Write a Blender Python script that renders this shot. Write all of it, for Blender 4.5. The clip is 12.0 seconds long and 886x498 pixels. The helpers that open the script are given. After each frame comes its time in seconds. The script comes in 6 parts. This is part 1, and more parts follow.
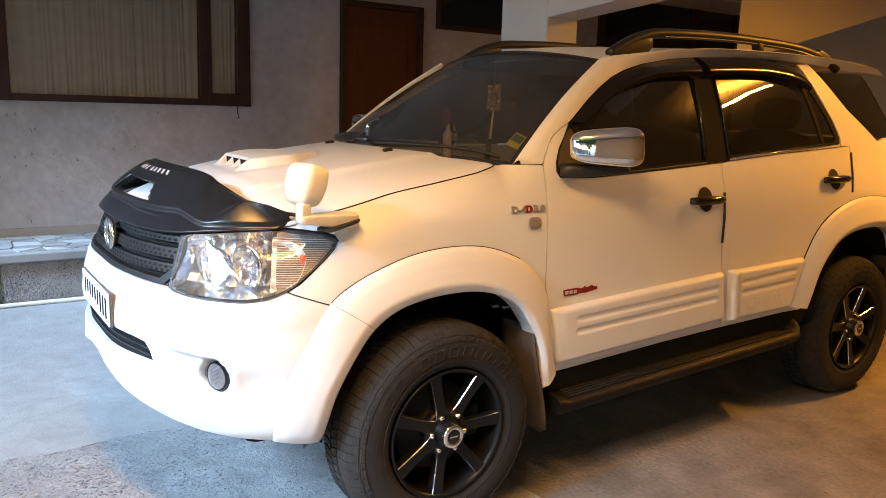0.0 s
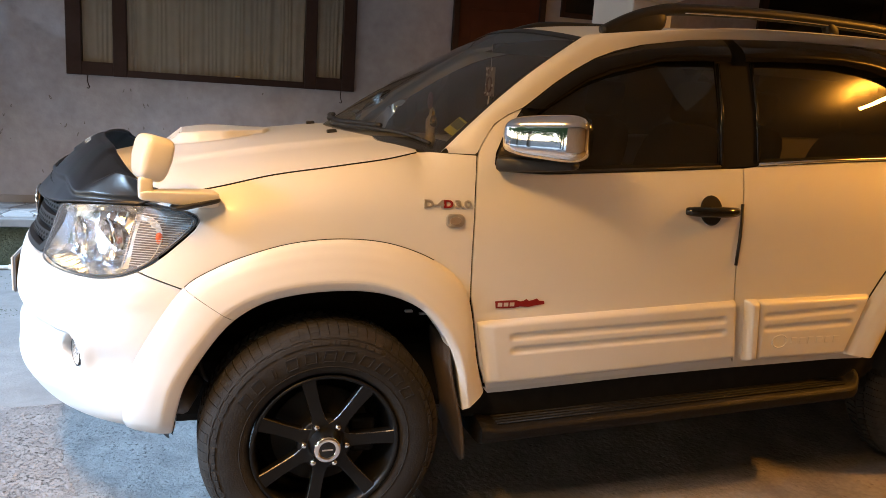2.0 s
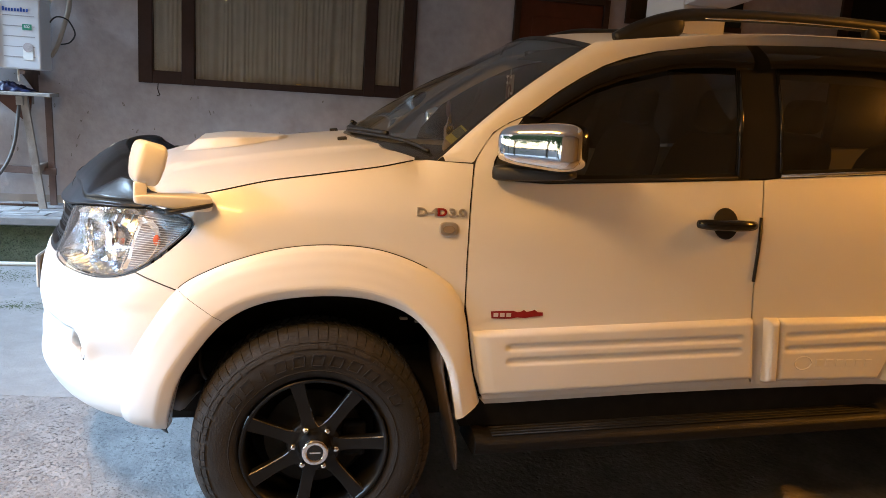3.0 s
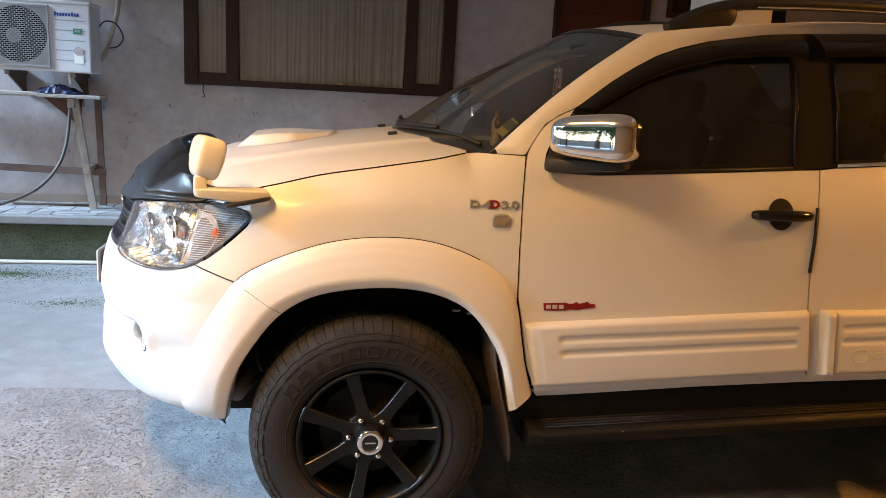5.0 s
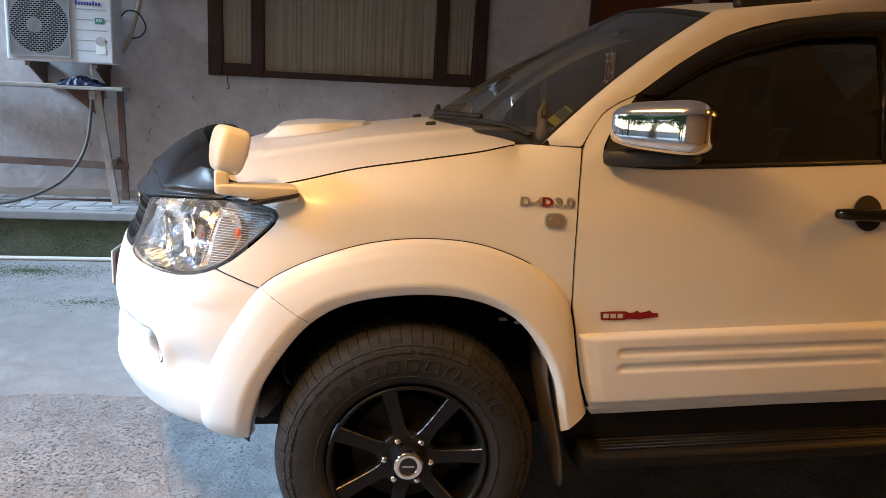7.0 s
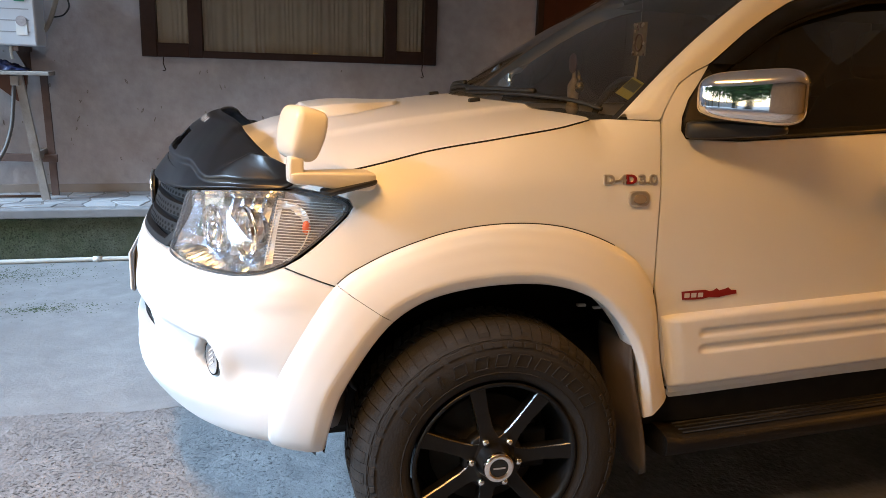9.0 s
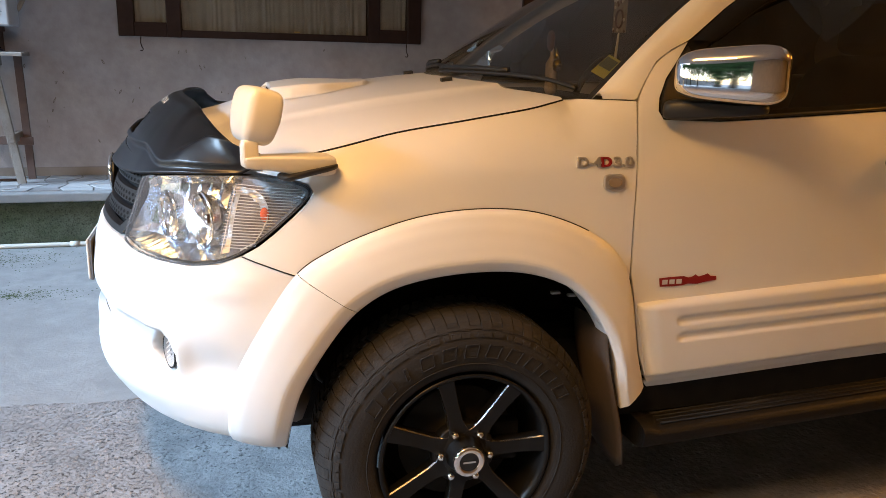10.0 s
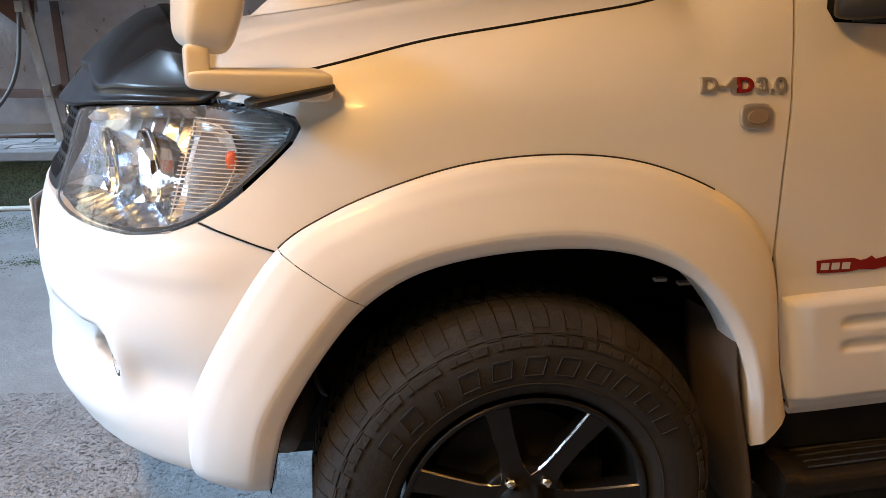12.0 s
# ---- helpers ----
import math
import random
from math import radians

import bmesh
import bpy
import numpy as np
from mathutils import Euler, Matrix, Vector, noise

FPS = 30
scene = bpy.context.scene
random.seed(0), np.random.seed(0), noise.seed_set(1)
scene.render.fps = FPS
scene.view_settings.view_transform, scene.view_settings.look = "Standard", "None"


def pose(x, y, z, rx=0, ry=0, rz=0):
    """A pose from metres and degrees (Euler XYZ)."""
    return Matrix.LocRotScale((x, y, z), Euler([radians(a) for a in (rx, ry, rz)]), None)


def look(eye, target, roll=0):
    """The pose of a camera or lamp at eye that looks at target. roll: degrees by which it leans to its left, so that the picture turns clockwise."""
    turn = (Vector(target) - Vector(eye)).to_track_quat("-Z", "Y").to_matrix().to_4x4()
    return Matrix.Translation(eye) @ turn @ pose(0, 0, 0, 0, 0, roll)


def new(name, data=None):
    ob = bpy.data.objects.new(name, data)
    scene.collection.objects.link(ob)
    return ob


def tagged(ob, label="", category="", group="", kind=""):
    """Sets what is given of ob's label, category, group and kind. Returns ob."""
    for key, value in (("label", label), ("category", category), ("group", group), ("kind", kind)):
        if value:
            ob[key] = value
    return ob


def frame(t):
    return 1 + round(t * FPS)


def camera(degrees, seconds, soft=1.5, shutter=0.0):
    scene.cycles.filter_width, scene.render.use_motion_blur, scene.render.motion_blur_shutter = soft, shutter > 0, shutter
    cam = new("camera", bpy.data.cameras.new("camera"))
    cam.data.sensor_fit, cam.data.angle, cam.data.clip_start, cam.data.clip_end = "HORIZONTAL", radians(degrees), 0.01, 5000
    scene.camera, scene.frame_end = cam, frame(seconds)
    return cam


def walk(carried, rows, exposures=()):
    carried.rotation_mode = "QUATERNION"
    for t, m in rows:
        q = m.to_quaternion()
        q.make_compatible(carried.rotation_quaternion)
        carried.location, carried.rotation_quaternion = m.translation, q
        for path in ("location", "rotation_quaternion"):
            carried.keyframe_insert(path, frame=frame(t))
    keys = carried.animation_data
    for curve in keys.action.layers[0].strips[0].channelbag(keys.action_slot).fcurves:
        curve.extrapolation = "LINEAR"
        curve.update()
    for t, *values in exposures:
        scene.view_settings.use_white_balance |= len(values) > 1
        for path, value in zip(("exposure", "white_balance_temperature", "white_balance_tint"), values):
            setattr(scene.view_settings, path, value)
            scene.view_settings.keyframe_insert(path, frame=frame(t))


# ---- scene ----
cam = camera(59.3, 12.0, soft=0.8)
EXPOSURES = [(0.0, 2.05), (3.0, 2.0), (6.0, 2.00), (6.5, 1.82), (7.0, 1.78), (9.5, 1.75), (11.0, 1.74), (11.5, 1.67), (12.0, 1.47)]
PATH = [
    (0, (-1.462, -3.031, 1.512), (-0.359, -1.403, 1.148), 1.8),
    (0.5, (-1.201, -3.036, 1.501), (-0.24, -1.322, 1.127), 2.4),
    (1, (-0.876, -3.235, 1.46), (-0.081, -1.44, 1.077), 3.1),
    (1.5, (-0.592, -3.263, 1.489), (0.135, -1.443, 1.096), 3.6),
    (2, (-0.417, -3.196, 1.497), (0.213, -1.34, 1.102), 3.8),
    (2.5, (-0.166, -3.243, 1.497), (0.346, -1.35, 1.105), 3.9),
    (3, (-0.118, -3.266, 1.519), (0.291, -1.348, 1.127), 3.8),
    (5, (-0.178, -3.275, 1.492), (0.144, -1.341, 1.096), 3.0),
    (5.5, (-0.175, -3.253, 1.49), (0.099, -1.312, 1.091), 2.8),
    (6, (-0.121, -3.201, 1.489), (0.119, -1.256, 1.091), 3.1),
    (6.5, (-0.102, -3.137, 1.478), (0.111, -1.19, 1.074), 3.1),
    (7, (-0.203, -3.018, 1.463), (0.059, -1.079, 1.049), 2.8),
    (9, (-0.664, -2.76, 1.425), (-0.147, -0.881, 0.973), 1.8),
    (9.5, (-0.701, -2.762, 1.432), (-0.114, -0.912, 0.948), 1.4),
    (10, (-0.572, -2.695, 1.423), (-0.044, -0.832, 0.923), 1.6),
    (10.5, (-0.451, -2.648, 1.416), (0.032, -0.778, 0.898), 1.9),
    (11, (-0.408, -2.586, 1.414), (0.043, -0.715, 0.868), 1.6),
    (11.5, (-0.429, -2.403, 1.391), (-0.022, -0.53, 0.82), 1.1),
    (12, (-0.363, -2.119, 1.265), (-0.032, -0.236, 0.677), 0.7),
]
walk(cam, [(t, look(eye, target, roll)) for t, eye, target, roll in PATH], EXPOSURES)

# ---- light ----
world = bpy.data.worlds.new("world")
scene.world = world
world.use_nodes = True
wn = world.node_tree.nodes
sky = wn.new("ShaderNodeTexSky")
sky.sky_type, sky.sun_disc = "NISHITA", False
sky.sun_elevation, sky.sun_rotation = radians(31), radians(258)
world.node_tree.links.new(sky.outputs[0], wn["Background"].inputs[0])
wn["Background"].inputs[1].default_value = 0.15
sun = new("sun", bpy.data.lights.new("sun", "SUN"))
sun.data.energy, sun.data.angle, sun.data.color = 3.9, radians(20), (0.46, 0.705, 1.0)
sun.matrix_world = look((-9, -1.9, 5.6), (0, 0, 0))


def tube_light(a, b, energy, wash, color):
    """A bare fluorescent tube from a to b: most of its light falls, some washes the ceiling."""
    a, b = Vector(a), Vector(b)
    for part_of, way, dz in ((1.0, -1, -0.03), (wash, 1, 0.03)):
        lamp = new("tube_lamp", bpy.data.lights.new("tube_lamp", "AREA"))
        lamp.data.shape, lamp.data.size, lamp.data.size_y = "RECTANGLE", (b - a).length, 0.045
        lamp.data.energy, lamp.data.color = energy * part_of, color
        lamp.matrix_world = Matrix.Translation((a + b) / 2 + Vector((0, 0, dz))) @ pose(0, 0, 0, 0 if way < 0 else 180, 0, math.degrees(math.atan2(b[1] - a[1], b[0] - a[0])))


tube_light((-1.35, -1.45, 2.75), (-1.05, -2.60, 2.75), 22.0, 0.42, (1.0, 0.52, 0.15))
tube_light((3.86, -1.80, 2.80), (4.17, -1.45, 2.80), 26, 0.42, (1.0, 0.39, 0.042))

# ---- materials ----


def mat(name, color, rough=0.6, metal=0.0, vary=0.12, scale=8.0, bump=0.0, bump_scale=60.0, coat=0.0, stains=0.0, stain_color=(0.1, 0.09, 0.07), spec=0.5):
    """A procedural surface: base colour varied at two scales, optional stains, fine relief and clear coat."""
    m = bpy.data.materials.new(name)
    m.use_nodes = True
    n, l = m.node_tree.nodes, m.node_tree.links
    b = n["Principled BSDF"]
    b.inputs["Roughness"].default_value, b.inputs["Metallic"].default_value = rough, metal
    b.inputs["Coat Weight"].default_value, b.inputs["Coat Roughness"].default_value = coat, 0.11
    b.inputs["Specular IOR Level"].default_value = spec
    co = n.new("ShaderNodeTexCoord")

    def noise_tex(s, detail=6.0):
        t = n.new("ShaderNodeTexNoise")
        t.inputs["Scale"].default_value, t.inputs["Detail"].default_value = s, detail
        l.new(co.outputs["Object"], t.inputs["Vector"])
        return t.outputs["Fac"]

    def mixed(fac, a, c):
        x = n.new("ShaderNodeMix")
        x.data_type = "RGBA"
        l.new(fac, x.inputs[0]) if hasattr(fac, "is_output") else None
        for socket, v in ((x.inputs[6], a), (x.inputs[7], c)):
            if hasattr(v, "is_output"):
                l.new(v, socket)
            else:
                socket.default_value = (*v[:3], 1)
        return x.outputs[2]

    lo = tuple(c * (1 - vary) for c in color)
    hi = tuple(min(1, c * (1 + vary)) for c in color)
    col = mixed(noise_tex(scale), lo, hi)
    if stains:
        r = n.new("ShaderNodeMapRange")
        r.inputs[1].default_value, r.inputs[2].default_value = 0.5, 0.72
        r.inputs[4].default_value = stains
        l.new(noise_tex(scale * 0.17, 9.0), r.inputs[0])
        col = mixed(r.outputs[0], col, stain_color)
    l.new(col, b.inputs["Base Color"])
    if bump:
        u = n.new("ShaderNodeBump")
        u.inputs["Strength"].default_value, u.inputs["Distance"].default_value = bump, 0.01
        l.new(noise_tex(bump_scale, 10.0), u.inputs["Height"])
        l.new(u.outputs[0], b.inputs["Normal"])
    return m


PAINT = mat("white_paint", (0.72, 0.72, 0.71), rough=0.42, vary=0.015, coat=0.22, spec=0.35)
BLACK = mat("black_plastic", (0.012, 0.012, 0.013), rough=0.45, vary=0.2, bump=0.05, bump_scale=400)
DARK = mat("underbody", (0.014, 0.0135, 0.0135), rough=0.9, vary=0.4, scale=20, spec=0.15)
RUBBER = mat("tyre_rubber", (0.024, 0.0225, 0.0215), rough=0.88, vary=0.25, scale=14, bump=0.15, bump_scale=180, spec=0.2, stains=0.5, stain_color=(0.050, 0.043, 0.036))
ALLOY = mat("black_alloy", (0.008, 0.008, 0.008), rough=0.34, vary=0.2, scale=30, spec=0.22)
MACHINED = mat("machined_edge", (0.75, 0.74, 0.72), rough=0.25, metal=1.0)
CHROME = mat("chrome", (0.86, 0.86, 0.86), rough=0.05, metal=1.0, vary=0.0)
WHITEWASH = mat("whitewash", (0.72, 0.71, 0.70), rough=0.9, vary=0.05, scale=3, bump=0.1)
WOOD = mat("dark_wood", (0.036, 0.017, 0.012), rough=0.55, vary=0.3, scale=18, spec=0.2)
DOORWOOD = mat("door_wood", (0.075, 0.020, 0.011), rough=0.5, vary=0.3, scale=10, spec=0.2)
CURTAIN = mat("curtain", (0.56, 0.53, 0.46), rough=0.95, vary=0.15, scale=12)

GLOSSBLACK = mat("gloss_black", (0.008, 0.008, 0.008), rough=0.12, vary=0.0)
GUARD = mat("guard_plastic", (0.009, 0.010, 0.013), rough=0.31, vary=0.15, bump=0.03, bump_scale=300)
CREAM = mat("cream_plastic", (0.76, 0.74, 0.68), rough=0.35, vary=0.02, coat=0.3)
BADGE = mat("badge_chrome", (0.52, 0.50, 0.48), rough=0.35, metal=0.7, vary=0.0)
DARKRED = mat("dark_red_enamel", (0.22, 0.010, 0.012), rough=0.3, vary=0.05)
DECALGREY = mat("pale_print", (0.55, 0.54, 0.54), rough=0.5, vary=0.05)
PLATE = mat("plate_white", (0.75, 0.76, 0.74), rough=0.4, vary=0.03)
FOGRIM = mat("fog_rim", (0.16, 0.16, 0.17), rough=0.35, metal=0.6)


def worn_step(name):
    """Black plastic with pale scuffs that run along the step."""
    m = mat(name, (0.006, 0.0056, 0.0052), rough=0.55, vary=0.5, scale=40, bump=0.2, bump_scale=140, spec=0.28)
    n, l = m.node_tree.nodes, m.node_tree.links
    b = n["Principled BSDF"]
    co, mp, t, r, x = (n.new("ShaderNode" + k) for k in ("TexCoord", "Mapping", "TexNoise", "MapRange", "Mix"))
    mp.inputs["Scale"].default_value = (2.2, 30.0, 30.0)
    t.inputs["Scale"].default_value, t.inputs["Detail"].default_value, t.inputs["Roughness"].default_value = 1.6, 9.0, 0.72
    r.inputs[1].default_value, r.inputs[2].default_value, r.inputs[4].default_value = 0.56, 0.78, 0.9
    x.data_type = "RGBA"
    x.inputs[7].default_value = (0.085, 0.068, 0.052, 1)
    l.new(co.outputs["Object"], mp.inputs[0])
    l.new(mp.outputs[0], t.inputs["Vector"])
    l.new(t.outputs["Fac"], r.inputs[0])
    l.new(r.outputs[0], x.inputs[0])
    l.new(b.inputs["Base Color"].links[0].from_socket, x.inputs[6])
    l.new(x.outputs[2], b.inputs["Base Color"])
    return m


STEP = worn_step("step_plastic")
FLAP = mat("flap_rubber", (0.050, 0.044, 0.040), rough=0.85, vary=0.4, scale=9, bump=0.1, stains=0.8, stain_color=(0.15, 0.11, 0.08), spec=0.2)
AMBER = mat("amber_plastic", (0.65, 0.10, 0.02), rough=0.25, vary=0.0)
SMOKELENS = mat("smoke_lens", (0.26, 0.21, 0.16), rough=0.15, vary=0.0)
DASH = mat("dash_plastic", (0.02, 0.02, 0.02), rough=0.7)
SEAT = mat("seat_cloth", (0.05, 0.046, 0.043), rough=0.95, vary=0.2)
LINING = mat("headliner_cloth", (0.20, 0.185, 0.165), rough=0.95)
STICKER = mat("sticker_paper", (0.35, 0.36, 0.06), rough=0.6)
STICKERDARK = mat("sticker_print", (0.06, 0.09, 0.05), rough=0.6)
GOLD = mat("gold_foil", (0.65, 0.42, 0.06), rough=0.25, metal=1.0)
ORNAMENT = mat("painted_ornament", (0.42, 0.36, 0.30), rough=0.5, vary=0.6, scale=45)
LACE = mat("lace_card", (0.30, 0.27, 0.22), rough=0.7, vary=0.5, scale=70)
BROWN = mat("brown_wood", (0.10, 0.035, 0.02), rough=0.5)
FACET = mat("faceted_chrome", (0.78, 0.84, 0.92), rough=0.17, metal=1.0, vary=0.0, bump=0.06, bump_scale=24)
AMBERBOWL = mat("indicator_bowl", (0.62, 0.59, 0.55), rough=0.28, metal=0.75, vary=0.1, bump=0.2, bump_scale=30)
LAMPBROWN = mat("smoked_panel", (0.085, 0.062, 0.045), rough=0.35, vary=0.2)


def pane_mat(name, tint, gloss_tint=(1, 1, 1), ior=1.5, rough=0.0, dust_haze=0.0):
    """Sheet glass: tinted see-through with mirror gloss that grows at grazing angles."""
    m = bpy.data.materials.new(name)
    m.use_nodes = True
    n, l = m.node_tree.nodes, m.node_tree.links
    n.remove(n["Principled BSDF"])
    clear, gloss, mix, fr = n.new("ShaderNodeBsdfTransparent"), n.new("ShaderNodeBsdfGlossy"), n.new("ShaderNodeMixShader"), n.new("ShaderNodeFresnel")
    clear.inputs[0].default_value = (*tint, 1)
    gloss.inputs[0].default_value, gloss.inputs["Roughness"].default_value = (*gloss_tint, 1), rough
    fr.inputs["IOR"].default_value = ior
    l.new(fr.outputs[0], mix.inputs[0])
    l.new(clear.outputs[0], mix.inputs[1])
    l.new(gloss.outputs[0], mix.inputs[2])
    film, dusty, cloud = n.new("ShaderNodeBsdfDiffuse"), n.new("ShaderNodeMixShader"), n.new("ShaderNodeTexNoise")
    film.inputs[0].default_value = (0.55, 0.55, 0.55, 1)
    cloud.inputs["Scale"].default_value, cloud.inputs["Detail"].default_value = 7.0, 8.0
    amount = n.new("ShaderNodeMath")
    amount.operation = "MULTIPLY"
    amount.inputs[1].default_value = dust_haze * 2
    l.new(cloud.outputs[0], amount.inputs[0])
    l.new(amount.outputs[0], dusty.inputs[0])
    l.new(mix.outputs[0], dusty.inputs[1])
    l.new(film.outputs[0], dusty.inputs[2])
    l.new(dusty.outputs[0], n["Material Output"].inputs[0])
    return m


TINT = pane_mat("tinted_glass", (0.12, 0.115, 0.11), dust_haze=0.010)
SCREEN = pane_mat("screen_glass", (0.46, 0.475, 0.47), dust_haze=0.03)
# Hazy film on the headlamp lens, made stronger to put in its white glare.
LENS = pane_mat("clear_lens", (0.93, 0.94, 0.95), dust_haze=0.085)
WINDOWGLASS = pane_mat("window_glass", (0.86, 0.85, 0.83), ior=1.18, dust_haze=0.02)
SMOKE = mat("smoked_acrylic", (0.008, 0.007, 0.006), rough=0.10, vary=0.0, spec=0.25)


def concrete_mat(name, dark, light, grain, pits, rough=0.9, dirt=0.42, hollow=0.60):
    """Cast concrete: broad damp stains, mid-size mottling, sandy grain and small pits."""
    m = bpy.data.materials.new(name)
    m.use_nodes = True
    n, l = m.node_tree.nodes, m.node_tree.links
    b = n["Principled BSDF"]
    co = n.new("ShaderNodeTexCoord")

    def fac(kind, s, detail=8.0, lo=0.3, hi=0.7):
        t = n.new(kind)
        t.inputs["Scale"].default_value = s
        if "Detail" in t.inputs:
            t.inputs["Detail"].default_value = detail
        l.new(co.outputs["Object"], t.inputs["Vector"])
        r = n.new("ShaderNodeMapRange")
        r.inputs[1].default_value, r.inputs[2].default_value = lo, hi
        l.new(t.outputs[0], r.inputs[0])
        return r.outputs[0]

    def maths(op, a, c):
        x = n.new("ShaderNodeMath")
        x.operation = op
        for q, v in ((x.inputs[0], a), (x.inputs[1], c)):
            if isinstance(v, float):
                q.default_value = v
            else:
                l.new(v, q)
        return x.outputs[0]

    broad, mid, fine = fac("ShaderNodeTexNoise", 0.9), fac("ShaderNodeTexNoise", 5.0, 10), fac("ShaderNodeTexNoise", grain, 12, 0.25, 0.75)
    smear = fac("ShaderNodeTexNoise", 2.6, 12, 0.54, 0.66)
    pit = maths("MAXIMUM", fac("ShaderNodeTexVoronoi", pits, 0, 0.04, 0.20), fac("ShaderNodeTexNoise", 3.4, 6, 0.49, 0.60))
    f = maths("ADD", maths("MULTIPLY", broad, 0.30), maths("ADD", maths("MULTIPLY", mid, 0.38), maths("MULTIPLY", fine, 0.32)))
    f = maths("MULTIPLY", f, maths("ADD", 1.0 - hollow, maths("MULTIPLY", pit, hollow)))
    f = maths("MULTIPLY", f, maths("SUBTRACT", 1.0, maths("MULTIPLY", smear, dirt)))
    mix = n.new("ShaderNodeMix")
    mix.data_type = "RGBA"
    l.new(f, mix.inputs[0])
    mix.inputs[6].default_value, mix.inputs[7].default_value = (*dark, 1), (*light, 1)
    l.new(mix.outputs[2], b.inputs["Base Color"])
    b.inputs["Roughness"].default_value = rough
    h = maths("ADD", maths("MULTIPLY", fine, 0.6), maths("ADD", maths("MULTIPLY", pit, 0.5), maths("MULTIPLY", mid, 0.5)))
    u = n.new("ShaderNodeBump")
    u.inputs["Strength"].default_value, u.inputs["Distance"].default_value = 0.7, 0.006
    l.new(h, u.inputs["Height"])
    l.new(u.outputs[0], b.inputs["Normal"])
    return m




def broken_mat(name, dark, light, tone, fleck, relief=0.9):
    """Weathered broken concrete: mottled colour, dark flecks where the skin has spalled, coarse sandy relief."""
    m = bpy.data.materials.new(name)
    m.use_nodes = True
    n, l = m.node_tree.nodes, m.node_tree.links
    b, co = n["Principled BSDF"], n.new("ShaderNodeTexCoord")

    def fac(s, detail, lo, hi, warp=0.0, stretch=1.0):
        t, r, v = n.new("ShaderNodeTexNoise"), n.new("ShaderNodeMapRange"), n.new("ShaderNodeMapping")
        t.inputs["Scale"].default_value, t.inputs["Detail"].default_value, t.inputs["Distortion"].default_value = s, detail, warp
        t.inputs["Roughness"].default_value = 0.62
        v.inputs["Scale"].default_value = (1, stretch, 1)
        l.new(co.outputs["Object"], v.inputs[0])
        l.new(v.outputs[0], t.inputs["Vector"])
        r.inputs[1].default_value, r.inputs[2].default_value = lo, hi
        l.new(t.outputs[0], r.inputs[0])
        return r.outputs[0]

    def maths(op, a, c):
        x = n.new("ShaderNodeMath")
        x.operation = op
        for q, v in ((x.inputs[0], a), (x.inputs[1], c)):
            if isinstance(v, float):
                q.default_value = v
            else:
                l.new(v, q)
        return x.outputs[0]

    def mixed(f, a, c):
        x = n.new("ShaderNodeMix")
        x.data_type = "RGBA"
        l.new(f, x.inputs[0])
        for q, v in ((x.inputs[6], a), (x.inputs[7], c)):
            if isinstance(v, tuple):
                q.default_value = (*v, 1)
            else:
                l.new(v, q)
        return x.outputs[2]

    broad, mid, grain = fac(1.3, 6, 0.35, 0.65), fac(7.0, 9, 0.3, 0.7, 0.4), fac(70.0, 6, 0.3, 0.7)
    chips = maths("MULTIPLY", fac(78.0, 6, 0.55, 0.64, 0.15, 1.15), fac(3.6, 6, 0.36, 0.58))
    specks = fac(150.0, 4, 0.58, 0.68, 0.1)
    body = maths("ADD", maths("MULTIPLY", mid, 1.0 - 0.33 * relief), maths("MULTIPLY", grain, 0.33 * relief))
    col = mixed(body, dark, light)
    col = mixed(maths("MULTIPLY", broad, 0.55), col, tone)
    hollow = maths("MULTIPLY", maths("MAXIMUM", chips, maths("MULTIPLY", specks, 0.65)), fleck)
    col = mixed(hollow, col, tuple(c * 0.45 for c in dark))
    l.new(col, b.inputs["Base Color"])
    b.inputs["Roughness"].default_value = 0.92
    h = maths("SUBTRACT", maths("ADD", maths("MULTIPLY", mid, 0.8), maths("MULTIPLY", grain, 0.35)), maths("MULTIPLY", hollow, 1.1))
    u = n.new("ShaderNodeBump")
    u.inputs["Strength"].default_value, u.inputs["Distance"].default_value = relief, 0.010
    l.new(h, u.inputs["Height"])
    l.new(u.outputs[0], b.inputs["Normal"])
    return m


ROUGH = broken_mat("weathered_pour", (0.19, 0.185, 0.185), (0.43, 0.42, 0.425), (0.31, 0.29, 0.285), 1.0)
BLUEPOUR = broken_mat("newer_cement_patch", (0.14, 0.148, 0.157), (0.38, 0.392, 0.405), (0.26, 0.272, 0.28), 0.9, 0.7)
PALEFLOOR = broken_mat("worn_yard_floor", (0.23, 0.233, 0.237), (0.36, 0.365, 0.372), (0.25, 0.25, 0.25), 0.25, 0.3)
FLOOR = concrete_mat("trowelled_floor", (0.06, 0.053, 0.046), (0.30, 0.28, 0.255), 45.0, 20.0, 0.75)
PLASTER = concrete_mat("plaster", (0.30, 0.265, 0.255), (0.49, 0.455, 0.46), 16.0, 5.0, 0.9, 0.22, 0.16)
MOSSY = broken_mat("mossy_concrete", (0.055, 0.062, 0.038), (0.17, 0.175, 0.14), (0.055, 0.095, 0.028), 0.8)
MOSS = mat("moss", (0.05, 0.075, 0.03), rough=0.95, vary=0.5, scale=40)
LEDGE = mat("worn_ledge", (0.26, 0.26, 0.265), rough=0.9, vary=0.25, scale=7, bump=0.4, bump_scale=50, stains=0.5, stain_color=(0.16, 0.15, 0.12))
SKIRT = mat("skirting_cement", (0.33, 0.28, 0.24), rough=0.9, vary=0.2, scale=6, stains=0.4, stain_color=(0.2, 0.15, 0.11))
GROUT = mat("grout", (0.24, 0.23, 0.22), rough=0.95, vary=0.2, scale=14, bump=0.2)
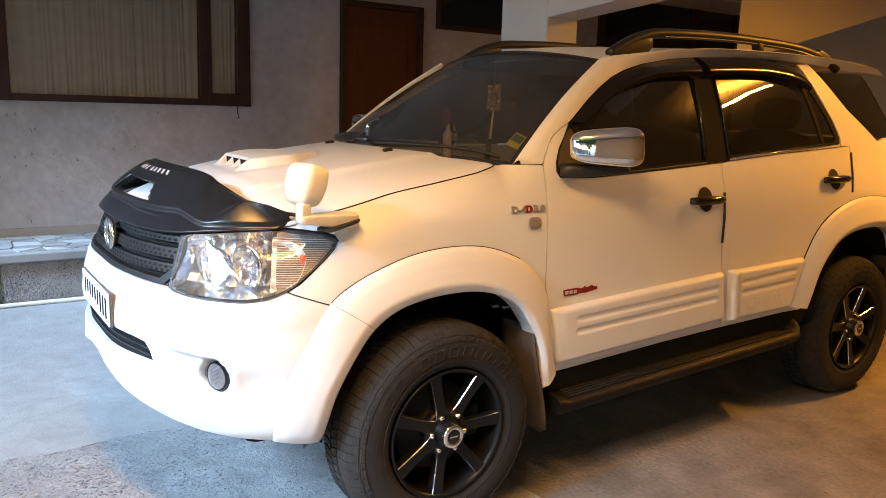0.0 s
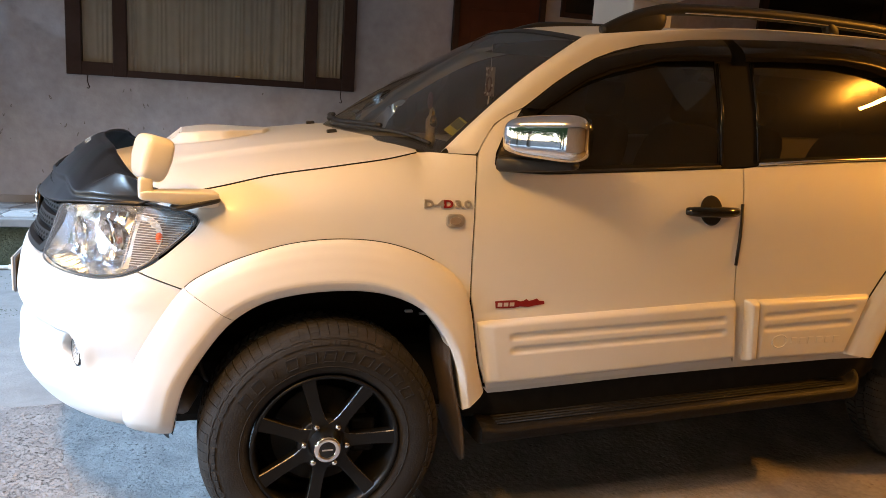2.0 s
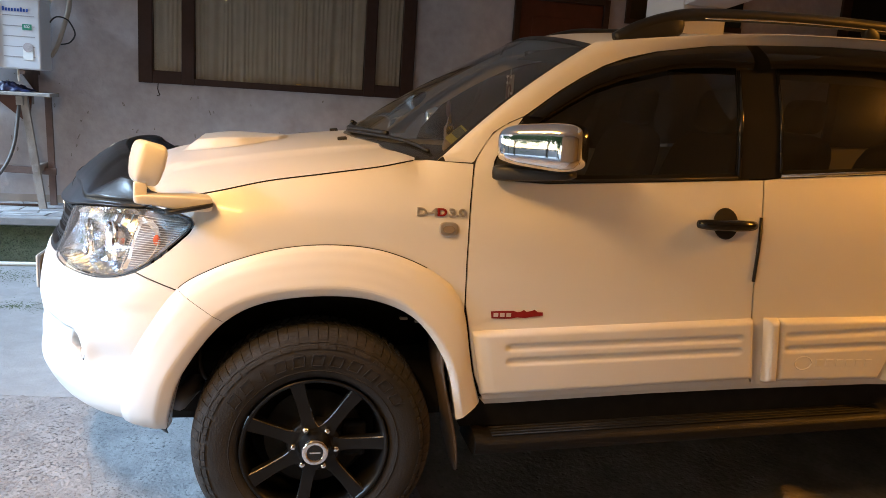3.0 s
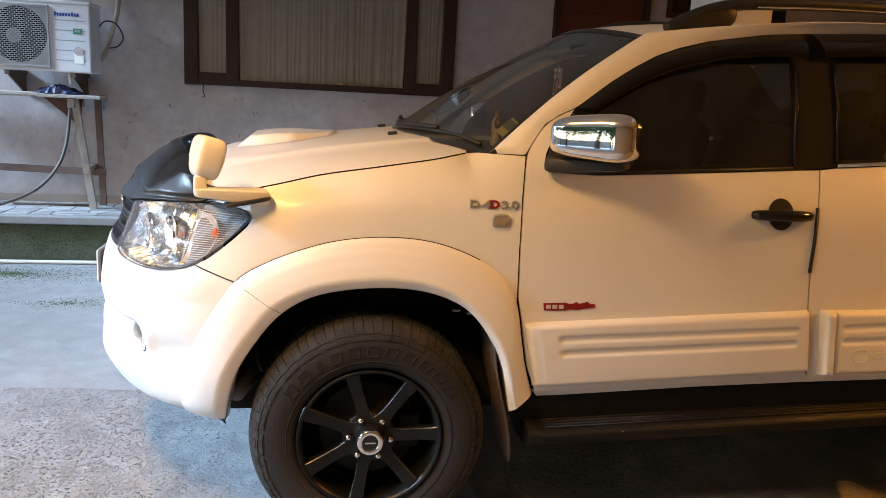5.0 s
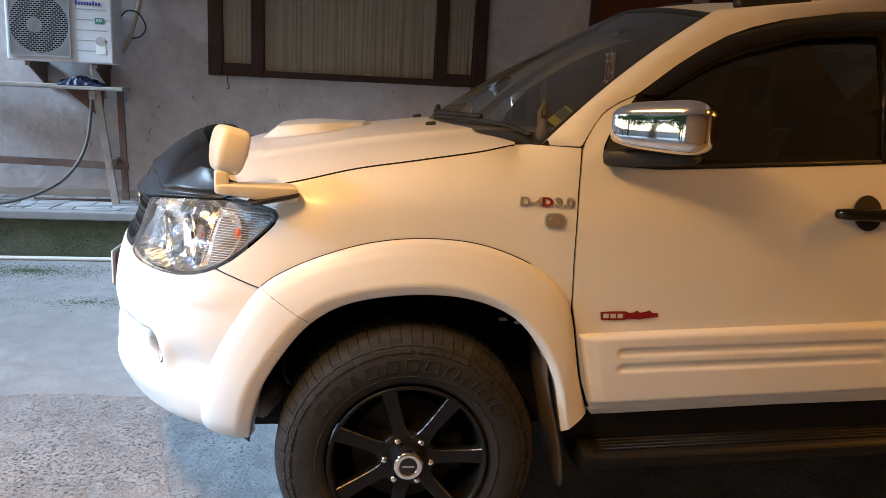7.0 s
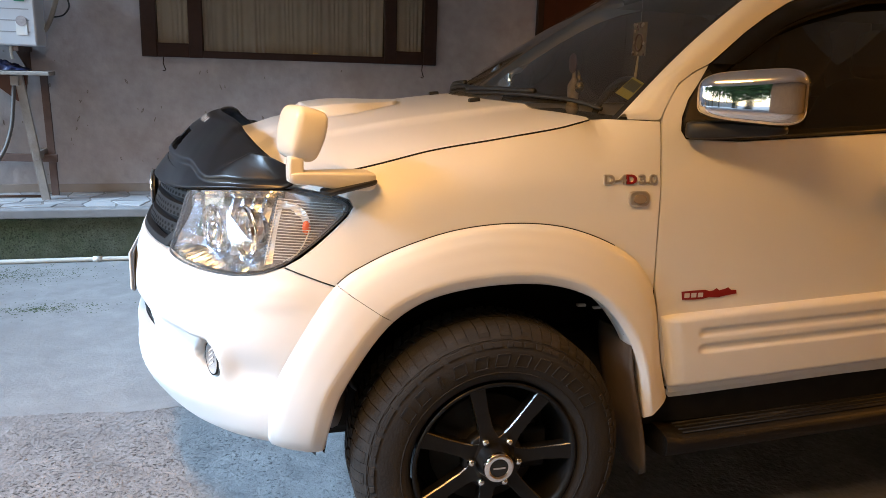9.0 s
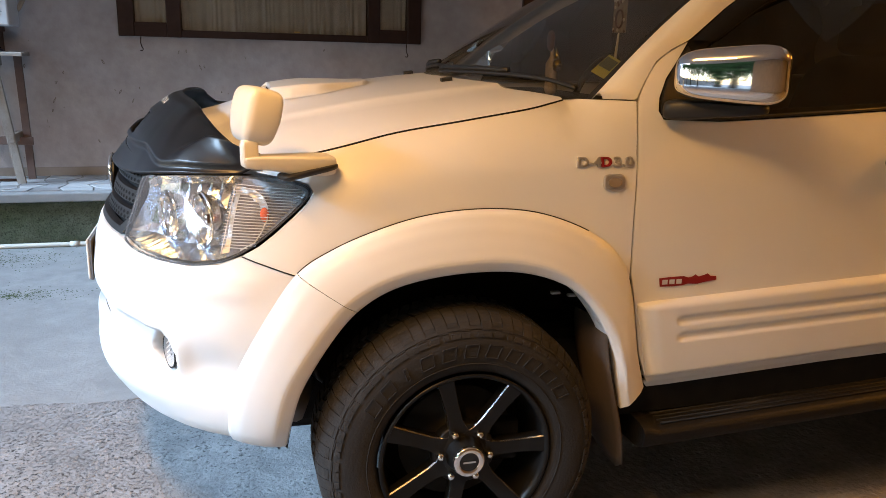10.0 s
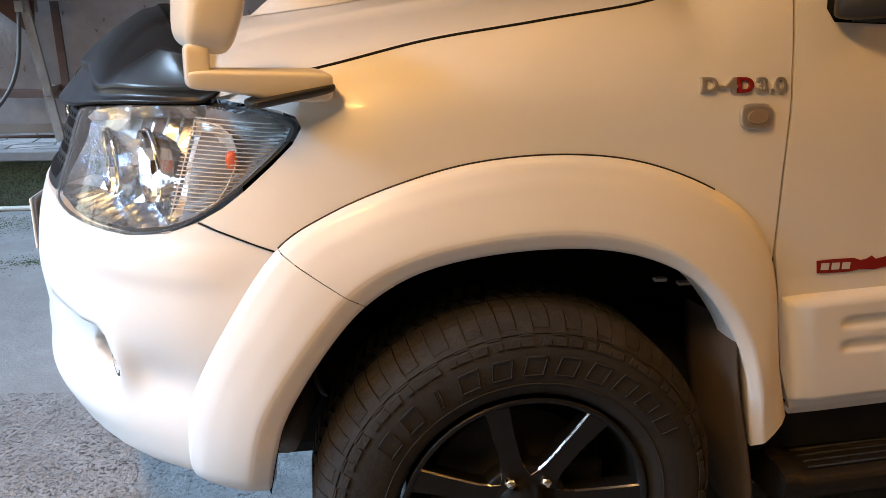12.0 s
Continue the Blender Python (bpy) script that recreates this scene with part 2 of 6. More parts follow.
MARBLE_W = mat("marble_white", (0.46, 0.465, 0.475), rough=0.45, vary=0.08, scale=9)
MARBLE_G = mat("marble_grey", (0.33, 0.335, 0.35), rough=0.45, vary=0.15, scale=9)
MARBLE_D = mat("marble_dark", (0.26, 0.25, 0.25), rough=0.45, vary=0.2, scale=9)
BRASS = mat("brass", (0.6, 0.45, 0.2), rough=0.3, metal=1.0)
DARKPANE = mat("dark_pane", (0.008, 0.007, 0.006), rough=0.1, vary=0.0)
SOFFIT = mat("soffit_plaster", (0.60, 0.575, 0.54), rough=0.95, vary=0.1, scale=2, stains=0.3, stain_color=(0.40, 0.37, 0.32))
# Tone of the unseen south wall, set for what glass and chrome reflect.
SHADEWALL = mat("shade_wall", (0.26, 0.23, 0.20), rough=0.95, vary=0.2, scale=3)
PVC = mat("white_pvc", (0.70, 0.69, 0.64), rough=0.45, vary=0.08, scale=5, stains=0.3, stain_color=(0.35, 0.33, 0.26))
ACWHITE = mat("ac_enamel", (0.56, 0.575, 0.60), rough=0.4, vary=0.03, scale=3)
ACGREY = mat("ac_grey", (0.29, 0.29, 0.30), rough=0.5, vary=0.1, stains=0.4, stain_color=(0.14, 0.12, 0.10))
BRANDBLUE = mat("brand_blue", (0.01, 0.06, 0.28), rough=0.4)
LABELGREEN = mat("label_green", (0.02, 0.24, 0.14), rough=0.4)
RATING = mat("rating_print", (0.40, 0.36, 0.36), rough=0.5, vary=0.4, scale=60)
RUSTY = mat("rusty_steel", (0.10, 0.06, 0.045), rough=0.8, vary=0.4, scale=20)
SLEEVE = mat("pipe_sleeve_plastic", (0.33, 0.29, 0.24), rough=0.8, vary=0.2, scale=12, bump=0.2, stains=0.4, stain_color=(0.22, 0.18, 0.13))
OLDWOOD = mat("old_painted_wood", (0.33, 0.30, 0.27), rough=0.85, vary=0.3, scale=16, bump=0.3, bump_scale=60, stains=0.6, stain_color=(0.15, 0.10, 0.07))
TARP = mat("blue_plastic", (0.010, 0.014, 0.055), rough=0.5, vary=0.9, scale=16, stains=0.9, stain_color=(0.02, 0.03, 0.16))
HOSE = mat("hose_rubber", (0.09, 0.085, 0.08), rough=0.6, vary=0.2)
BROWNBOARD = mat("brown_board", (0.15, 0.10, 0.085), rough=0.85, vary=0.3, scale=14, bump=0.2, stains=0.5, stain_color=(0.07, 0.05, 0.04))
BARK = mat("bark", (0.10, 0.075, 0.05), rough=0.9, vary=0.3, bump=0.4)
LEAF = mat("leaf", (0.07, 0.13, 0.035), rough=0.6, vary=0.5, scale=1.5)
FOGGLASS = mat("fog_lens", (0.42, 0.43, 0.44), rough=0.2, metal=0.8, vary=0.1)
TRIM = mat("window_trim", (0.010, 0.009, 0.008), rough=0.85, vary=0.1, spec=0.15)
FLUTE = mat("lens_flute", (0.62, 0.58, 0.52), rough=0.25, vary=0.0)
ACDARK = mat("ac_shroud", (0.17, 0.17, 0.175), rough=0.6, vary=0.15)

SCUFF = mat("plaster_scuff", (0.20, 0.165, 0.14), rough=0.95, vary=0.3, scale=30)
CASTIRON = mat("brake_iron", (0.035, 0.032, 0.030), rough=0.7, metal=0.3, vary=0.3, scale=30)
DUSTYRUBBER = mat("tread_rubber", (0.026, 0.0245, 0.0235), rough=0.9, vary=0.45, scale=22, bump=0.25, bump_scale=150, stains=0.75, stain_color=(0.058, 0.047, 0.038), spec=0.2)

# ---- mesh helpers ----
from mathutils import geometry


def mesh_ob(name, verts, faces, material, parent=None, label="", smooth=True):
    me = bpy.data.meshes.new(name)
    me.from_pydata([tuple(v) for v in verts], [], [tuple(f) for f in faces])
    me.materials.append(material)
    if smooth:
        me.shade_smooth()
    ob = new(name, me)
    ob.parent = parent
    return tagged(ob, label)


def part(name, bm, material, parent, label="", smooth=False):
    me = bpy.data.meshes.new(name)
    bm.to_mesh(me)
    bm.free()
    me.materials.append(material)
    if smooth:
        me.shade_smooth()
    ob = new(name, me)
    ob.parent = parent
    return tagged(ob, label)


def box_bm(lo, hi, bevel=0.0, seg=2):
    bm = bmesh.new()
    bmesh.ops.create_cube(bm, size=1)
    lo, hi = Vector(lo), Vector(hi)
    for v in bm.verts:
        v.co = Vector(((lo[i] + hi[i]) / 2 + v.co[i] * (hi[i] - lo[i]) for i in range(3)))
    if bevel:
        bmesh.ops.bevel(bm, geom=bm.edges[:], offset=bevel, segments=seg, affect="EDGES", profile=0.5)
    return bm


def box(name, lo, hi, material, parent=None, bevel=0.0, label="", kind=""):
    return tagged(part(name, box_bm(lo, hi, bevel), material, parent, label), kind=kind)


def spline(points, n=8, closed=False):
    """Catmull-Rom through the points, n steps a span."""
    p = [Vector(q) for q in points]
    out = []
    m = len(p)
    for i in range(m if closed else m - 1):
        a, b, c, d = (p[(i + k - 1) % m] if closed else p[min(max(i + k - 1, 0), m - 1)] for k in range(4))
        for j in range(n):
            t = j / n
            out.append(0.5 * (2 * b + (c - a) * t + (2 * a - 5 * b + 4 * c - d) * t * t + (3 * b - a - 3 * c + d) * t ** 3))
    if not closed:
        out.append(p[-1])
    return out


def dense(poly, step, closed=True):
    out = []
    m = len(poly)
    for i in range(m if closed else m - 1):
        a, b = Vector(poly[i]), Vector(poly[(i + 1) % m])
        k = max(1, math.ceil((b - a).length / step))
        out += [a + (b - a) * (j / k) for j in range(k)]
    if not closed:
        out.append(Vector(poly[-1]))
    return out


def inside(p, poly):
    hit, m = False, len(poly)
    for i in range(m):
        a, b = poly[i], poly[i - 1]
        if (a[1] > p[1]) != (b[1] > p[1]) and p[0] < (b[0] - a[0]) * (p[1] - a[1]) / (b[1] - a[1]) + a[0]:
            hit = not hit
    return hit


def skin(name, outline, surf, material, parent=None, step=0.05, thick=0.012, holes=(), label="", lift=0.0, edge=0.0, bend=0.008):
    """A panel with the given outline on the surface surf(u, v, off): a curved sheet with a rim turned inwards."""
    loops = [dense([Vector(q) for q in poly], step) for poly in (outline, *holes)]
    pts, edges, faces = [], [], []
    for loop in loops:
        base = len(pts)
        pts += loop
        edges += [(base + i, base + (i + 1) % len(loop)) for i in range(len(loop))]
    rim_count = len(pts)
    us, vs = [p[0] for p in loops[0]], [p[1] for p in loops[0]]
    arr = np.array([(p[0], p[1]) for p in pts])
    row, v = 0, min(vs) + step / 2
    while v < max(vs):
        u = min(us) + step * (0.25 + 0.5 * (row % 2))
        while u < max(us):
            if inside((u, v), loops[0]) and not any(inside((u, v), h) for h in loops[1:]) and np.min(np.hypot(arr[:, 0] - u, arr[:, 1] - v)) > step * 0.5:
                pts.append(Vector((u, v)))
            u += step
        row, v = row + 1, v + step * 0.87
    got = geometry.delaunay_2d_cdt([Vector((p[0], p[1])) for p in pts], edges, [], 0, 1e-6)
    vv, ff = got[0], []
    for f in got[2]:
        c = sum((vv[i] for i in f), Vector((0, 0))) / len(f)
        if inside(c, loops[0]) and not any(inside(c, h) for h in loops[1:]):
            ff.append(tuple(f))
    count = {}
    for f in ff:
        for i in range(len(f)):
            k = (f[i], f[(i + 1) % len(f)])
            count[k] = 1
    border = [k for k in count if (k[1], k[0]) not in count]
    on_rim = {i for k in border for i in k}
    verts = [surf(p[0], p[1], lift - (edge if i in on_rim else 0)) for i, p in enumerate(vv)]
    if thick:
        back = {}
        for a, b in border:
            quad = []
            for i, o in ((b, -edge), (a, -edge), (a, -thick), (b, -thick)):
                if (i, o) not in back:
                    back[i, o] = len(verts)
                    verts.append(surf(vv[i][0], vv[i][1], lift + o))
                quad.append(back[i, o])
            ff.append(tuple(quad))
    ob = mesh_ob(name, verts, ff, material, parent, label)
    bm = bmesh.new()
    bm.from_mesh(ob.data)
    bm_done(bm, ob)
    me, h, bent = ob.data, bend, []
    for i, v in enumerate(me.vertices):
        if i < len(vv):
            u, w = vv[i]
            n = (surf(u + h, w, lift) - surf(u - h, w, lift)).cross(surf(u, w + h, lift) - surf(u, w - h, lift)).normalized()
            bent.append(n if n.dot(v.normal) >= 0 else -n)
        else:
            bent.append(Vector((0, 0, 0)))
    me.normals_split_custom_set_from_vertices(bent)
    return ob


def bm_done(bm, ob):
    bmesh.ops.recalc_face_normals(bm, faces=bm.faces)
    bm.to_mesh(ob.data)
    bm.free()
    return ob


def grid_surf(name, f, nu, nv, material, parent=None, label="", wrap=False):
    """A sheet f(i / nu, j / nv)."""
    verts = [f(i / nu, j / nv) for j in range(nv + 1) for i in range(nu + (0 if wrap else 1))]
    w = nu if wrap else nu + 1
    faces = [(j * w + i, j * w + (i + 1) % w, (j + 1) * w + (i + 1) % w, (j + 1) * w + i) for j in range(nv) for i in range(nu)]
    return mesh_ob(name, verts, faces, material, parent, label)


def lathe(name, profile, material, parent, at, n=64, label=""):
    """Turns a profile of (radius, depth) about the wheel's axle, which runs along y."""
    verts, faces = [], []
    for i in range(n):
        a = 2 * math.pi * i / n
        verts += [(at[0] + r * math.cos(a), at[1] + d, at[2] + r * math.sin(a)) for r, d in profile]
    k = len(profile)
    for i in range(n):
        for j in range(k - 1):
            faces.append((i * k + j, i * k + j + 1, (i + 1) % n * k + j + 1, (i + 1) % n * k + j))
    ob = mesh_ob(name, verts, faces, material, parent, label)
    bm = bmesh.new()
    bm.from_mesh(ob.data)
    return bm_done(bm, ob)


def lerp_knots(knots, z):
    if z <= knots[0][0]:
        return knots[0][1]
    for (a, va), (b, vb) in zip(knots, knots[1:]):
        if z <= b:
            t = (z - a) / (b - a)
            return va + (vb - va) * t
    return knots[-1][1]


def smooth_knots(knots):
    """A smooth function through (z, value) knots."""
    fine = spline([(z, v) for z, v in knots], 10)
    return lambda z: lerp_knots(fine, z)


def lerp_pt(points, u):
    f = u * (len(points) - 1)
    i = min(int(f), len(points) - 2)
    return Vector(points[i]) + (Vector(points[i + 1]) - Vector(points[i])) * (f - i)


def blob(name, at, axes, material, parent, e=0.5, n=28, label="", shape=None):
    """A rounded box: a superellipsoid with half axes given as vectors; e near 1 is an ellipsoid, near 0 a box."""
    def sp(c, k):
        return math.copysign(abs(c) ** k, c)
    ax = [Vector(a) for a in axes]
    verts, faces = [], []
    m = n // 2
    for j in range(m + 1):
        v = -math.pi / 2 + math.pi * j / m
        for i in range(n):
            u = 2 * math.pi * i / n
            q = [sp(math.cos(v), e) * sp(math.cos(u), e), sp(math.cos(v), e) * sp(math.sin(u), e), sp(math.sin(v), e)]
            if shape:
                q = shape(*q)
            verts.append(Vector(at) + ax[0] * q[0] + ax[1] * q[1] + ax[2] * q[2])
    for j in range(m):
        for i in range(n):
            faces.append((j * n + i, j * n + (i + 1) % n, (j + 1) * n + (i + 1) % n, (j + 1) * n + i))
    ob = mesh_ob(name, verts, faces, material, parent, label)
    bm = bmesh.new()
    bm.from_mesh(ob.data)
    bmesh.ops.remove_doubles(bm, verts=bm.verts, dist=1e-5)
    return bm_done(bm, ob)


def tube(name, path, radius, material, parent=None, n=10, label="", caps=True):
    """A round bar along a path; radius may be a function of 0..1."""
    p = [Vector(q) for q in path]
    verts, faces = [], []
    up = Vector((0.13, 0.21, 0.97))
    for i, q in enumerate(p):
        d = (p[min(i + 1, len(p) - 1)] - p[max(i - 1, 0)]).normalized()
        a = d.cross(up).normalized()
        b = a.cross(d)
        r = radius(i / (len(p) - 1)) if callable(radius) else radius
        verts += [q + (a * math.cos(2 * math.pi * k / n) + b * math.sin(2 * math.pi * k / n)) * r for k in range(n)]
    for i in range(len(p) - 1):
        for k in range(n):
            faces.append((i * n + k, i * n + (k + 1) % n, (i + 1) * n + (k + 1) % n, (i + 1) * n + k))
    if caps:
        faces += [tuple(range(n))[::-1], tuple(range(len(verts) - n, len(verts)))]
    return mesh_ob(name, verts, faces, material, parent, label)


def prism(name, poly, m, depth, material, parent, label="", bevel=0.0):
    """A flat shape poly in the xy plane of the frame m, raised along its z by depth."""
    bm = bmesh.new()
    f = bm.faces.new([bm.verts.new((x, y, 0)) for x, y in poly])
    got = bmesh.ops.extrude_face_region(bm, geom=[f])
    for v in got["geom"]:
        if isinstance(v, bmesh.types.BMVert):
            v.co.z += depth
    if bevel:
        bmesh.ops.bevel(bm, geom=[e for e in bm.edges if all(v.co.z > depth / 2 for v in e.verts)], offset=bevel, segments=2, affect="EDGES", profile=0.5)
    bmesh.ops.recalc_face_normals(bm, faces=bm.faces)
    bm.transform(m)
    return part(name, bm, material, parent, label)


def disc_poly(r, n=20, rx=1.0):
    return [(r * rx * math.cos(2 * math.pi * i / n), r * math.sin(2 * math.pi * i / n)) for i in range(n)]


def lettering(name, text, size, m, material, parent, depth=0.003, label="", shear=0.0, space=1.0):
    cu = bpy.data.curves.new(name, "FONT")
    cu.offset = 0.0005
    cu.body, cu.size, cu.extrude, cu.bevel_depth, cu.shear, cu.space_character = text, size, depth, depth * 0.3, shear, space
    cu.align_x, cu.align_y = "CENTER", "CENTER"
    tmp = bpy.data.objects.new(name, cu)
    scene.collection.objects.link(tmp)
    me = bpy.data.meshes.new_from_object(tmp.evaluated_get(bpy.context.evaluated_depsgraph_get()))
    bpy.data.objects.remove(tmp)
    me.transform(m)
    me.materials.clear()
    me.materials.append(material)
    ob = new(name, me)
    ob.parent = parent
    return tagged(ob, label)


# ---- setting ----
WALL_Y = 3.70


def rise(x, y):
    return 0.035 * smoothstep(-0.75, -0.05, y)


def smoothstep(a, b, x):
    t = min(1, max(0, (x - a) / (b - a)))
    return t * t * (3 - 2 * t)


xs = [-60, -30, -15, -9] + [-6 + 0.25 * i for i in range(61)] + [12, 20, 40, 60]
ys = [-60, -30, -15, -9] + [-6 + 0.2 * i for i in range(51)] + [7, 15, 30, 60]
ground = mesh_ob("ground", [(x, y, rise(x, y)) for y in ys for x in xs], [(j * len(xs) + i, j * len(xs) + i + 1, (j + 1) * len(xs) + i + 1, (j + 1) * len(xs) + i) for j in range(len(ys) - 1) for i in range(len(xs) - 1)], FLOOR)
tagged(ground, "trowelled grey concrete yard floor with stains", "ground", kind="structure")
random.seed(4)
edge = [(-5.5 + 0.11 * i, 0.365 + 0.018 * math.sin(i * 0.9) + random.uniform(-0.015, 0.015)) for i in range(48)]
joint = [(p[0] + random.uniform(-0.014, 0.014), p[1]) for p in dense([(-0.30, -5.5), (-0.45, -3.0), (-0.58, -1.6), (-0.70, -0.9), (-0.76, -0.53), (-0.84, -0.25), (-0.925, 0.02), (-0.93, 0.19), (-0.91, 0.34)], 0.05, False)]
pour = skin("pavement", [(-5.5, -5.5)] + joint + [p for p in edge[::-1] if p[0] < -0.92], lambda x, y, off=0.0: Vector((x, y, rise(x, y) + 0.012 + off)), ROUGH, step=0.3, thick=0.0)
tagged(pour, "rough weathered concrete pour, pitted and stained", "pavement", kind="structure")
patch = skin("pavement", [(0.9, -5.5), (0.75, -3.2), (0.55, -1.6), (0.40, -0.4), (0.2, 0.37)] + [p for p in edge[::-1] if -0.95 < p[0] < 0.2] + [(-0.97, 0.34), (-0.99, 0.1), (-0.90, -0.25), (-0.82, -0.53), (-0.76, -0.9), (-0.64, -1.6), (-0.51, -3.0), (-0.36, -5.5)], lambda x, y, off=0.0: Vector((x, y, rise(x, y) + 0.0112 + off)), BLUEPOUR, step=0.3, thick=0.0)
tagged(patch, "rough bluish newer cement patch, chipped and gritty", "pavement", kind="structure")

far_edge = [(x, y + 0.012) for x, y in edge if x < -0.30]
yard = skin("pavement", far_edge + [(-0.15, 0.9), (0.15, 1.8), (0.35, 2.93), (-5.5, 2.93)], lambda x, y, off=0.0: Vector((x, y, rise(x, y) + 0.006 + off)), PALEFLOOR, step=0.3, thick=0.010)
tagged(yard, "pale worn yard concrete with dark damp patches", "pavement", kind="structure")

wall = new("wall_north")
for lo, hi in (((-9, 0), (-1.29, 3.3)), ((-1.29, 0), (0.985, 1.45)), ((-1.29, 2.77), (0.985, 3.3)), ((0.985, 0), (9, 3.3))):
    box("wall_panel", (lo[0], WALL_Y, lo[1]), (hi[0], WALL_Y + 0.25, hi[1]), PLASTER, wall)
box("wall_back", (-1.29, WALL_Y + 0.20, 1.45), (0.985, WALL_Y + 0.25, 2.77), DARK, wall)
tagged(wall, "plastered house wall, greyish cream with scuffs", "wall", kind="structure")
random.seed(31)
verts, faces = [], []
for k in range(70):
    x, z = random.choice([(random.uniform(-1.6, 1.2), random.uniform(0.48, 1.4)), (random.uniform(-1.9, -0.5), random.uniform(0.62, 1.25)), (random.uniform(-2.4, -1.6), random.uniform(0.5, 1.5)), (random.uniform(0.2, 1.6), random.uniform(0.6, 1.3))])
    w, h, i = random.uniform(0.002, 0.008), random.uniform(0.004, 0.024), len(verts)
    a = random.uniform(-0.6, 0.6)
    for q in range(6):
        p = (w * math.cos(q * 1.047) * random.uniform(0.6, 1.3), h * math.sin(q * 1.047) * random.uniform(0.6, 1.3))
        verts.append((x + p[0] * math.cos(a) - p[1] * math.sin(a), WALL_Y - 0.0015, z + p[0] * math.sin(a) + p[1] * math.cos(a)))
    verts.append((x, WALL_Y + 0.001, z))
    faces += [(i + q, i + (q + 1) % 6, i + 6) for q in range(6)]
chips = mesh_ob("wall_chip", verts, faces, SCUFF, smooth=False)
tagged(chips, "small dark chips and scuffs in the plaster", "wall damage", kind="stuff")
skirt = box("baseboard", (-9, WALL_Y - 0.012, 0.41), (9, WALL_Y + 0.002, 0.475), SKIRT)
tagged(skirt, "cement skirting along the house wall", "skirting", kind="structure")

plinth = box("platform", (-1.05, 2.99, 0), (9, WALL_Y, 0.385), ROUGH)
tagged(plinth, "raised veranda plinth of bare concrete", "plinth", kind="structure")
mossy = box("mossy_riser", (-9, 2.985, 0), (-1.05, WALL_Y, 0.382), MOSSY)
tagged(mossy, "veranda plinth face overgrown with green moss", "plinth", kind="structure")
ledge = box("platform_edge", (-9, 2.93, 0.352), (9, 3.02, 0.412), LEDGE, bevel=0.008)
tagged(ledge, "worn concrete lip along the veranda edge", "ledge", kind="structure")

# broken-marble paving on the veranda
paving = box("veranda_floor", (-9, 3.0, 0.384), (9, WALL_Y - 0.001, 0.409), GROUT)
tagged(paving, "veranda floor of broken white and grey marble", "floor", kind="structure")
random.seed(11)
nx, ny = 25, 5
grid = {(i, j): (-4.1 + i * 0.175 + random.uniform(-0.055, 0.055), 3.03 + j * 0.132 + (random.uniform(-0.04, 0.04) if 0 < j < ny else 0)) for i in range(nx + 1) for j in range(ny + 1)}
for i in range(nx):
    for j in range(ny):
        quad = [grid[i, j], grid[i + 1, j], grid[i + 1, j + 1], grid[i, j + 1]]
        cut = random.random()
        polys = [quad] if cut < 0.6 else ([quad[:3], [quad[0], quad[2], quad[3]]] if cut < 0.8 else [[quad[0], quad[1], quad[3]], quad[1:]])
        for poly in polys:
            cx, cy = sum(p[0] for p in poly) / len(poly), sum(p[1] for p in poly) / len(poly)
            pts = [(cx + (x - cx) * 0.90, cy + (y - cy) * 0.88) for x, y in poly]
            z = 0.4095 + random.uniform(0.002, 0.006)
            n = len(pts)
            verts = [(x, y, 0.405) for x, y in pts] + [(x, y, z) for x, y in pts]
            faces = [tuple(range(n, 2 * n))] + [(k, (k + 1) % n, n + (k + 1) % n, n + k) for k in range(n)]
            mesh_ob("marble_piece", verts, faces, random.choice([MARBLE_W, MARBLE_W, MARBLE_G, MARBLE_G, MARBLE_D]), paving, smooth=False)

# window with three lights and curtains behind
win = new("window_1")
tagged(win, "dark brown wooden window with drawn beige curtains", "window", kind="structure")
X = [-1.294, -1.183, -0.956, -0.852, 0.556, 0.655, 0.879, 0.990]
Z0, Z1 = 1.445, 2.78
for a, b in ((X[0], X[1]), (X[2], X[3]), (X[4], X[5]), (X[6], X[7])):
    box("window_frame", (a, WALL_Y - 0.055, Z0), (b, WALL_Y + 0.06, Z1), WOOD, win, bevel=0.006)
for a, b, h in ((X[1], X[2], 0.105), (X[3], X[4], 0.055), (X[5], X[6], 0.105)):
    box("window_rail", (a, WALL_Y - 0.05, Z0 + 0.001), (b, WALL_Y + 0.055, Z0 + h), WOOD, win, bevel=0.004)
    box("window_rail", (a, WALL_Y - 0.05, Z1 - 0.08), (b, WALL_Y + 0.055, Z1 - 0.001), WOOD, win, bevel=0.004)
    pane = box("window_pane", (a, WALL_Y - 0.020, Z0 + h), (b, WALL_Y - 0.014, Z1 - 0.08), WINDOWGLASS, win)
    pane.visible_shadow = False

    def drape(u, v, a=a, b=b, h=h):
        x = a + (b - a) * u
        fold = 0.5 + 0.36 * math.sin(x * 61 + 1.7 * math.sin(x * 17)) * (0.6 + 0.4 * math.sin(x * 7.3)) + 0.14 * math.sin(x * 143 + 2 * math.sin(x * 31))
        return Vector((x + 0.006 * math.sin(v * 3 + x * 20), WALL_Y + 0.032 - 0.032 * fold, Z0 + h - 0.01 + (Z1 - Z0 - h - 0.07) * v))
    grid_surf("curtain", drape, 8 if b - a < 0.5 else 260, 8, CURTAIN, win, "beige pleated curtain") if b - a > 0.5 else grid_surf("curtain", drape, 50, 8, CURTAIN, win, "beige pleated curtain")
box("window_latch", (-0.02, WALL_Y - 0.062, 1.505), (0.02, WALL_Y - 0.05, 1.515), BRASS, win)
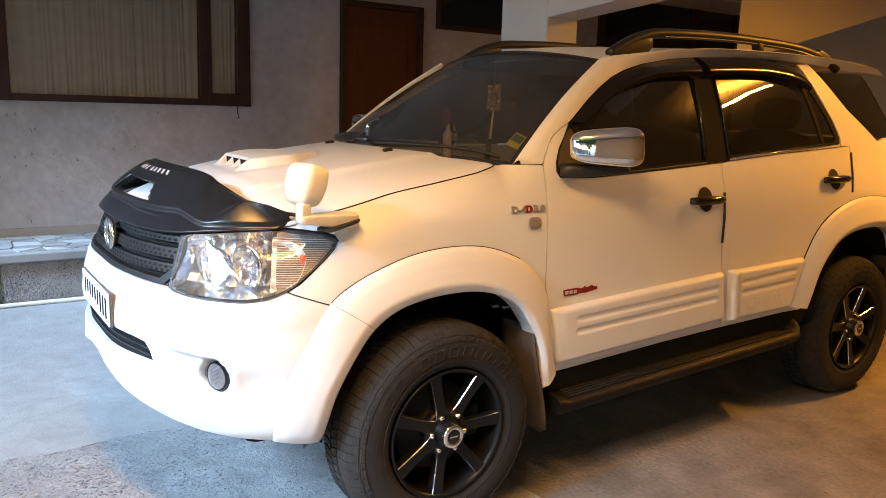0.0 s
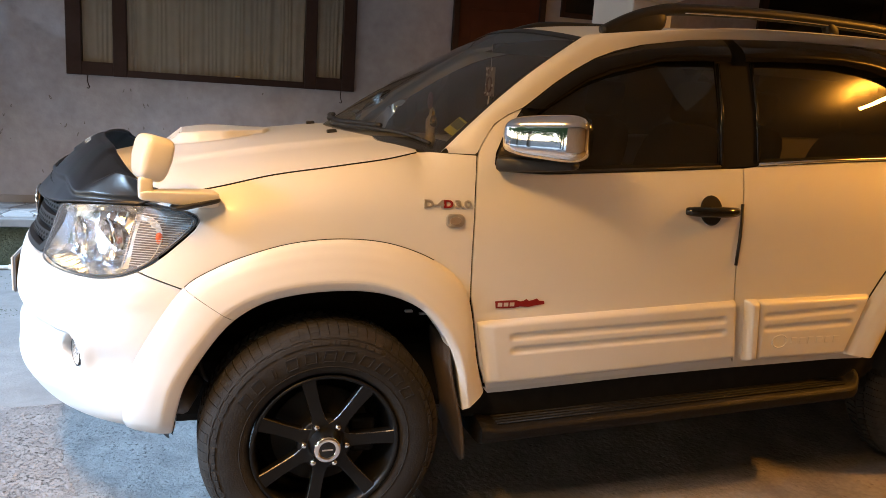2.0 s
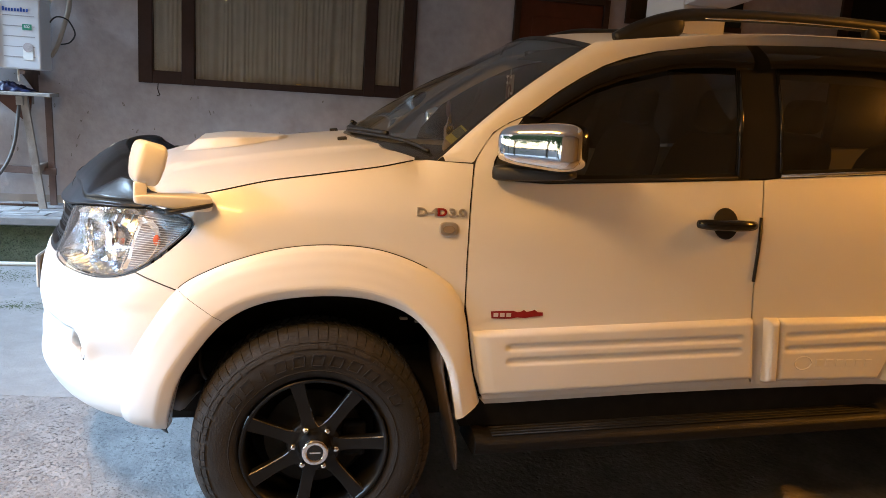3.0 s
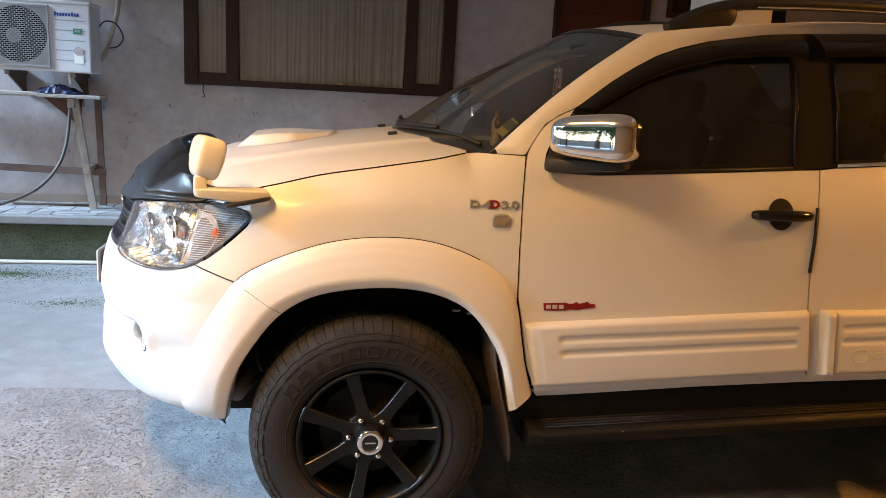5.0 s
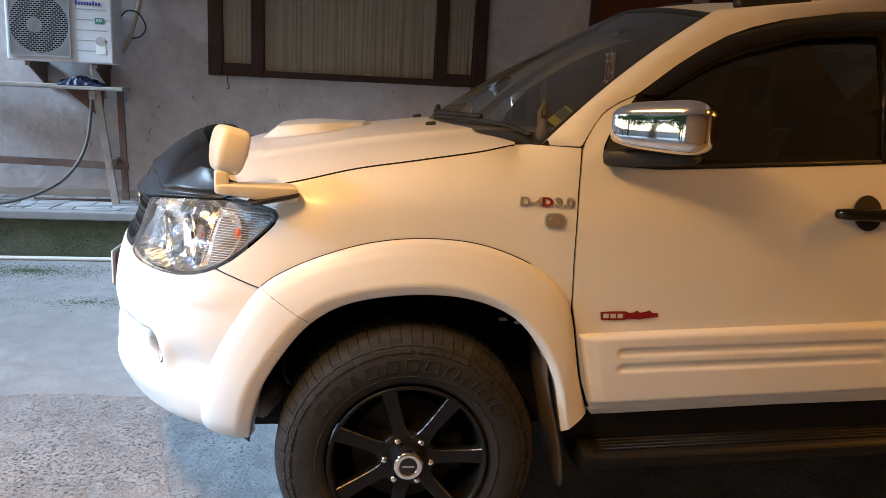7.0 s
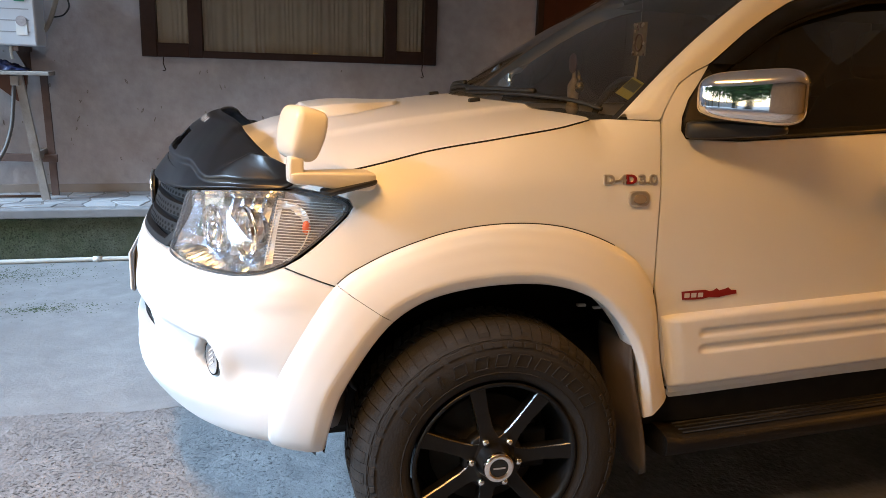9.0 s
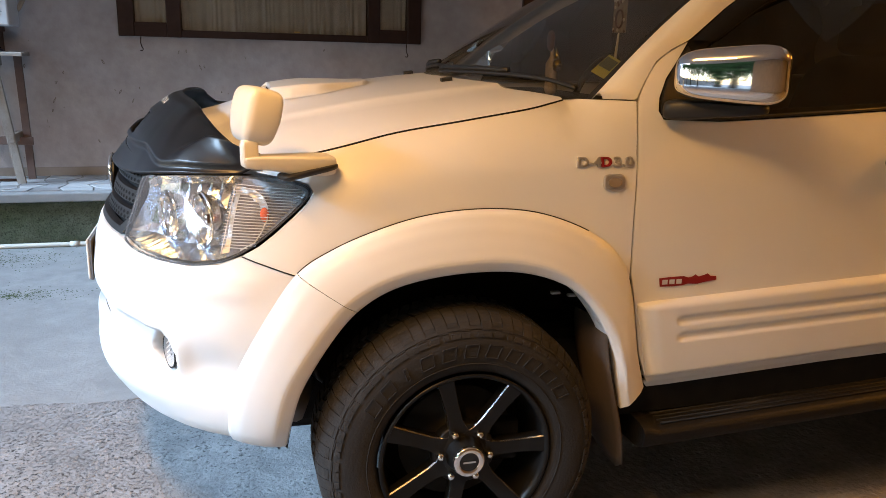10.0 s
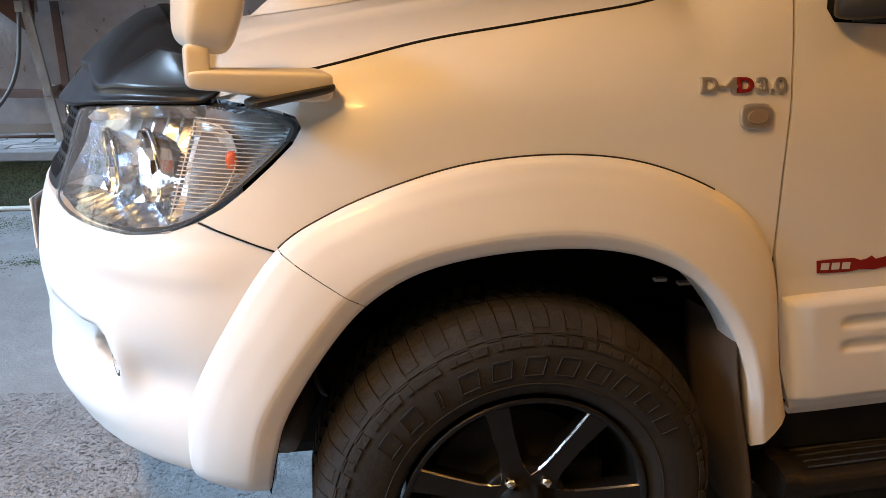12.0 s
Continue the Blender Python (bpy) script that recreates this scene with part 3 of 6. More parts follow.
for x in (-1.143, 0.878):
    hook = tube("window_hook", [(x, WALL_Y - 0.03, 1.445), (x - 0.004, WALL_Y - 0.032, 1.40), (x + 0.004, WALL_Y - 0.03, 1.37), (x + 0.012, WALL_Y - 0.03, 1.355), (x + 0.006, WALL_Y - 0.03, 1.343), (x - 0.010, WALL_Y - 0.03, 1.345)], 0.004, WOOD, win, n=6)

door = new("door_1")
tagged(door, "closed dark brown wooden house door", "door", kind="structure")
box("door_leaf", (1.925, WALL_Y - 0.015, 0.42), (2.705, WALL_Y + 0.03, 2.385), DOORWOOD, door, bevel=0.004)
for a, b, c, d in ((1.87, 1.925, 0.41, 2.44), (2.705, 2.76, 0.41, 2.44), (1.925, 2.705, 2.385, 2.44)):
    box("door_frame", (a, WALL_Y - 0.045, c), (b, WALL_Y + 0.04, d), WOOD, door, bevel=0.005)
for z0, z1 in ((0.6, 1.35), (1.5, 2.25)):
    box("door_panel", (2.04, WALL_Y - 0.022, z0), (2.59, WALL_Y - 0.014, z1), DOORWOOD, door, bevel=0.004)
vent = new("window_2")
tagged(vent, "small dark high window in the house wall", "window", kind="structure")
box("window_frame", (2.926, WALL_Y - 0.03, 2.255), (4.1, WALL_Y + 0.02, 2.30), WOOD, vent)
box("window_frame", (2.926, WALL_Y - 0.03, 2.30), (2.965, WALL_Y + 0.02, 2.90), WOOD, vent)
box("window_pane", (2.965, WALL_Y - 0.012, 2.30), (4.1, WALL_Y - 0.006, 2.90), DARKPANE, vent)
big = new("window_3")
tagged(big, "wide dark window at the far end of the house wall", "window", kind="structure")
for a, b in ((5.15, 5.25), (6.75, 6.85), (7.62, 7.72)):
    box("window_frame", (a, WALL_Y - 0.03, 1.2), (b, WALL_Y + 0.02, 2.79), WOOD, big)
for a, b in ((5.25, 6.75), (6.85, 7.62)):
    box("window_pane", (a, WALL_Y - 0.012, 1.2), (b, WALL_Y - 0.006, 2.79), DARKPANE, big)

# carport: pillar, beam, stair slab, ceiling, end wall, added unseen south wall
pillar = box("pillar", (2.185, 1.17, 0), (2.47, 1.68, 2.95), WHITEWASH, bevel=0.012)
tagged(pillar, "square whitewashed concrete pillar of the carport", "pillar", kind="structure")
beam = mesh_ob("beam", [(x, y, z) for y, z0 in ((1.168, 2.125), (-1.6, 2.36)) for x, z in ((2.19, z0), (2.465, z0), (2.465, 2.95), (2.19, 2.95))], [(0, 1, 2, 3), (7, 6, 5, 4), (0, 4, 5, 1), (1, 5, 6, 2), (2, 6, 7, 3), (3, 7, 4, 0)], WHITEWASH, smooth=False)
tagged(beam, "sloping whitewashed concrete beam over the car", "beam", kind="structure")
flight = mesh_ob("stair_flight", [(x, y, z) for y, k in ((1.2, 0.12), (2.4, 1.78)) for x, z in ((4.2 + k, 1.905 + k * 0.254), (8.9, 3.10), (8.9, 3.9), (4.2 + k, 2.72 + k * 0.251))], [(0, 1, 2, 3), (7, 6, 5, 4), (0, 4, 5, 1), (1, 5, 6, 2), (2, 6, 7, 3), (3, 7, 4, 0)], WHITEWASH, smooth=False)
tagged(flight, "underside of a concrete stair flight", "stairs", kind="structure")
slab = box("ceiling", (-3.7, -4.9, 2.95), (9.3, WALL_Y, 3.12), SOFFIT)
tagged(slab, "concrete ceiling slab of the carport", "ceiling", kind="structure")
tagged(box("wall_east", (9, -4.9, 0), (9.2, WALL_Y, 2.95), SOFFIT), "plain end wall of the carport", "wall", kind="structure")
# Unseen wall, added to hold daylight off the doors and darken reflections.
tagged(box("shade_wall_south", (-2.3, -4.9, 0), (9.0, -4.7, 2.95), SHADEWALL), "unseen side wall added to block daylight and dim reflections", "wall", kind="structure")

pipe = tube("drain_pipe", [(-9, 2.955, 0.050), (-3, 2.957, 0.052), (-1.2, 2.95, 0.056), (-0.2, 2.93, 0.055), (2, 2.93, 0.055)], 0.016, PVC, None, n=12)
tagged(pipe, "thin white plastic pipe along the plinth foot", "pipe")
tube("pipe_joint", [(-1.62, 2.955, 0.0555), (-1.56, 2.954, 0.0557)], 0.020, PVC, pipe, n=12)

random.seed(21)
for name, cx, cy, r, n in (("moss_patch", -2.35, 2.62, 0.62, 2600), ("moss_patch", -1.75, 1.85, 0.35, 500), ("moss_patch", -3.0, 1.95, 0.6, 1800)):
    verts, faces = [], []
    for k in range(n):
        a, q = random.uniform(0, 6.28), abs(random.gauss(0, 0.45))
        x, y, w = cx + r * q * math.cos(a) * 1.5, cy + r * q * math.sin(a) * 0.55, random.uniform(0.002, 0.006)
        if y > 2.93:
            continue
        z, i = rise(x, y), len(verts)
        m = 6
        verts += [(x + w * math.cos(6.283 * t / m) * random.uniform(0.7, 1.3), y + w * math.sin(6.283 * t / m) * random.uniform(0.7, 1.3), z + (0.0125 if y < 0.36 else 0.0065)) for t in range(m)] + [(x, y, z + 0.009 + (0.006 if y < 0.36 else 0))]
        faces += [(i + t, i + (t + 1) % m, i + m) for t in range(m)]
    moss = mesh_ob(name, verts, faces, MOSS)
    tagged(moss, "thin green moss growing on the damp concrete", "moss", kind="stuff")

# ---- outside air-conditioning unit ----
ac = new("air_conditioner")
tagged(ac, "white outdoor air-conditioner unit on wall brackets", "air conditioner")
AX0, AX1, AZ0, AZ1, AY = -2.69, -1.93, 1.487, 2.020, 3.30
box("casing", (AX0, AY, AZ0), (AX1, AY + 0.29, AZ1), ACWHITE, ac, bevel=0.012)
box("casing_top", (AX0 - 0.006, AY - 0.006, AZ1 - 0.022), (AX1 + 0.006, AY + 0.296, AZ1 + 0.006), ACWHITE, ac, bevel=0.008)
FX, FZ, FR = -2.452, 1.757, 0.205
box("fan_recess", (AX0 + 0.03, AY - 0.004, AZ0 + 0.045), (AX0 + 0.455, AY + 0.002, AZ1 - 0.045), ACGREY, ac, bevel=0.004)
prism("fan_mouth", disc_poly(0.208, 48), Matrix.Translation((FX, AY - 0.0045, FZ)) @ pose(0, 0, 0, 90, 0, 0), 0.002, DARK, ac)
# Paler off-centre disc paints the glare on the fan's hub.
prism("fan_hub_glare", disc_poly(0.055, 24), Matrix.Translation((FX - 0.03, AY - 0.007, FZ - 0.01)) @ pose(0, 0, 0, 90, 0, 0), 0.002, ACDARK, ac)
wires = 30
for k in range(wires):
    z = AZ0 + 0.055 + k * (AZ1 - AZ0 - 0.11) / (wires - 1)
    box("grille_wire", (AX0 + 0.035, AY - 0.014, z - 0.0017), (AX0 + 0.45, AY - 0.010, z + 0.0017), ACGREY, ac)
step_z = (AZ1 - AZ0 - 0.11) / (wires - 1)
verts, faces = [], []
for k in range(wires - 1):
    for q in range(13):
        x, z, i = AX0 + 0.045 + 0.0325 * q + (0.016 if k % 2 else 0), AZ0 + 0.055 + k * step_z, len(verts)
        verts += [(x + a, AY - 0.0135, z + c * step_z) for a, c in ((-0.0022, 0), (0.0022, 0), (0.0022, 1), (-0.0022, 1))]
        faces.append((i, i + 1, i + 2, i + 3))
mesh_ob("grille_stay", verts, faces, ACGREY, ac, smooth=False)
for a, b, c, d in ((0.025, 0.46, 0.036, 0.048), (0.025, 0.46, AZ1 - AZ0 - 0.048, AZ1 - AZ0 - 0.036)):
    box("grille_frame", (AX0 + a, AY - 0.014, AZ0 + c), (AX0 + b, AY - 0.001, AZ0 + d), ACGREY, ac)
for x in (AX0 + 0.025, AX0 + 0.448):
    box("grille_frame", (x, AY - 0.014, AZ0 + 0.048), (x + 0.012, AY - 0.001, AZ1 - 0.048), ACGREY, ac)
for k in range(5):
    z = AZ0 + 0.09 + 0.075 * k
    box("panel_groove", (AX0 + 0.50, AY - 0.0015, z), (AX1 - 0.04, AY + 0.001, z + 0.006), ACGREY, ac)
for k in range(9):
    box("brand_bar", (AX0 + 0.50 + 0.0205 * k, AY - 0.003, 1.910), (AX0 + 0.514 + 0.0205 * k, AY - 0.001, 1.940 if k in (0, 6) else 1.932), BRANDBLUE, ac, label="dark blue maker's mark")
box("gas_label", (AX0 + 0.635, AY - 0.003, 1.780), (AX0 + 0.70, AY - 0.001, 1.822), LABELGREEN, ac, label="green gas label")
lettering("gas_text", "R32", 0.026, Matrix.Translation((AX0 + 0.667, AY - 0.0035, 1.803)) @ pose(0, 0, 0, 90, 0, 0), ACWHITE, ac, 0.0005)
box("rating_label", (AX0 + 0.635, AY - 0.003, 1.560), (AX0 + 0.705, AY - 0.001, 1.650), PLATE, ac, label="white energy rating label")
prism("rating_dial", disc_poly(0.034, 24), Matrix.Translation((AX0 + 0.67, AY - 0.003, 1.652)) @ pose(0, 0, 0, 90, 0, 0), 0.002, RATING, ac)
for x in (AX0 + 0.12, AX1 - 0.16):
    box("wall_bracket", (x, AY + 0.01, AZ0 - 0.035), (x + 0.035, WALL_Y, AZ0 - 0.001), RUSTY, ac)
    tri = [(AY + 0.04, AZ0 - 0.034), (WALL_Y - 0.001, AZ0 - 0.034), (WALL_Y - 0.001, AZ0 - 0.19), (WALL_Y - 0.05, AZ0 - 0.17)]
    mesh_ob("bracket_plate", [(x + e, y, z) for e in (0.008, 0.022) for y, z in tri], [(0, 1, 2, 3), (7, 6, 5, 4), (0, 4, 5, 1), (1, 5, 6, 2), (2, 6, 7, 3), (3, 7, 4, 0)], RUSTY, ac, smooth=False)
tube("drain_spout", [(AX1 - 0.18, AY + 0.05, AZ0), (AX1 - 0.18, AY + 0.05, AZ0 - 0.05), (AX1 - 0.175, AY + 0.05, AZ0 - 0.09)], 0.010, PVC, ac, n=8)
lines = tube("pipe_sleeve", spline([(-1.79, 3.67, 2.9), (-1.80, 3.67, 2.3), (-1.81, 3.66, 2.02), (-1.85, 3.65, 1.85), (-1.90, 3.62, 1.68), (-1.93, 3.56, 1.60)], 6), lambda t: 0.022 - 0.006 * t, SLEEVE, None, n=12)
tagged(lines, "dusty white insulated pipe sleeve on the wall", "pipe")
cable = tube("power_cable", spline([(-1.93, 3.55, 1.86), (-1.90, 3.62, 1.91), (-1.83, 3.64, 1.90), (-1.79, 3.67, 1.84), (-1.78, 3.68, 1.78), (-1.82, 3.67, 1.72), (-1.88, 3.64, 1.70)], 8), 0.006, BLACK, None, n=6)
tagged(cable, "loose black cable beside the air conditioner", "cable")

# ---- rough wooden bench ----
bench = new("wooden_bench")
tagged(bench, "tall rough wooden trestle bench with chipped paint", "bench")
box("top_plank", (-3.35, 3.27, 1.300), (-2.33, 3.44, 1.326), OLDWOOD, bench, bevel=0.004)
box("top_plank", (-2.33, 3.25, 1.292), (-1.865, 3.42, 1.318), OLDWOOD, bench, bevel=0.004)
box("top_plank", (-3.35, 3.45, 1.288), (-1.89, 3.60, 1.318), OLDWOOD, bench, bevel=0.004)
mesh_ob("gusset", [(x, y, z) for y in (3.37, 3.395) for x, z in ((-2.32, 1.291), (-2.03, 1.291), (-2.05, 1.11), (-2.10, 1.11))], [(3, 2, 1, 0), (4, 5, 6, 7), (0, 1, 5, 4), (1, 2, 6, 5), (2, 3, 7, 6), (3, 0, 4, 7)], BROWN, bench, "dark wooden corner brace", smooth=False)


def leg(name, a, b, w, material=OLDWOOD):
    bm = box_bm((-w, -w * 0.6, 0), (w, w * 0.6, 1), 0.0)
    a, b = Vector(a), Vector(b)
    d = b - a
    for v in bm.verts:
        v.co = a + d * v.co.z + Vector((v.co.x, v.co.y, 0))
    return part(name, bm, material, bench)


leg("leg", (-1.970, 3.36, 0.412), (-2.075, 3.33, 1.292), 0.027)
leg("leg", (-1.945, 3.56, 0.412), (-1.96, 3.55, 1.29), 0.024, BROWNBOARD)
leg("leg", (-2.96, 3.36, 0.412), (-2.90, 3.33, 1.292), 0.027)
leg("leg", (-2.98, 3.56, 0.412), (-2.92, 3.55, 1.29), 0.024)
rail = box_bm((-0.70, -0.012, -0.028), (0.70, 0.012, 0.028), 0.003)
rail.transform(pose(-2.60, 3.475, 0.715, 0, 1.6, 1.5))
part("stretcher", rail, BROWNBOARD, bench, "brown wooden rail")
box("cross_tie", (-2.03, 3.33, 0.70), (-1.985, 3.60, 0.76), OLDWOOD, bench, bevel=0.003)
box("cross_tie", (-2.12, 3.29, 1.22), (-2.07, 3.58, 1.287), OLDWOOD, bench, bevel=0.003)
random.seed(9)
sheet = grid_surf("plastic_bag", lambda u, v: Vector((-2.36 + 0.34 * u + 0.02 * noise.noise((u * 9, v * 9, 0)), 3.30 + 0.20 * v + 0.02 * noise.noise((u * 8, v * 8, 5)),
                  1.324 + 0.10 * math.sin(math.pi * v) ** 0.6 * (math.sin(math.pi * u) ** 0.5) * (0.60 + 0.7 * noise.noise((u * 4.0, v * 3.0, 2.2)) + 0.25 * noise.noise((u * 15.0, v * 9.0, 4.2))) * (1.1 - 0.6 * u))), 60, 30, TARP)
tagged(sheet, "crumpled dark blue plastic bag lying on the bench", "plastic bag")
hose = tube("garden_hose", spline([(-2.10, 3.32, 1.285), (-2.115, 3.30, 1.10), (-2.14, 3.28, 0.92), (-2.20, 3.24, 0.75), (-2.32, 3.18, 0.60), (-2.5, 3.12, 0.50), (-2.75, 3.08, 0.435), (-3.1, 3.07, 0.428), (-3.8, 3.10, 0.428)], 8), 0.013, HOSE, None, n=10)
tagged(hose, "dark rubber hose hanging from the bench", "hose")
rod = tube("steel_rod", [(-2.62, 3.46, 0.424), (-2.02, 3.45, 0.424)], 0.009, RUSTY, None, n=8)
tagged(rod, "rusty iron rod lying on the veranda", "rod")

# ---- trees beyond the open side ----


def tree(x, y, h, seed):
    rnd = random.Random(seed)
    t = new("tree")
    t.location = (x, y, 0)
    tagged(t, "leafy green tree beyond the open yard", "tree", group="trees beyond the yard")
    tube("trunk", [(0, 0, 0), (0.1, 0.05, h * 0.3), (0.05, -0.1, h * 0.6), (0.2, 0, h * 0.85)], lambda q: 0.17 * (1 - 0.7 * q), BARK, t, n=8)
    tips = []
    for k in range(9):
        a, z = rnd.uniform(0, 6.28), h * rnd.uniform(0.3, 0.8)
        e = Vector((math.cos(a) * h * 0.32, math.sin(a) * h * 0.32, z + h * 0.16))
        tube("limb", [(0.06, 0, z), e * 0.5 + Vector((0, 0, z * 0.5)), e], lambda q: 0.06 * (1 - 0.8 * q), BARK, t, n=6)
        tips += [e, e * 0.6 + Vector((0, 0, z * 0.4 + 0.2))]
    verts, faces = [], []
    for k in range(4200):
        c = rnd.choice(tips) + Vector((rnd.gauss(0, h * 0.11), rnd.gauss(0, h * 0.11), rnd.gauss(0, h * 0.10)))
        d = Vector((rnd.gauss(0, 1), rnd.gauss(0, 1), rnd.gauss(0, 0.6))).normalized()
        e = d.cross(Vector((rnd.gauss(0, 1), rnd.gauss(0, 1), rnd.gauss(0, 1)))).normalized()
        l, w, i = rnd.uniform(0.09, 0.2), rnd.uniform(0.03, 0.07), len(verts)
        verts += [c - d * l, c + e * w, c + d * l, c - e * w]
        faces.append((i, i + 1, i + 2, i + 3))
    crown = mesh_ob("crown", verts, faces, LEAF, t, smooth=False)
    return t


for k, (x, y, h) in enumerate(((-10, -3, 5.5), (-12, 2.5, 6.5), (-8, -6.5, 6), (-4.5, -9.5, 6), (-6.2, -8.2, 5), (-13, -6, 7), (-11, -0.5, 5), (-2.5, -10.5, 5.5), (-7.5, -8.8, 5.5), (-9.2, -4.8, 5.2), (-5.4, -11, 6.2))):
    tree(x, y, h, k)
fence = box("yard_wall", (-15.2, -16, 0), (-15, 8, 1.6), PLASTER)
tagged(fence, "low boundary wall beyond the yard", "wall", kind="structure")
# ---- the car: its skin ----
YC = -0.03
PLAN = spline([(-0.945, YC), (-0.94, -0.22), (-0.912, -0.38), (-0.865, -0.52), (-0.79, -0.65), (-0.69, -0.76), (-0.57, -0.835), (-0.44, -0.868),
               (-0.28, -0.874), (0, -0.872), (0.3, -0.868), (1.5, -0.87), (2.6, -0.865), (3.1, -0.84), (3.4, -0.77), (3.52, -0.62), (3.56, YC)], 12)
ARC = [-0.06]
for a, b in zip(PLAN, PLAN[1:]):
    ARC.append(ARC[-1] + (b - a).length)
FRONT = smooth_knots([(0.34, -0.16), (0.40, -0.07), (0.45, -0.012), (0.50, 0.012), (0.58, 0.024), (0.68, 0.030), (0.76, 0.032), (0.85, 0.02), (0.92, 0.0), (1.0, -0.03), (1.1, -0.065), (1.2, -0.11)])
SIDE = smooth_knots([(0.3, -0.02), (0.5, -0.006), (0.62, 0.0), (0.95, 0.0), (1.1, -0.004), (1.17, -0.018), (1.24, -0.042), (1.262, -0.0508), (1.285, -0.0612), (1.30, -0.0672), (1.45, -0.122), (1.6, -0.187), (1.72, -0.243), (1.80, -0.30)])
GAP = smooth_knots([(-0.6, 1.10), (-0.45, 1.145), (-0.326, 1.175), (-0.168, 1.215), (0.006, 1.245), (0.185, 1.275), (0.294, 1.296), (0.45, 1.31)])


def at_arc(s):
    s = min(max(s, ARC[0]), ARC[-1] - 1e-6)
    lo, hi = 0, len(ARC) - 1
    while hi - lo > 1:
        m = (lo + hi) // 2
        lo, hi = (m, hi) if ARC[m] <= s else (lo, m)
    f = (s - ARC[lo]) / (ARC[hi] - ARC[lo])
    p = PLAN[lo] + (PLAN[hi] - PLAN[lo]) * f
    d0 = (PLAN[hi] - PLAN[max(lo - 1, 0)]).normalized()
    d1 = (PLAN[min(hi + 1, len(PLAN) - 1)] - PLAN[lo]).normalized()
    d = (d0 + (d1 - d0) * f).normalized()
    if s < 0.05:
        d = Vector((0, -1)).lerp(d, s / 0.05).normalized()
    return p, Vector((d[1], -d[0]))


def SX(x):
    """The arc length along the car's plan at which its flank reaches x."""
    i = next(i for i in range(len(PLAN) - 1) if PLAN[i + 1][0] >= x and PLAN[i + 1][1] < -0.3)
    a, b = PLAN[i], PLAN[i + 1]
    return ARC[i] + (ARC[i + 1] - ARC[i]) * (x - a[0]) / (b[0] - a[0])


def flank(s, z, off=0.0):
    """The body's skin at arc length s from the nose and height z; negative s is the other side."""
    p, n = at_arc(abs(s))
    w = 1 - smoothstep(-0.6, -0.2, p[0])
    push = w * FRONT(z) + (1 - w) * SIDE(z)
    if p[0] < 0.5 and p[1] < -0.3:
        push -= ROLL(p[0]) * max(0, min(1, 1 - (GAP(p[0]) - z) / 0.13)) ** 2
    x, y = p[0] + n[0] * (push + off), p[1] + n[1] * (push + off)
    return Vector((x, y if s >= 0 else 2 * YC - y, z))


def bumper_skin(s, z, off=0.0):
    """The bumper: the flank with its fog-lamp pocket, lower lip and air-intake channel."""
    a = abs(s)
    top = 0.708 + 0.14 * max(0, 0.64 - a)
    pocket = smoothstep(0.46, 0.63, a) * (1 - smoothstep(0.698, 0.722, a + 5.0 * (z - 0.655) ** 2)) * (1 - smoothstep(-0.006, 0.014, z - top)) * smoothstep(-0.030, 0.014, z - 0.590)
    d = -0.036 * pocket - 0.034 * (1 - smoothstep(0.050, 0.064, math.hypot(a - 0.672, z - 0.653))) * (1 - smoothstep(-0.012, 0.008, z - top))
    d += 0.012 * math.exp(-((a - 0.742) / 0.028) ** 2 - ((z - 0.658) / 0.060) ** 2)
    d -= 0.018 * (1 - smoothstep(0.33, 0.48, a)) * math.exp(-((z - 0.70) / 0.035) ** 2)
    d -= 0.020 * math.exp(-((a - 0.82) / 0.10) ** 2 - ((z - 0.635) / 0.055) ** 2)
    d += 0.006 * smoothstep(0.805, 0.845, z) * smoothstep(0.58, 0.72, a) * (1 - smoothstep(0.88, 1.0, a)) * (1 - smoothstep(0.87, 0.90, z))
    d += 0.012 * math.exp(-((z - 0.545) / 0.04) ** 2) * (1 - smoothstep(0.60, 0.85, a))
    return flank(s, z, off + d)


ROLL = lambda x: 0.0
HOOD_Y = smooth_knots([(-0.62, 0.69), (-0.45, 0.765), (-0.36, 0.785), (-0.2, 0.797), (0.0, 0.797), (0.12, 0.793), (0.2, 0.786), (0.27, 0.767), (0.33, 0.735)])


def roll_at(x):
    """How far the wing's top must turn in to meet the hood's edge."""
    p, n = at_arc(SX(x))
    w = 1 - smoothstep(-0.6, -0.2, x)
    return max(0.0, (w * FRONT(GAP(x)) + (1 - w) * SIDE(GAP(x))) - (HOOD_Y(x) + p[1]) / -n[1])


rolls = [(x, roll_at(x)) for x in (-0.55, -0.45, -0.36, -0.2, 0.0, 0.12, 0.2, 0.27, 0.32)]
ROLL = smooth_knots([(-0.85, 0.0), (-0.72, 0.02)] + rolls + [(0.40, 0.02), (0.48, 0.0)])


def side_uv(pts):
    return [(SX(x), z) for x, z in pts]


def on_flank(x, z, lift=0.0):
    """A frame on the skin: its x runs rearwards, its y up, its z outwards."""
    s = SX(x)
    p = flank(s, z, lift)
    r = (flank(s + 0.02, z, lift) - flank(s - 0.02, z, lift)).normalized()
    u = (flank(s, z + 0.02, lift) - flank(s, z - 0.02, lift)).normalized()
    n = r.cross(u).normalized()
    return Matrix.Translation(p) @ Matrix((r, n.cross(r), n)).transposed().to_4x4()


car = new("suv")
tagged(car, "white off-road SUV with black hood guard and black alloy wheels", "car")

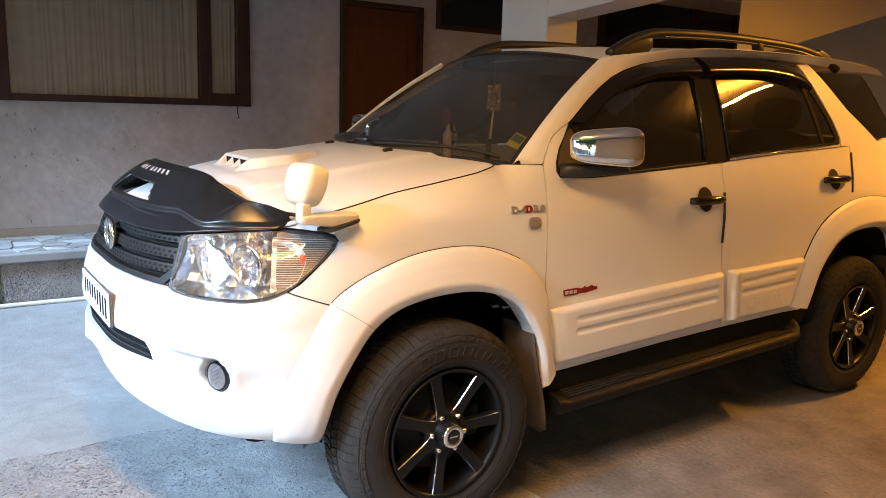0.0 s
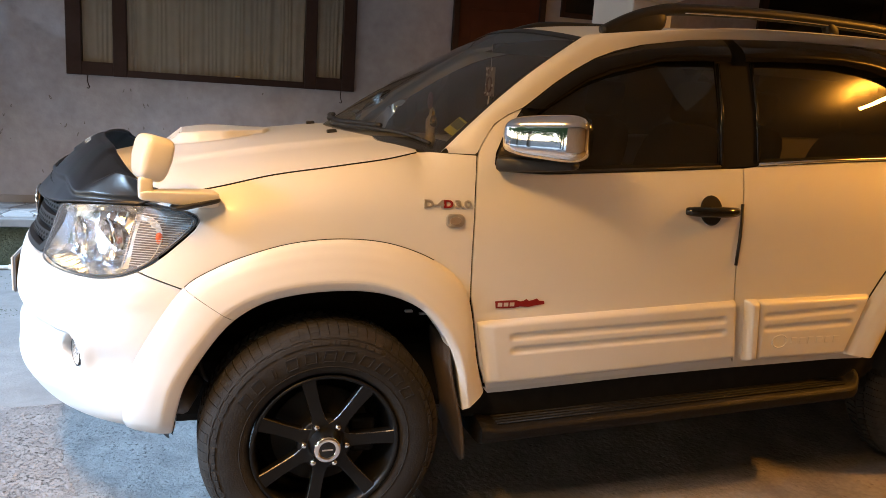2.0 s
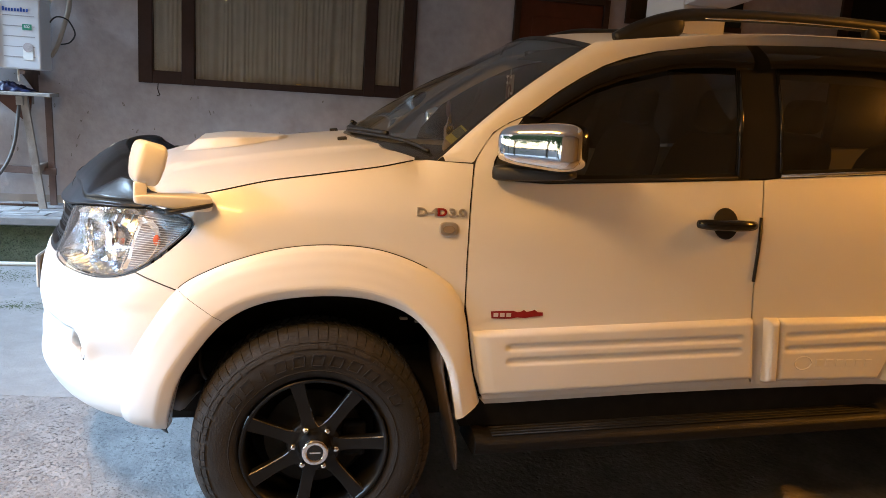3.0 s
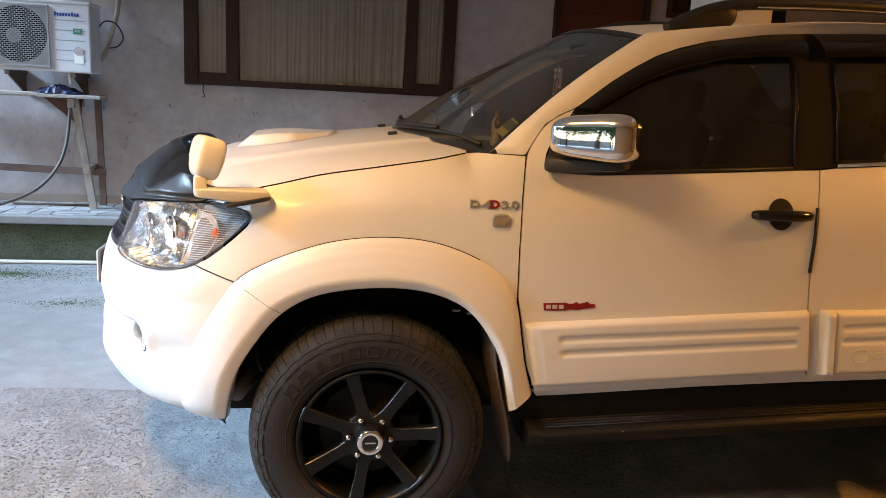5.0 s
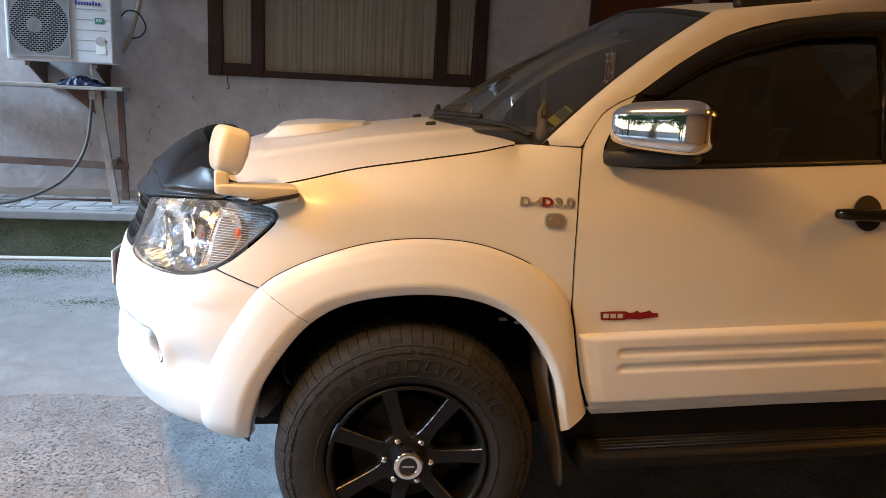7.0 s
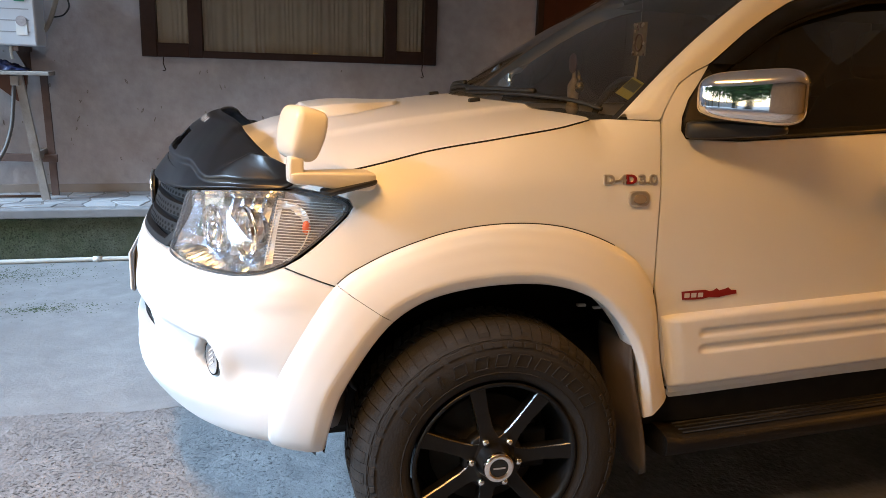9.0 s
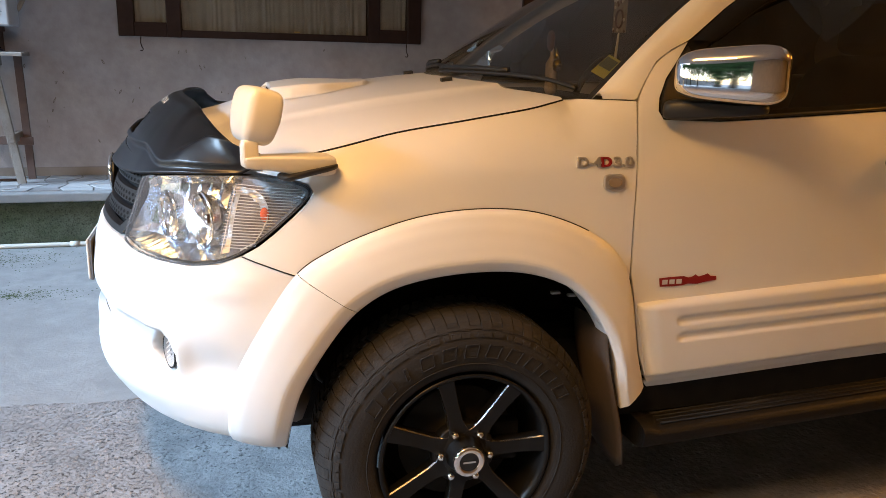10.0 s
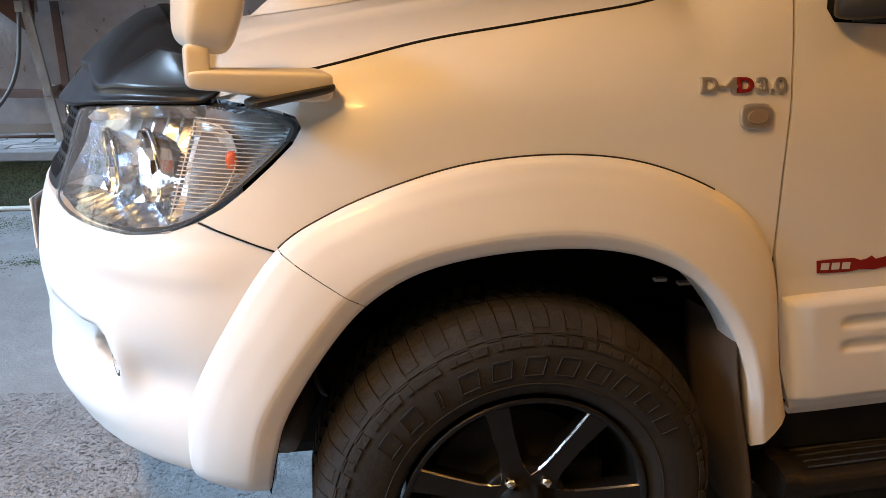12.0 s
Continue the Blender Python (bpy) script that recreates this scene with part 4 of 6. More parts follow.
# wheel arches, as they run on the flank
ARCH = spline([(-0.452, 0.43), (-0.436, 0.513), (-0.408, 0.612), (-0.34, 0.727), (-0.264, 0.806), (-0.16, 0.856), (0.0, 0.878), (0.161, 0.868), (0.292, 0.818), (0.376, 0.73), (0.430, 0.628), (0.455, 0.529), (0.47, 0.453)], 5)
RISE = spline([(-0.598, 0.440), (-0.588, 0.50), (-0.566, 0.62), (-0.505, 0.755), (-0.424, 0.883), (-0.334, 0.943), (-0.215, 0.992), (-0.094, 1.023), (0.046, 1.034), (0.189, 1.021), (0.319, 0.978), (0.415, 0.92), (0.472, 0.850)], 5)
RISE = RISE[:-1] + [(0.478, 0.825), (0.492, 0.765), (0.503, 0.70), (0.522, 0.60), (0.553, 0.508)]
RX, RZ = 2.76, 0.06
RARCH = [(x + RX, z + RZ) for x, z in ARCH]
RRISE = spline([(2.086, 0.575), (2.108, 0.64), (2.150, 0.74), (2.200, 0.83), (2.262, 0.925), (2.335, 0.99), (2.44, 1.046), (2.57, 1.085), (2.72, 1.102), (2.90, 1.095), (3.05, 1.06), (3.18, 0.98), (3.235, 0.90)], 5)
RRISE = RRISE[:-1] + [(3.245, 0.88), (3.26, 0.82), (3.27, 0.76), (3.285, 0.66), (3.31, 0.57)]
RLOW = spline([(2.215, 0.560), (2.245, 0.63), (2.290, 0.735), (2.352, 0.815), (2.44, 0.885), (2.56, 0.925), (2.72, 0.940), (2.90, 0.930), (3.05, 0.885), (3.13, 0.80), (3.19, 0.69), (3.215, 0.59), (3.23, 0.52)], 5)

# dark inner body, seen through the gaps
shell = side_uv([(-0.45, 0.45)] + [tuple(p) for p in ARCH] + [(0.5, 0.40), (2.25, 0.44)] + [tuple(p) for p in RARCH] + [(3.4, 0.55), (3.3, 1.37), (2.5, 1.35), (1.55, 1.28), (0.5, 1.28)]
                + [(x, GAP(x) - 0.015) for x in (0.3, 0.1, -0.1, -0.3)])
skin("inner_body", shell, flank, DARK, car, step=0.08, lift=-0.022, thick=0.0)
box("underbody", (-0.62, -0.66, 0.36), (3.4, 0.50, 0.62), DARK, car, bevel=0.04)
box("underbody", (0.46, -0.80, 0.42), (2.34, 0.62, 0.60), DARK, car, bevel=0.03)
for dx, dz in ((0, 0), (RX, RZ)):
    def liner(u, v, dx=dx, dz=dz):
        x, z = lerp_pt(ARCH, u)
        k = 1.0 + 0.07 * min(1, v * 4)
        return Vector((x * k + dx, -0.88 + 0.40 * v, 0.38 + (z - 0.38) * k + dz))
    grid_surf("wheel_arch_liner", liner, 40, 6, DARK, car)
    box("arch_wall", (-0.5 + dx, -0.50, 0.35), (0.5 + dx, -0.48, 1.0), DARK, car)

tube("suspension_arm", [(-0.36, -0.55, 0.52), (-0.40, -0.70, 0.50), (-0.43, -0.80, 0.49)], 0.030, ACDARK, car, n=10)
tube("brake_hose", spline([(-0.33, -0.50, 0.72), (-0.37, -0.66, 0.66), (-0.36, -0.72, 0.56), (-0.30, -0.66, 0.50)], 6), 0.010, BLACK, car, n=8)
for x, z in ((0.275, 0.775), (0.325, 0.765)):
    part("liner_clip", box_bm((x, -0.815, z), (x + 0.026, -0.80, z + 0.007), 0.002), ACGREY, car, "small pale plastic clip")
for k in range(5):
    x = -0.30 + 0.13 * k
    tube("liner_rib", [(x, -0.86, 0.90 - 0.9 * x * x), (x * 0.98, -0.52, 0.92 - 0.9 * x * x)], 0.012, DARK, car, n=8)

# front wing, doors, rear quarter
fender = side_uv([(0.4785, 0.815), (0.474, 0.99), (0.474, 1.10), (0.476, 1.17), (0.490, 1.299), (0.42, 1.3005), (0.345, 1.3005)] + [(x, GAP(x)) for x in (0.30, 0.26, 0.2, 0.15, 0.1, 0.05, 0.0, -0.05, -0.1, -0.15, -0.2, -0.25, -0.3, -0.36)])
fender += side_uv([(-0.40, 1.160)]) + [(0.99, 1.150), (0.93, 1.136), (0.88, 1.122), (0.885, 1.1135), (0.98, 1.111), (1.040, 1.1055), (1.073, 1.097), (1.083, 1.079), (1.066, 1.052), (1.031, 1.019), (0.985, 0.979), (0.947, 0.950), (0.909, 0.929)]
fender += side_uv([(-0.42, 0.884), (-0.334, 0.931), (-0.215, 0.975), (-0.094, 1.004), (0.046, 1.014), (0.189, 1.001), (0.319, 0.955), (0.405, 0.895), (0.45, 0.85)])
skin("front_fender", fender, flank, PAINT, car, step=0.04, edge=0.0015)
door_front = spline([(0.484, 0.84), (0.480, 0.99), (0.480, 1.10), (0.483, 1.17), (0.497, 1.292), (0.520, 1.345), (0.560, 1.398), (0.61, 1.432), (0.662, 1.456)], 3)
door_out = [tuple(p) for p in door_front] + [(0.625, 1.408), (0.585, 1.36), (0.560, 1.31), (0.553, 1.275), (0.565, 1.252), (0.742, 1.247), (1.136, 1.268), (1.45, 1.286), (1.542, 1.290),
            (1.526, 1.17), (1.519, 0.93), (1.531, 0.80), (1.553, 0.60), (1.565, 0.553), (1.0, 0.53), (0.566, 0.510), (0.53, 0.60), (0.510, 0.70), (0.500, 0.76)]
front_door = skin("front_door", side_uv(door_out), flank, PAINT, car, step=0.045, edge=0.0015, bend=0.025)
rear_edge = spline([(2.655, 1.362), (2.61, 1.22), (2.568, 1.09), (2.44, 1.05), (2.335, 0.994), (2.258, 0.925), (2.196, 0.83), (2.146, 0.74), (2.104, 0.64), (2.088, 0.566)], 4)
rdoor_out = [(1.573, 0.555), (1.559, 0.60), (1.537, 0.80), (1.525, 0.93), (1.532, 1.17), (1.549, 1.290), (1.62, 1.300), (2.0, 1.327), (2.52, 1.356)] + [tuple(p) for p in rear_edge] + [(1.9, 0.56)]
rear_door = skin("rear_door", side_uv(rdoor_out), flank, PAINT, car, step=0.05, edge=0.0015, bend=0.025)
quarter = [(2.661, 1.362), (2.616, 1.22), (2.573, 1.092), (2.60, 1.03), (2.72, 1.05), (2.86, 1.05), (3.0, 1.02), (3.1, 0.95), (3.2, 0.8), (3.25, 0.6), (3.4, 0.55), (3.42, 1.40), (3.30, 1.42), (2.98, 1.385)]
quarter += [(2.73, 1.555), (2.545, 1.735), (2.50, 1.785), (2.40, 1.775), (2.44, 1.70), (2.50, 1.60), (2.56, 1.48), (2.585, 1.40), (2.57, 1.365)]
skin("rear_quarter", side_uv(quarter), flank, PAINT, car, step=0.05, edge=0.0015)

# wheel-arch flares: the front one is split at the bumper seam
FL = [(0.0, 0.001), (0.06, 0.016), (0.25, 0.032), (0.5, 0.043), (0.74, 0.050), (0.80, 0.049), (1.0, 0.036), (1.01, 0.0), (1.02, -0.04)]


def flare(name, u0, u1, rear=False, label=""):
    def f(u, v):
        w = u0 + (u1 - u0) * u
        k = v * (len(FL) - 1)
        i = min(int(k), len(FL) - 2)
        t, lift = (FL[i][q] + (FL[i + 1][q] - FL[i][q]) * (k - i) for q in (0, 1))
        a, b = (lerp_pt(RRISE, w), lerp_pt(RLOW, w)) if rear else (lerp_pt(RISE, w), lerp_pt(ARCH, w))
        x, z = a + (b - a) * min(t, 1.0)
        return flank(SX(x), z, lift * (1.0 if rear else 0.7 + 0.3 * smoothstep(0, 0.2, w)))
    return grid_surf(name, f, 70, 32, PAINT, car, label)


flare("wheel_arch_flare", 0.3185, 1.0)
flare("bumper_corner_flare", 0.0, 0.3175)
flare("wheel_arch_flare", 0.0, 1.0, True)

for u0, line in ((0.3185, RISE), (0.0, RRISE)):
    tube("flare_seal", [flank(SX(lerp_pt(line, u)[0]), lerp_pt(line, u)[1], 0.001) for u in np.linspace(u0, 0.80, 60)], 0.0019, BLACK, car, n=6)

# door cladding with pressed ribs


def cladding(name, tl, tr, bl, br, ribs, depth, owner, nu, nv, chamfer=0.0):
    """A padded panel between its corners (x, z) on the flank, with rounded edges and capsule-shaped grooves."""
    def f(u, v):
        a = Vector(bl) + (Vector(br) - Vector(bl)) * u
        b = Vector(tl) + (Vector(tr) - Vector(tl)) * u
        x, z = a + (b - a) * v
        w, h = (Vector(br) - Vector(bl)).length, (Vector(tl) - Vector(bl)).length
        e = min(u * w, (1 - u) * w, v * h * 1.0, (1 - v) * h)
        lift = depth * (1 - (1 - min(1, e / 0.018)) ** 2.5) - 0.004 * (1 - min(1, e / 0.004))
        lift -= 0.013 * max(0, 1 - u * w / chamfer) if chamfer else 0
        for x0, x1, z0, z1 in ribs:
            t = min(1, max(0, (x - x0) / (x1 - x0)))
            d = math.hypot(min(0, x - x0) + max(0, x - x1), z - (z0 + (z1 - z0) * t))
            lift -= 0.0065 * (1 - smoothstep(0.005, 0.0165, d))
        return flank(SX(x), z, lift + 0.002)

    def warp(q, n, w):
        k = round(q * n)
        lead = [0, 0.004 / w, 0.010 / w, 0.018 / w]
        return lead[k] if k < 4 else 1 - lead[n - k] if k > n - 4 else lead[3] + (1 - 2 * lead[3]) * (k - 3) / (n - 6)
    w, h = abs(tr[0] - tl[0]), abs(tl[1] - bl[1])
    return grid_surf(name, lambda u, v: f(warp(u, nu, w), warp(v, nv, h)), nu, nv, PAINT, owner)


cladding("door_cladding", (0.505, 0.755), (1.531, 0.806), (0.556, 0.527), (1.562, 0.579), [(0.640, 1.478, 0.704, 0.738), (0.645, 1.480, 0.655, 0.690)], 0.026, front_door, 130, 52, 0.045)
cladding("door_cladding", (1.630, 0.806), (2.172, 0.819), (1.650, 0.568), (2.080, 0.572), [(1.675, 2.085, 0.746, 0.768), (1.680, 2.075, 0.697, 0.712)], 0.026, rear_door, 70, 48)
cladding("cladding_end", (1.578, 0.808), (1.634, 0.808), (1.606, 0.566), (1.656, 0.566), [], 0.036, rear_door, 16, 40)

# hood
HOOD_MID = smooth_knots([(-0.95, 1.06), (-0.86, 1.12), (-0.7, 1.195), (-0.4, 1.250), (-0.1, 1.293), (0.1, 1.318), (0.3, 1.335)])


def hood_top(x, y, off=0.0):
    r = min(1.1, abs(y - YC) / (HOOD_Y(x) + YC))
    z = HOOD_MID(x) - (HOOD_MID(x) - GAP(max(x, -0.6)) - 0.002) * r ** 2.15
    z += 0.012 * (1 - smoothstep(0.56, 0.62, r)) * smoothstep(-0.8, -0.5, x)
    return Vector((x, y, z + off))


def hood_panel(x, y, off=0.0):
    return hood_top(x, y, off - (0.010 + 0.03 * smoothstep(0.16, 0.26, abs(y - YC))) * (1 - smoothstep(-0.60, -0.50, x)))


left = [(x, 0.003 - HOOD_Y(x)) for x in (-0.50, -0.45, -0.40, -0.36, -0.28, -0.2, -0.1, 0.0, 0.06, 0.12, 0.16, 0.2, 0.235, 0.27)] + [(0.305, -0.735), (0.312, -0.700), (0.29, -0.64), (0.22, -0.45), (0.16, -0.25), (0.145, YC)]
hood_out = left + [(x, 2 * YC - y) for x, y in reversed(left[:-1])] + [(-0.60, 0.44), (-0.76, 0.26), (-0.86, 0.12), (-0.885, YC), (-0.86, -0.30), (-0.76, -0.44), (-0.60, -0.62)]
hood = skin("hood", hood_out, hood_panel, PAINT, car, step=0.035, edge=0.002)
tube("hood_seam", [flank(SX(x), GAP(x), -0.001) for x in np.linspace(-0.44, 0.30, 50)], 0.0026, DARK, car, n=6)
cowl_l = [(0.33, -0.71), (0.22, -0.45), (0.15, -0.21), (0.14, YC)]
cowl_r = [(0.22, YC), (0.24, -0.25), (0.32, -0.48), (0.46, -0.74)]
skin("cowl", cowl_l + [(x, 2 * YC - y) for x, y in reversed(cowl_l[:-1])] + [(x, 2 * YC - y) for x, y in reversed(cowl_r)] + cowl_r[1:],
     lambda x, y, off=0.0: Vector((x, y, 1.318 - 0.06 * (abs(y - YC) / 0.71) ** 2 + off)), BLACK, car, step=0.05, lift=-0.012)


SCY = YC - 0.035


def scoop_w(x):
    return 0.150 + 0.035 * smoothstep(-0.48, -0.36, x) - 0.09 * smoothstep(-0.30, -0.12, x) - 0.09 * smoothstep(-0.14, -0.09, x)


def scoop_h(x, y):
    """Height of the air scoop over the hood: a lipped roof behind the mouth, and two cheeks that run out ahead of it."""
    w, d = scoop_w(x), abs(y - SCY)
    side = 1 - smoothstep(w - 0.022, w, d)
    roof = 0.037 * (1 - 0.7 * smoothstep(-0.38, -0.10, x)) * (1 - smoothstep(-0.12, -0.09, x))
    cheek = 0.037 * max(0, min(1, (x + 0.485) / 0.055)) * smoothstep(w - 0.050, w - 0.034, d)
    t = smoothstep(-0.432, -0.428, x)
    return side * (roof * t + cheek * (1 - t))


def scoop(u, v):
    x = -0.485 + 0.050 * u / 0.25 if u < 0.25 else -0.435 + 0.010 * (u - 0.25) / 0.10 if u < 0.35 else -0.425 + 0.340 * (u - 0.35) / 0.65
    y = SCY + (2 * v - 1) * (scoop_w(x) + 0.004)
    return hood_top(x, y, scoop_h(x, y) + 0.0015)


sc = grid_surf("hood_scoop", scoop, 60, 80, PAINT, hood)
# Flat dark sheet across the scoop's front stands for the shade inside.
mouth = [hood_top(-0.4345, SCY + k * 0.118, 0.004 + h) for k in (-1, 1) for h in (0.0, 0.026)]
mesh_ob("scoop_mouth_shade", mouth, [(0, 2, 3, 1)], DARK, sc, "dark sheet for the shade in the mouth", smooth=False)
for k in (-0.040, 0.040):
    a, b = hood_top(-0.470, SCY + k, 0.003), hood_top(-0.436, SCY + k, 0.003)
    verts = [a + Vector((0, -0.003, 0)), a + Vector((0, 0.003, 0)), b + Vector((0, -0.012, 0)), b + Vector((0, 0.012, 0)), b + Vector((0, -0.006, 0.026)), b + Vector((0, 0.006, 0.026))]
    mesh_ob("scoop_vane", verts, [(0, 1, 3, 2), (0, 2, 4), (1, 5, 3), (0, 4, 5, 1), (2, 3, 5, 4)], PAINT, sc, smooth=False)
for y in (-0.31, 0.22):
    prism("washer_nozzle", [(-0.018, -0.010), (0.016, -0.013), (0.016, 0.013), (-0.018, 0.010)], Matrix.Translation(hood_top(0.10, y)) @ pose(0, 0, 0, 0, -8, 0), 0.012, BLACK, hood, bevel=0.004)

# windscreen, pillars, roof


def shield(u, v, off=0.0):
    """The windscreen: u from -1 to 1 across, v from 0 to 1 upwards."""
    b = Vector((0.115 + 0.265 * u * u, YC + u * 0.728, 1.325 - 0.028 * u * u))
    t = Vector((0.86 + 0.07 * u * u, YC + u * 0.590, 1.768 - 0.05 * u * u))
    p = b + (t - b) * v
    return p + Vector((-0.53, 0, 0.85)) * (0.02 * math.sin(math.pi * v) + off)


windscreen = grid_surf("windscreen", lambda i, j: shield((1 - i * 2) * 0.985, j * 0.985), 20, 10, SCREEN, car, "lightly tinted laminated glass")
windscreen.visible_shadow = False
for a in (-1, 1):
    grid_surf("windscreen_seal", lambda i, j, a=a: shield(a * (0.978 + 0.022 * i), j, 0.002), 2, 12, BLACK, windscreen)
grid_surf("windscreen_seal", lambda i, j: shield(i * 2 - 1, 0.96 + 0.04 * j, 0.002), 20, 2, BLACK, windscreen)
tube("pillar_edge", [shield(1.0, v / 20, 0.006) for v in range(21)], 0.013, PAINT, car, n=10)
ROOF_MID = smooth_knots([(0.8, 1.75), (1.0, 1.79), (1.3, 1.814), (1.8, 1.834), (2.3, 1.842), (2.7, 1.838), (3.2, 1.81)])
RAIL_BASE = smooth_knots([(0.8, 1.705), (1.0, 1.745), (1.3, 1.767), (1.8, 1.781), (2.6, 1.775), (3.2, 1.75)])


def roof_drop(x):
    return 0.052 - 0.028 * smoothstep(1.0, 1.7, x)


CANT = [(0.40, 1.303, 0.0), (0.49, 1.304, 0.06), (0.515, 1.345, 0.13), (0.558, 1.404, 0.22), (0.61, 1.437, 0.30), (0.668, 1.463, 0.40), (0.795, 1.553, 0.62), (0.88, 1.605, 0.76), (0.965, 1.650, 0.90),
        (1.05, 1.682, 1.0), (1.168, 1.713, 1.1), (1.38, 1.748, 1.3), (1.574, 1.766, 1.5), (1.9, 1.785, 1.9), (2.2, 1.790, 2.2), (2.5, 1.785, 2.5), (2.8, 1.775, 2.8), (2.95, 1.765, 2.95)]


def cant(u, v, side=-1):
    """A-pillar and roof side: from the edge of windscreen and roof down to the side windows."""
    x, z, k = lerp_pt(CANT, u)
    lo = flank(SX(x), z)
    if k <= 1:
        hi = shield(-1, k, 0.004)
    else:
        xr = x if k > 1.3 else 0.93 + (x - 1.05) / (1.38 - 1.05) * 0.45
        e = smoothstep(0.93, 1.25, xr)
        hi = Vector((xr, YC - 0.590 - 0.01 * e, ROOF_MID(xr) - roof_drop(xr) + 0.002 * e))
    p = hi + (lo - hi) * v + Vector((0, -0.55, 0.83)) * (0.020 * math.sin(math.pi * v))
    return p if side < 0 else Vector((p[0], 2 * YC - p[1], p[2]))


grid_surf("roof_side_and_pillar", cant, 90, 6, PAINT, car)
grid_surf("roof_side_and_pillar", lambda u, v: cant(u, v, 1), 90, 6, PAINT, car)
grid_surf("roof", lambda u, v: Vector((0.86 + 0.07 * (2 * v - 1) ** 2 + u * 2.09, YC + (2 * v - 1) * 0.595, ROOF_MID(0.86 + u * 2.09) - roof_drop(0.86 + u * 2.09) * (2 * v - 1) ** 2)), 40, 12, PAINT, car)
box("tailgate", (3.26, -0.66, 0.6), (3.36, 0.48, 1.40), PAINT, car, bevel=0.03)
grid_surf("rear_spoiler", lambda u, v: Vector((2.92 + 0.21 * v - 0.06 * (2 * u - 1) ** 4, YC - 0.66 + 1.32 * u, ROOF_MID(2.95) + 0.004 - 0.045 * v ** 3 - 0.04 * (2 * u - 1) ** 4)), 24, 8, PAINT, car)

# side glass: black surround, panes, weather visors
surround = side_uv([(0.630, 1.412), (0.575, 1.34), (0.556, 1.275), (0.57, 1.255), (0.742, 1.250), (1.136, 1.271), (1.45, 1.289), (1.62, 1.303), (2.0, 1.330), (2.52, 1.360), (2.565, 1.375), (2.575, 1.41),
                    (2.545, 1.50), (2.49, 1.60), (2.43, 1.70), (2.37, 1.765), (2.2, 1.785), (1.9, 1.784), (1.574, 1.765), (1.38, 1.747), (1.168, 1.712), (0.965, 1.649), (0.88, 1.604), (0.795, 1.552), (0.668, 1.462)])
panes = [[(0.66, 1.275), (0.742, 1.272), (1.136, 1.292), (1.440, 1.309), (1.470, 1.55), (1.478, 1.69), (1.38, 1.705), (1.168, 1.670), (0.965, 1.605), (0.84, 1.53), (0.70, 1.43)],
         [(1.622, 1.325), (2.0, 1.350), (2.40, 1.374), (2.375, 1.56), (2.33, 1.71), (2.2, 1.742), (1.9, 1.740), (1.66, 1.728), (1.644, 1.60)],
         [(2.425, 1.376), (2.515, 1.381), (2.54, 1.405), (2.50, 1.51), (2.44, 1.61), (2.385, 1.68), (2.40, 1.56)]]
skin("window_surround", surround, flank, TRIM, car, step=0.04, lift=-0.004, holes=[side_uv(p) for p in panes])
for p, owner in zip(panes, (front_door, rear_door, rear_door)):
    g = skin("window_pane", side_uv(p), flank, TINT, owner, step=0.05, lift=-0.007, thick=0.0, bend=0.06)
    g.visible_shadow = False
qg = skin("quarter_window", side_uv([(2.555, 1.745), (2.74, 1.565), (2.99, 1.395), (3.26, 1.43), (3.16, 1.60), (3.06, 1.755)]), flank, TINT, car, step=0.05, lift=-0.004)
qg.visible_shadow = False


def visor(top, bot, owner):
    def f(u, v):
        a, b = lerp_pt(top, u), lerp_pt(bot, u)
        x, z = a + (b - a) * v
        return flank(SX(x), z, 0.004 + 0.030 * math.sin(0.80 * math.pi * v))
    ob = grid_surf("rain_visor", f, 40, 12, SMOKE, owner, "smoked black acrylic")
    return ob


visor([(0.672, 1.462), (0.795, 1.551), (0.88, 1.603), (0.965, 1.648), (1.168, 1.711), (1.38, 1.746), (1.53, 1.760)], [(0.745, 1.462), (0.84, 1.520), (0.92, 1.565), (1.02, 1.603), (1.226, 1.657), (1.40, 1.672), (1.53, 1.676)], front_door)
visor([(1.575, 1.765), (1.75, 1.776), (1.9, 1.783), (2.1, 1.785), (2.25, 1.778), (2.36, 1.755), (2.42, 1.70)], [(1.60, 1.682), (1.75, 1.693), (1.9, 1.700), (2.06, 1.703), (2.2, 1.690), (2.31, 1.665), (2.37, 1.638)], rear_door)
tube("belt_moulding", [flank(SX(x), z, 0.003) for x, z in ((0.60, 1.258), (0.742, 1.256), (1.136, 1.277), (1.44, 1.295))], 0.006, BLACK, front_door, n=6)
tube("belt_moulding", [flank(SX(x), z, 0.004) for x, z in ((1.612, 1.309), (2.0, 1.337), (2.3, 1.354), (2.545, 1.366))], 0.0065, CHROME, rear_door, n=6, label="chrome strip")
tube("window_channel", [flank(SX(x), z, 0.0) for x, z in ((1.447, 1.300), (1.475, 1.50), (1.484, 1.665))], 0.008, GLOSSBLACK, front_door, n=6)
tube("window_channel", [flank(SX(x), z, 0.0) for x, z in ((1.614, 1.318), (1.634, 1.50), (1.640, 1.68))], 0.007, GLOSSBLACK, rear_door, n=6)
tube("door_edge_guard", [flank(SX(x), z, 0.003) for x, z in ((1.522, 1.166), (1.518, 1.05), (1.516, 0.94))], 0.006, BLACK, front_door, n=6)
tube("door_edge_guard", [flank(SX(x), z, 0.003) for x, z in ((2.652, 1.33), (2.612, 1.22), (2.58, 1.13))], 0.005, BLACK, rear_door, n=6)

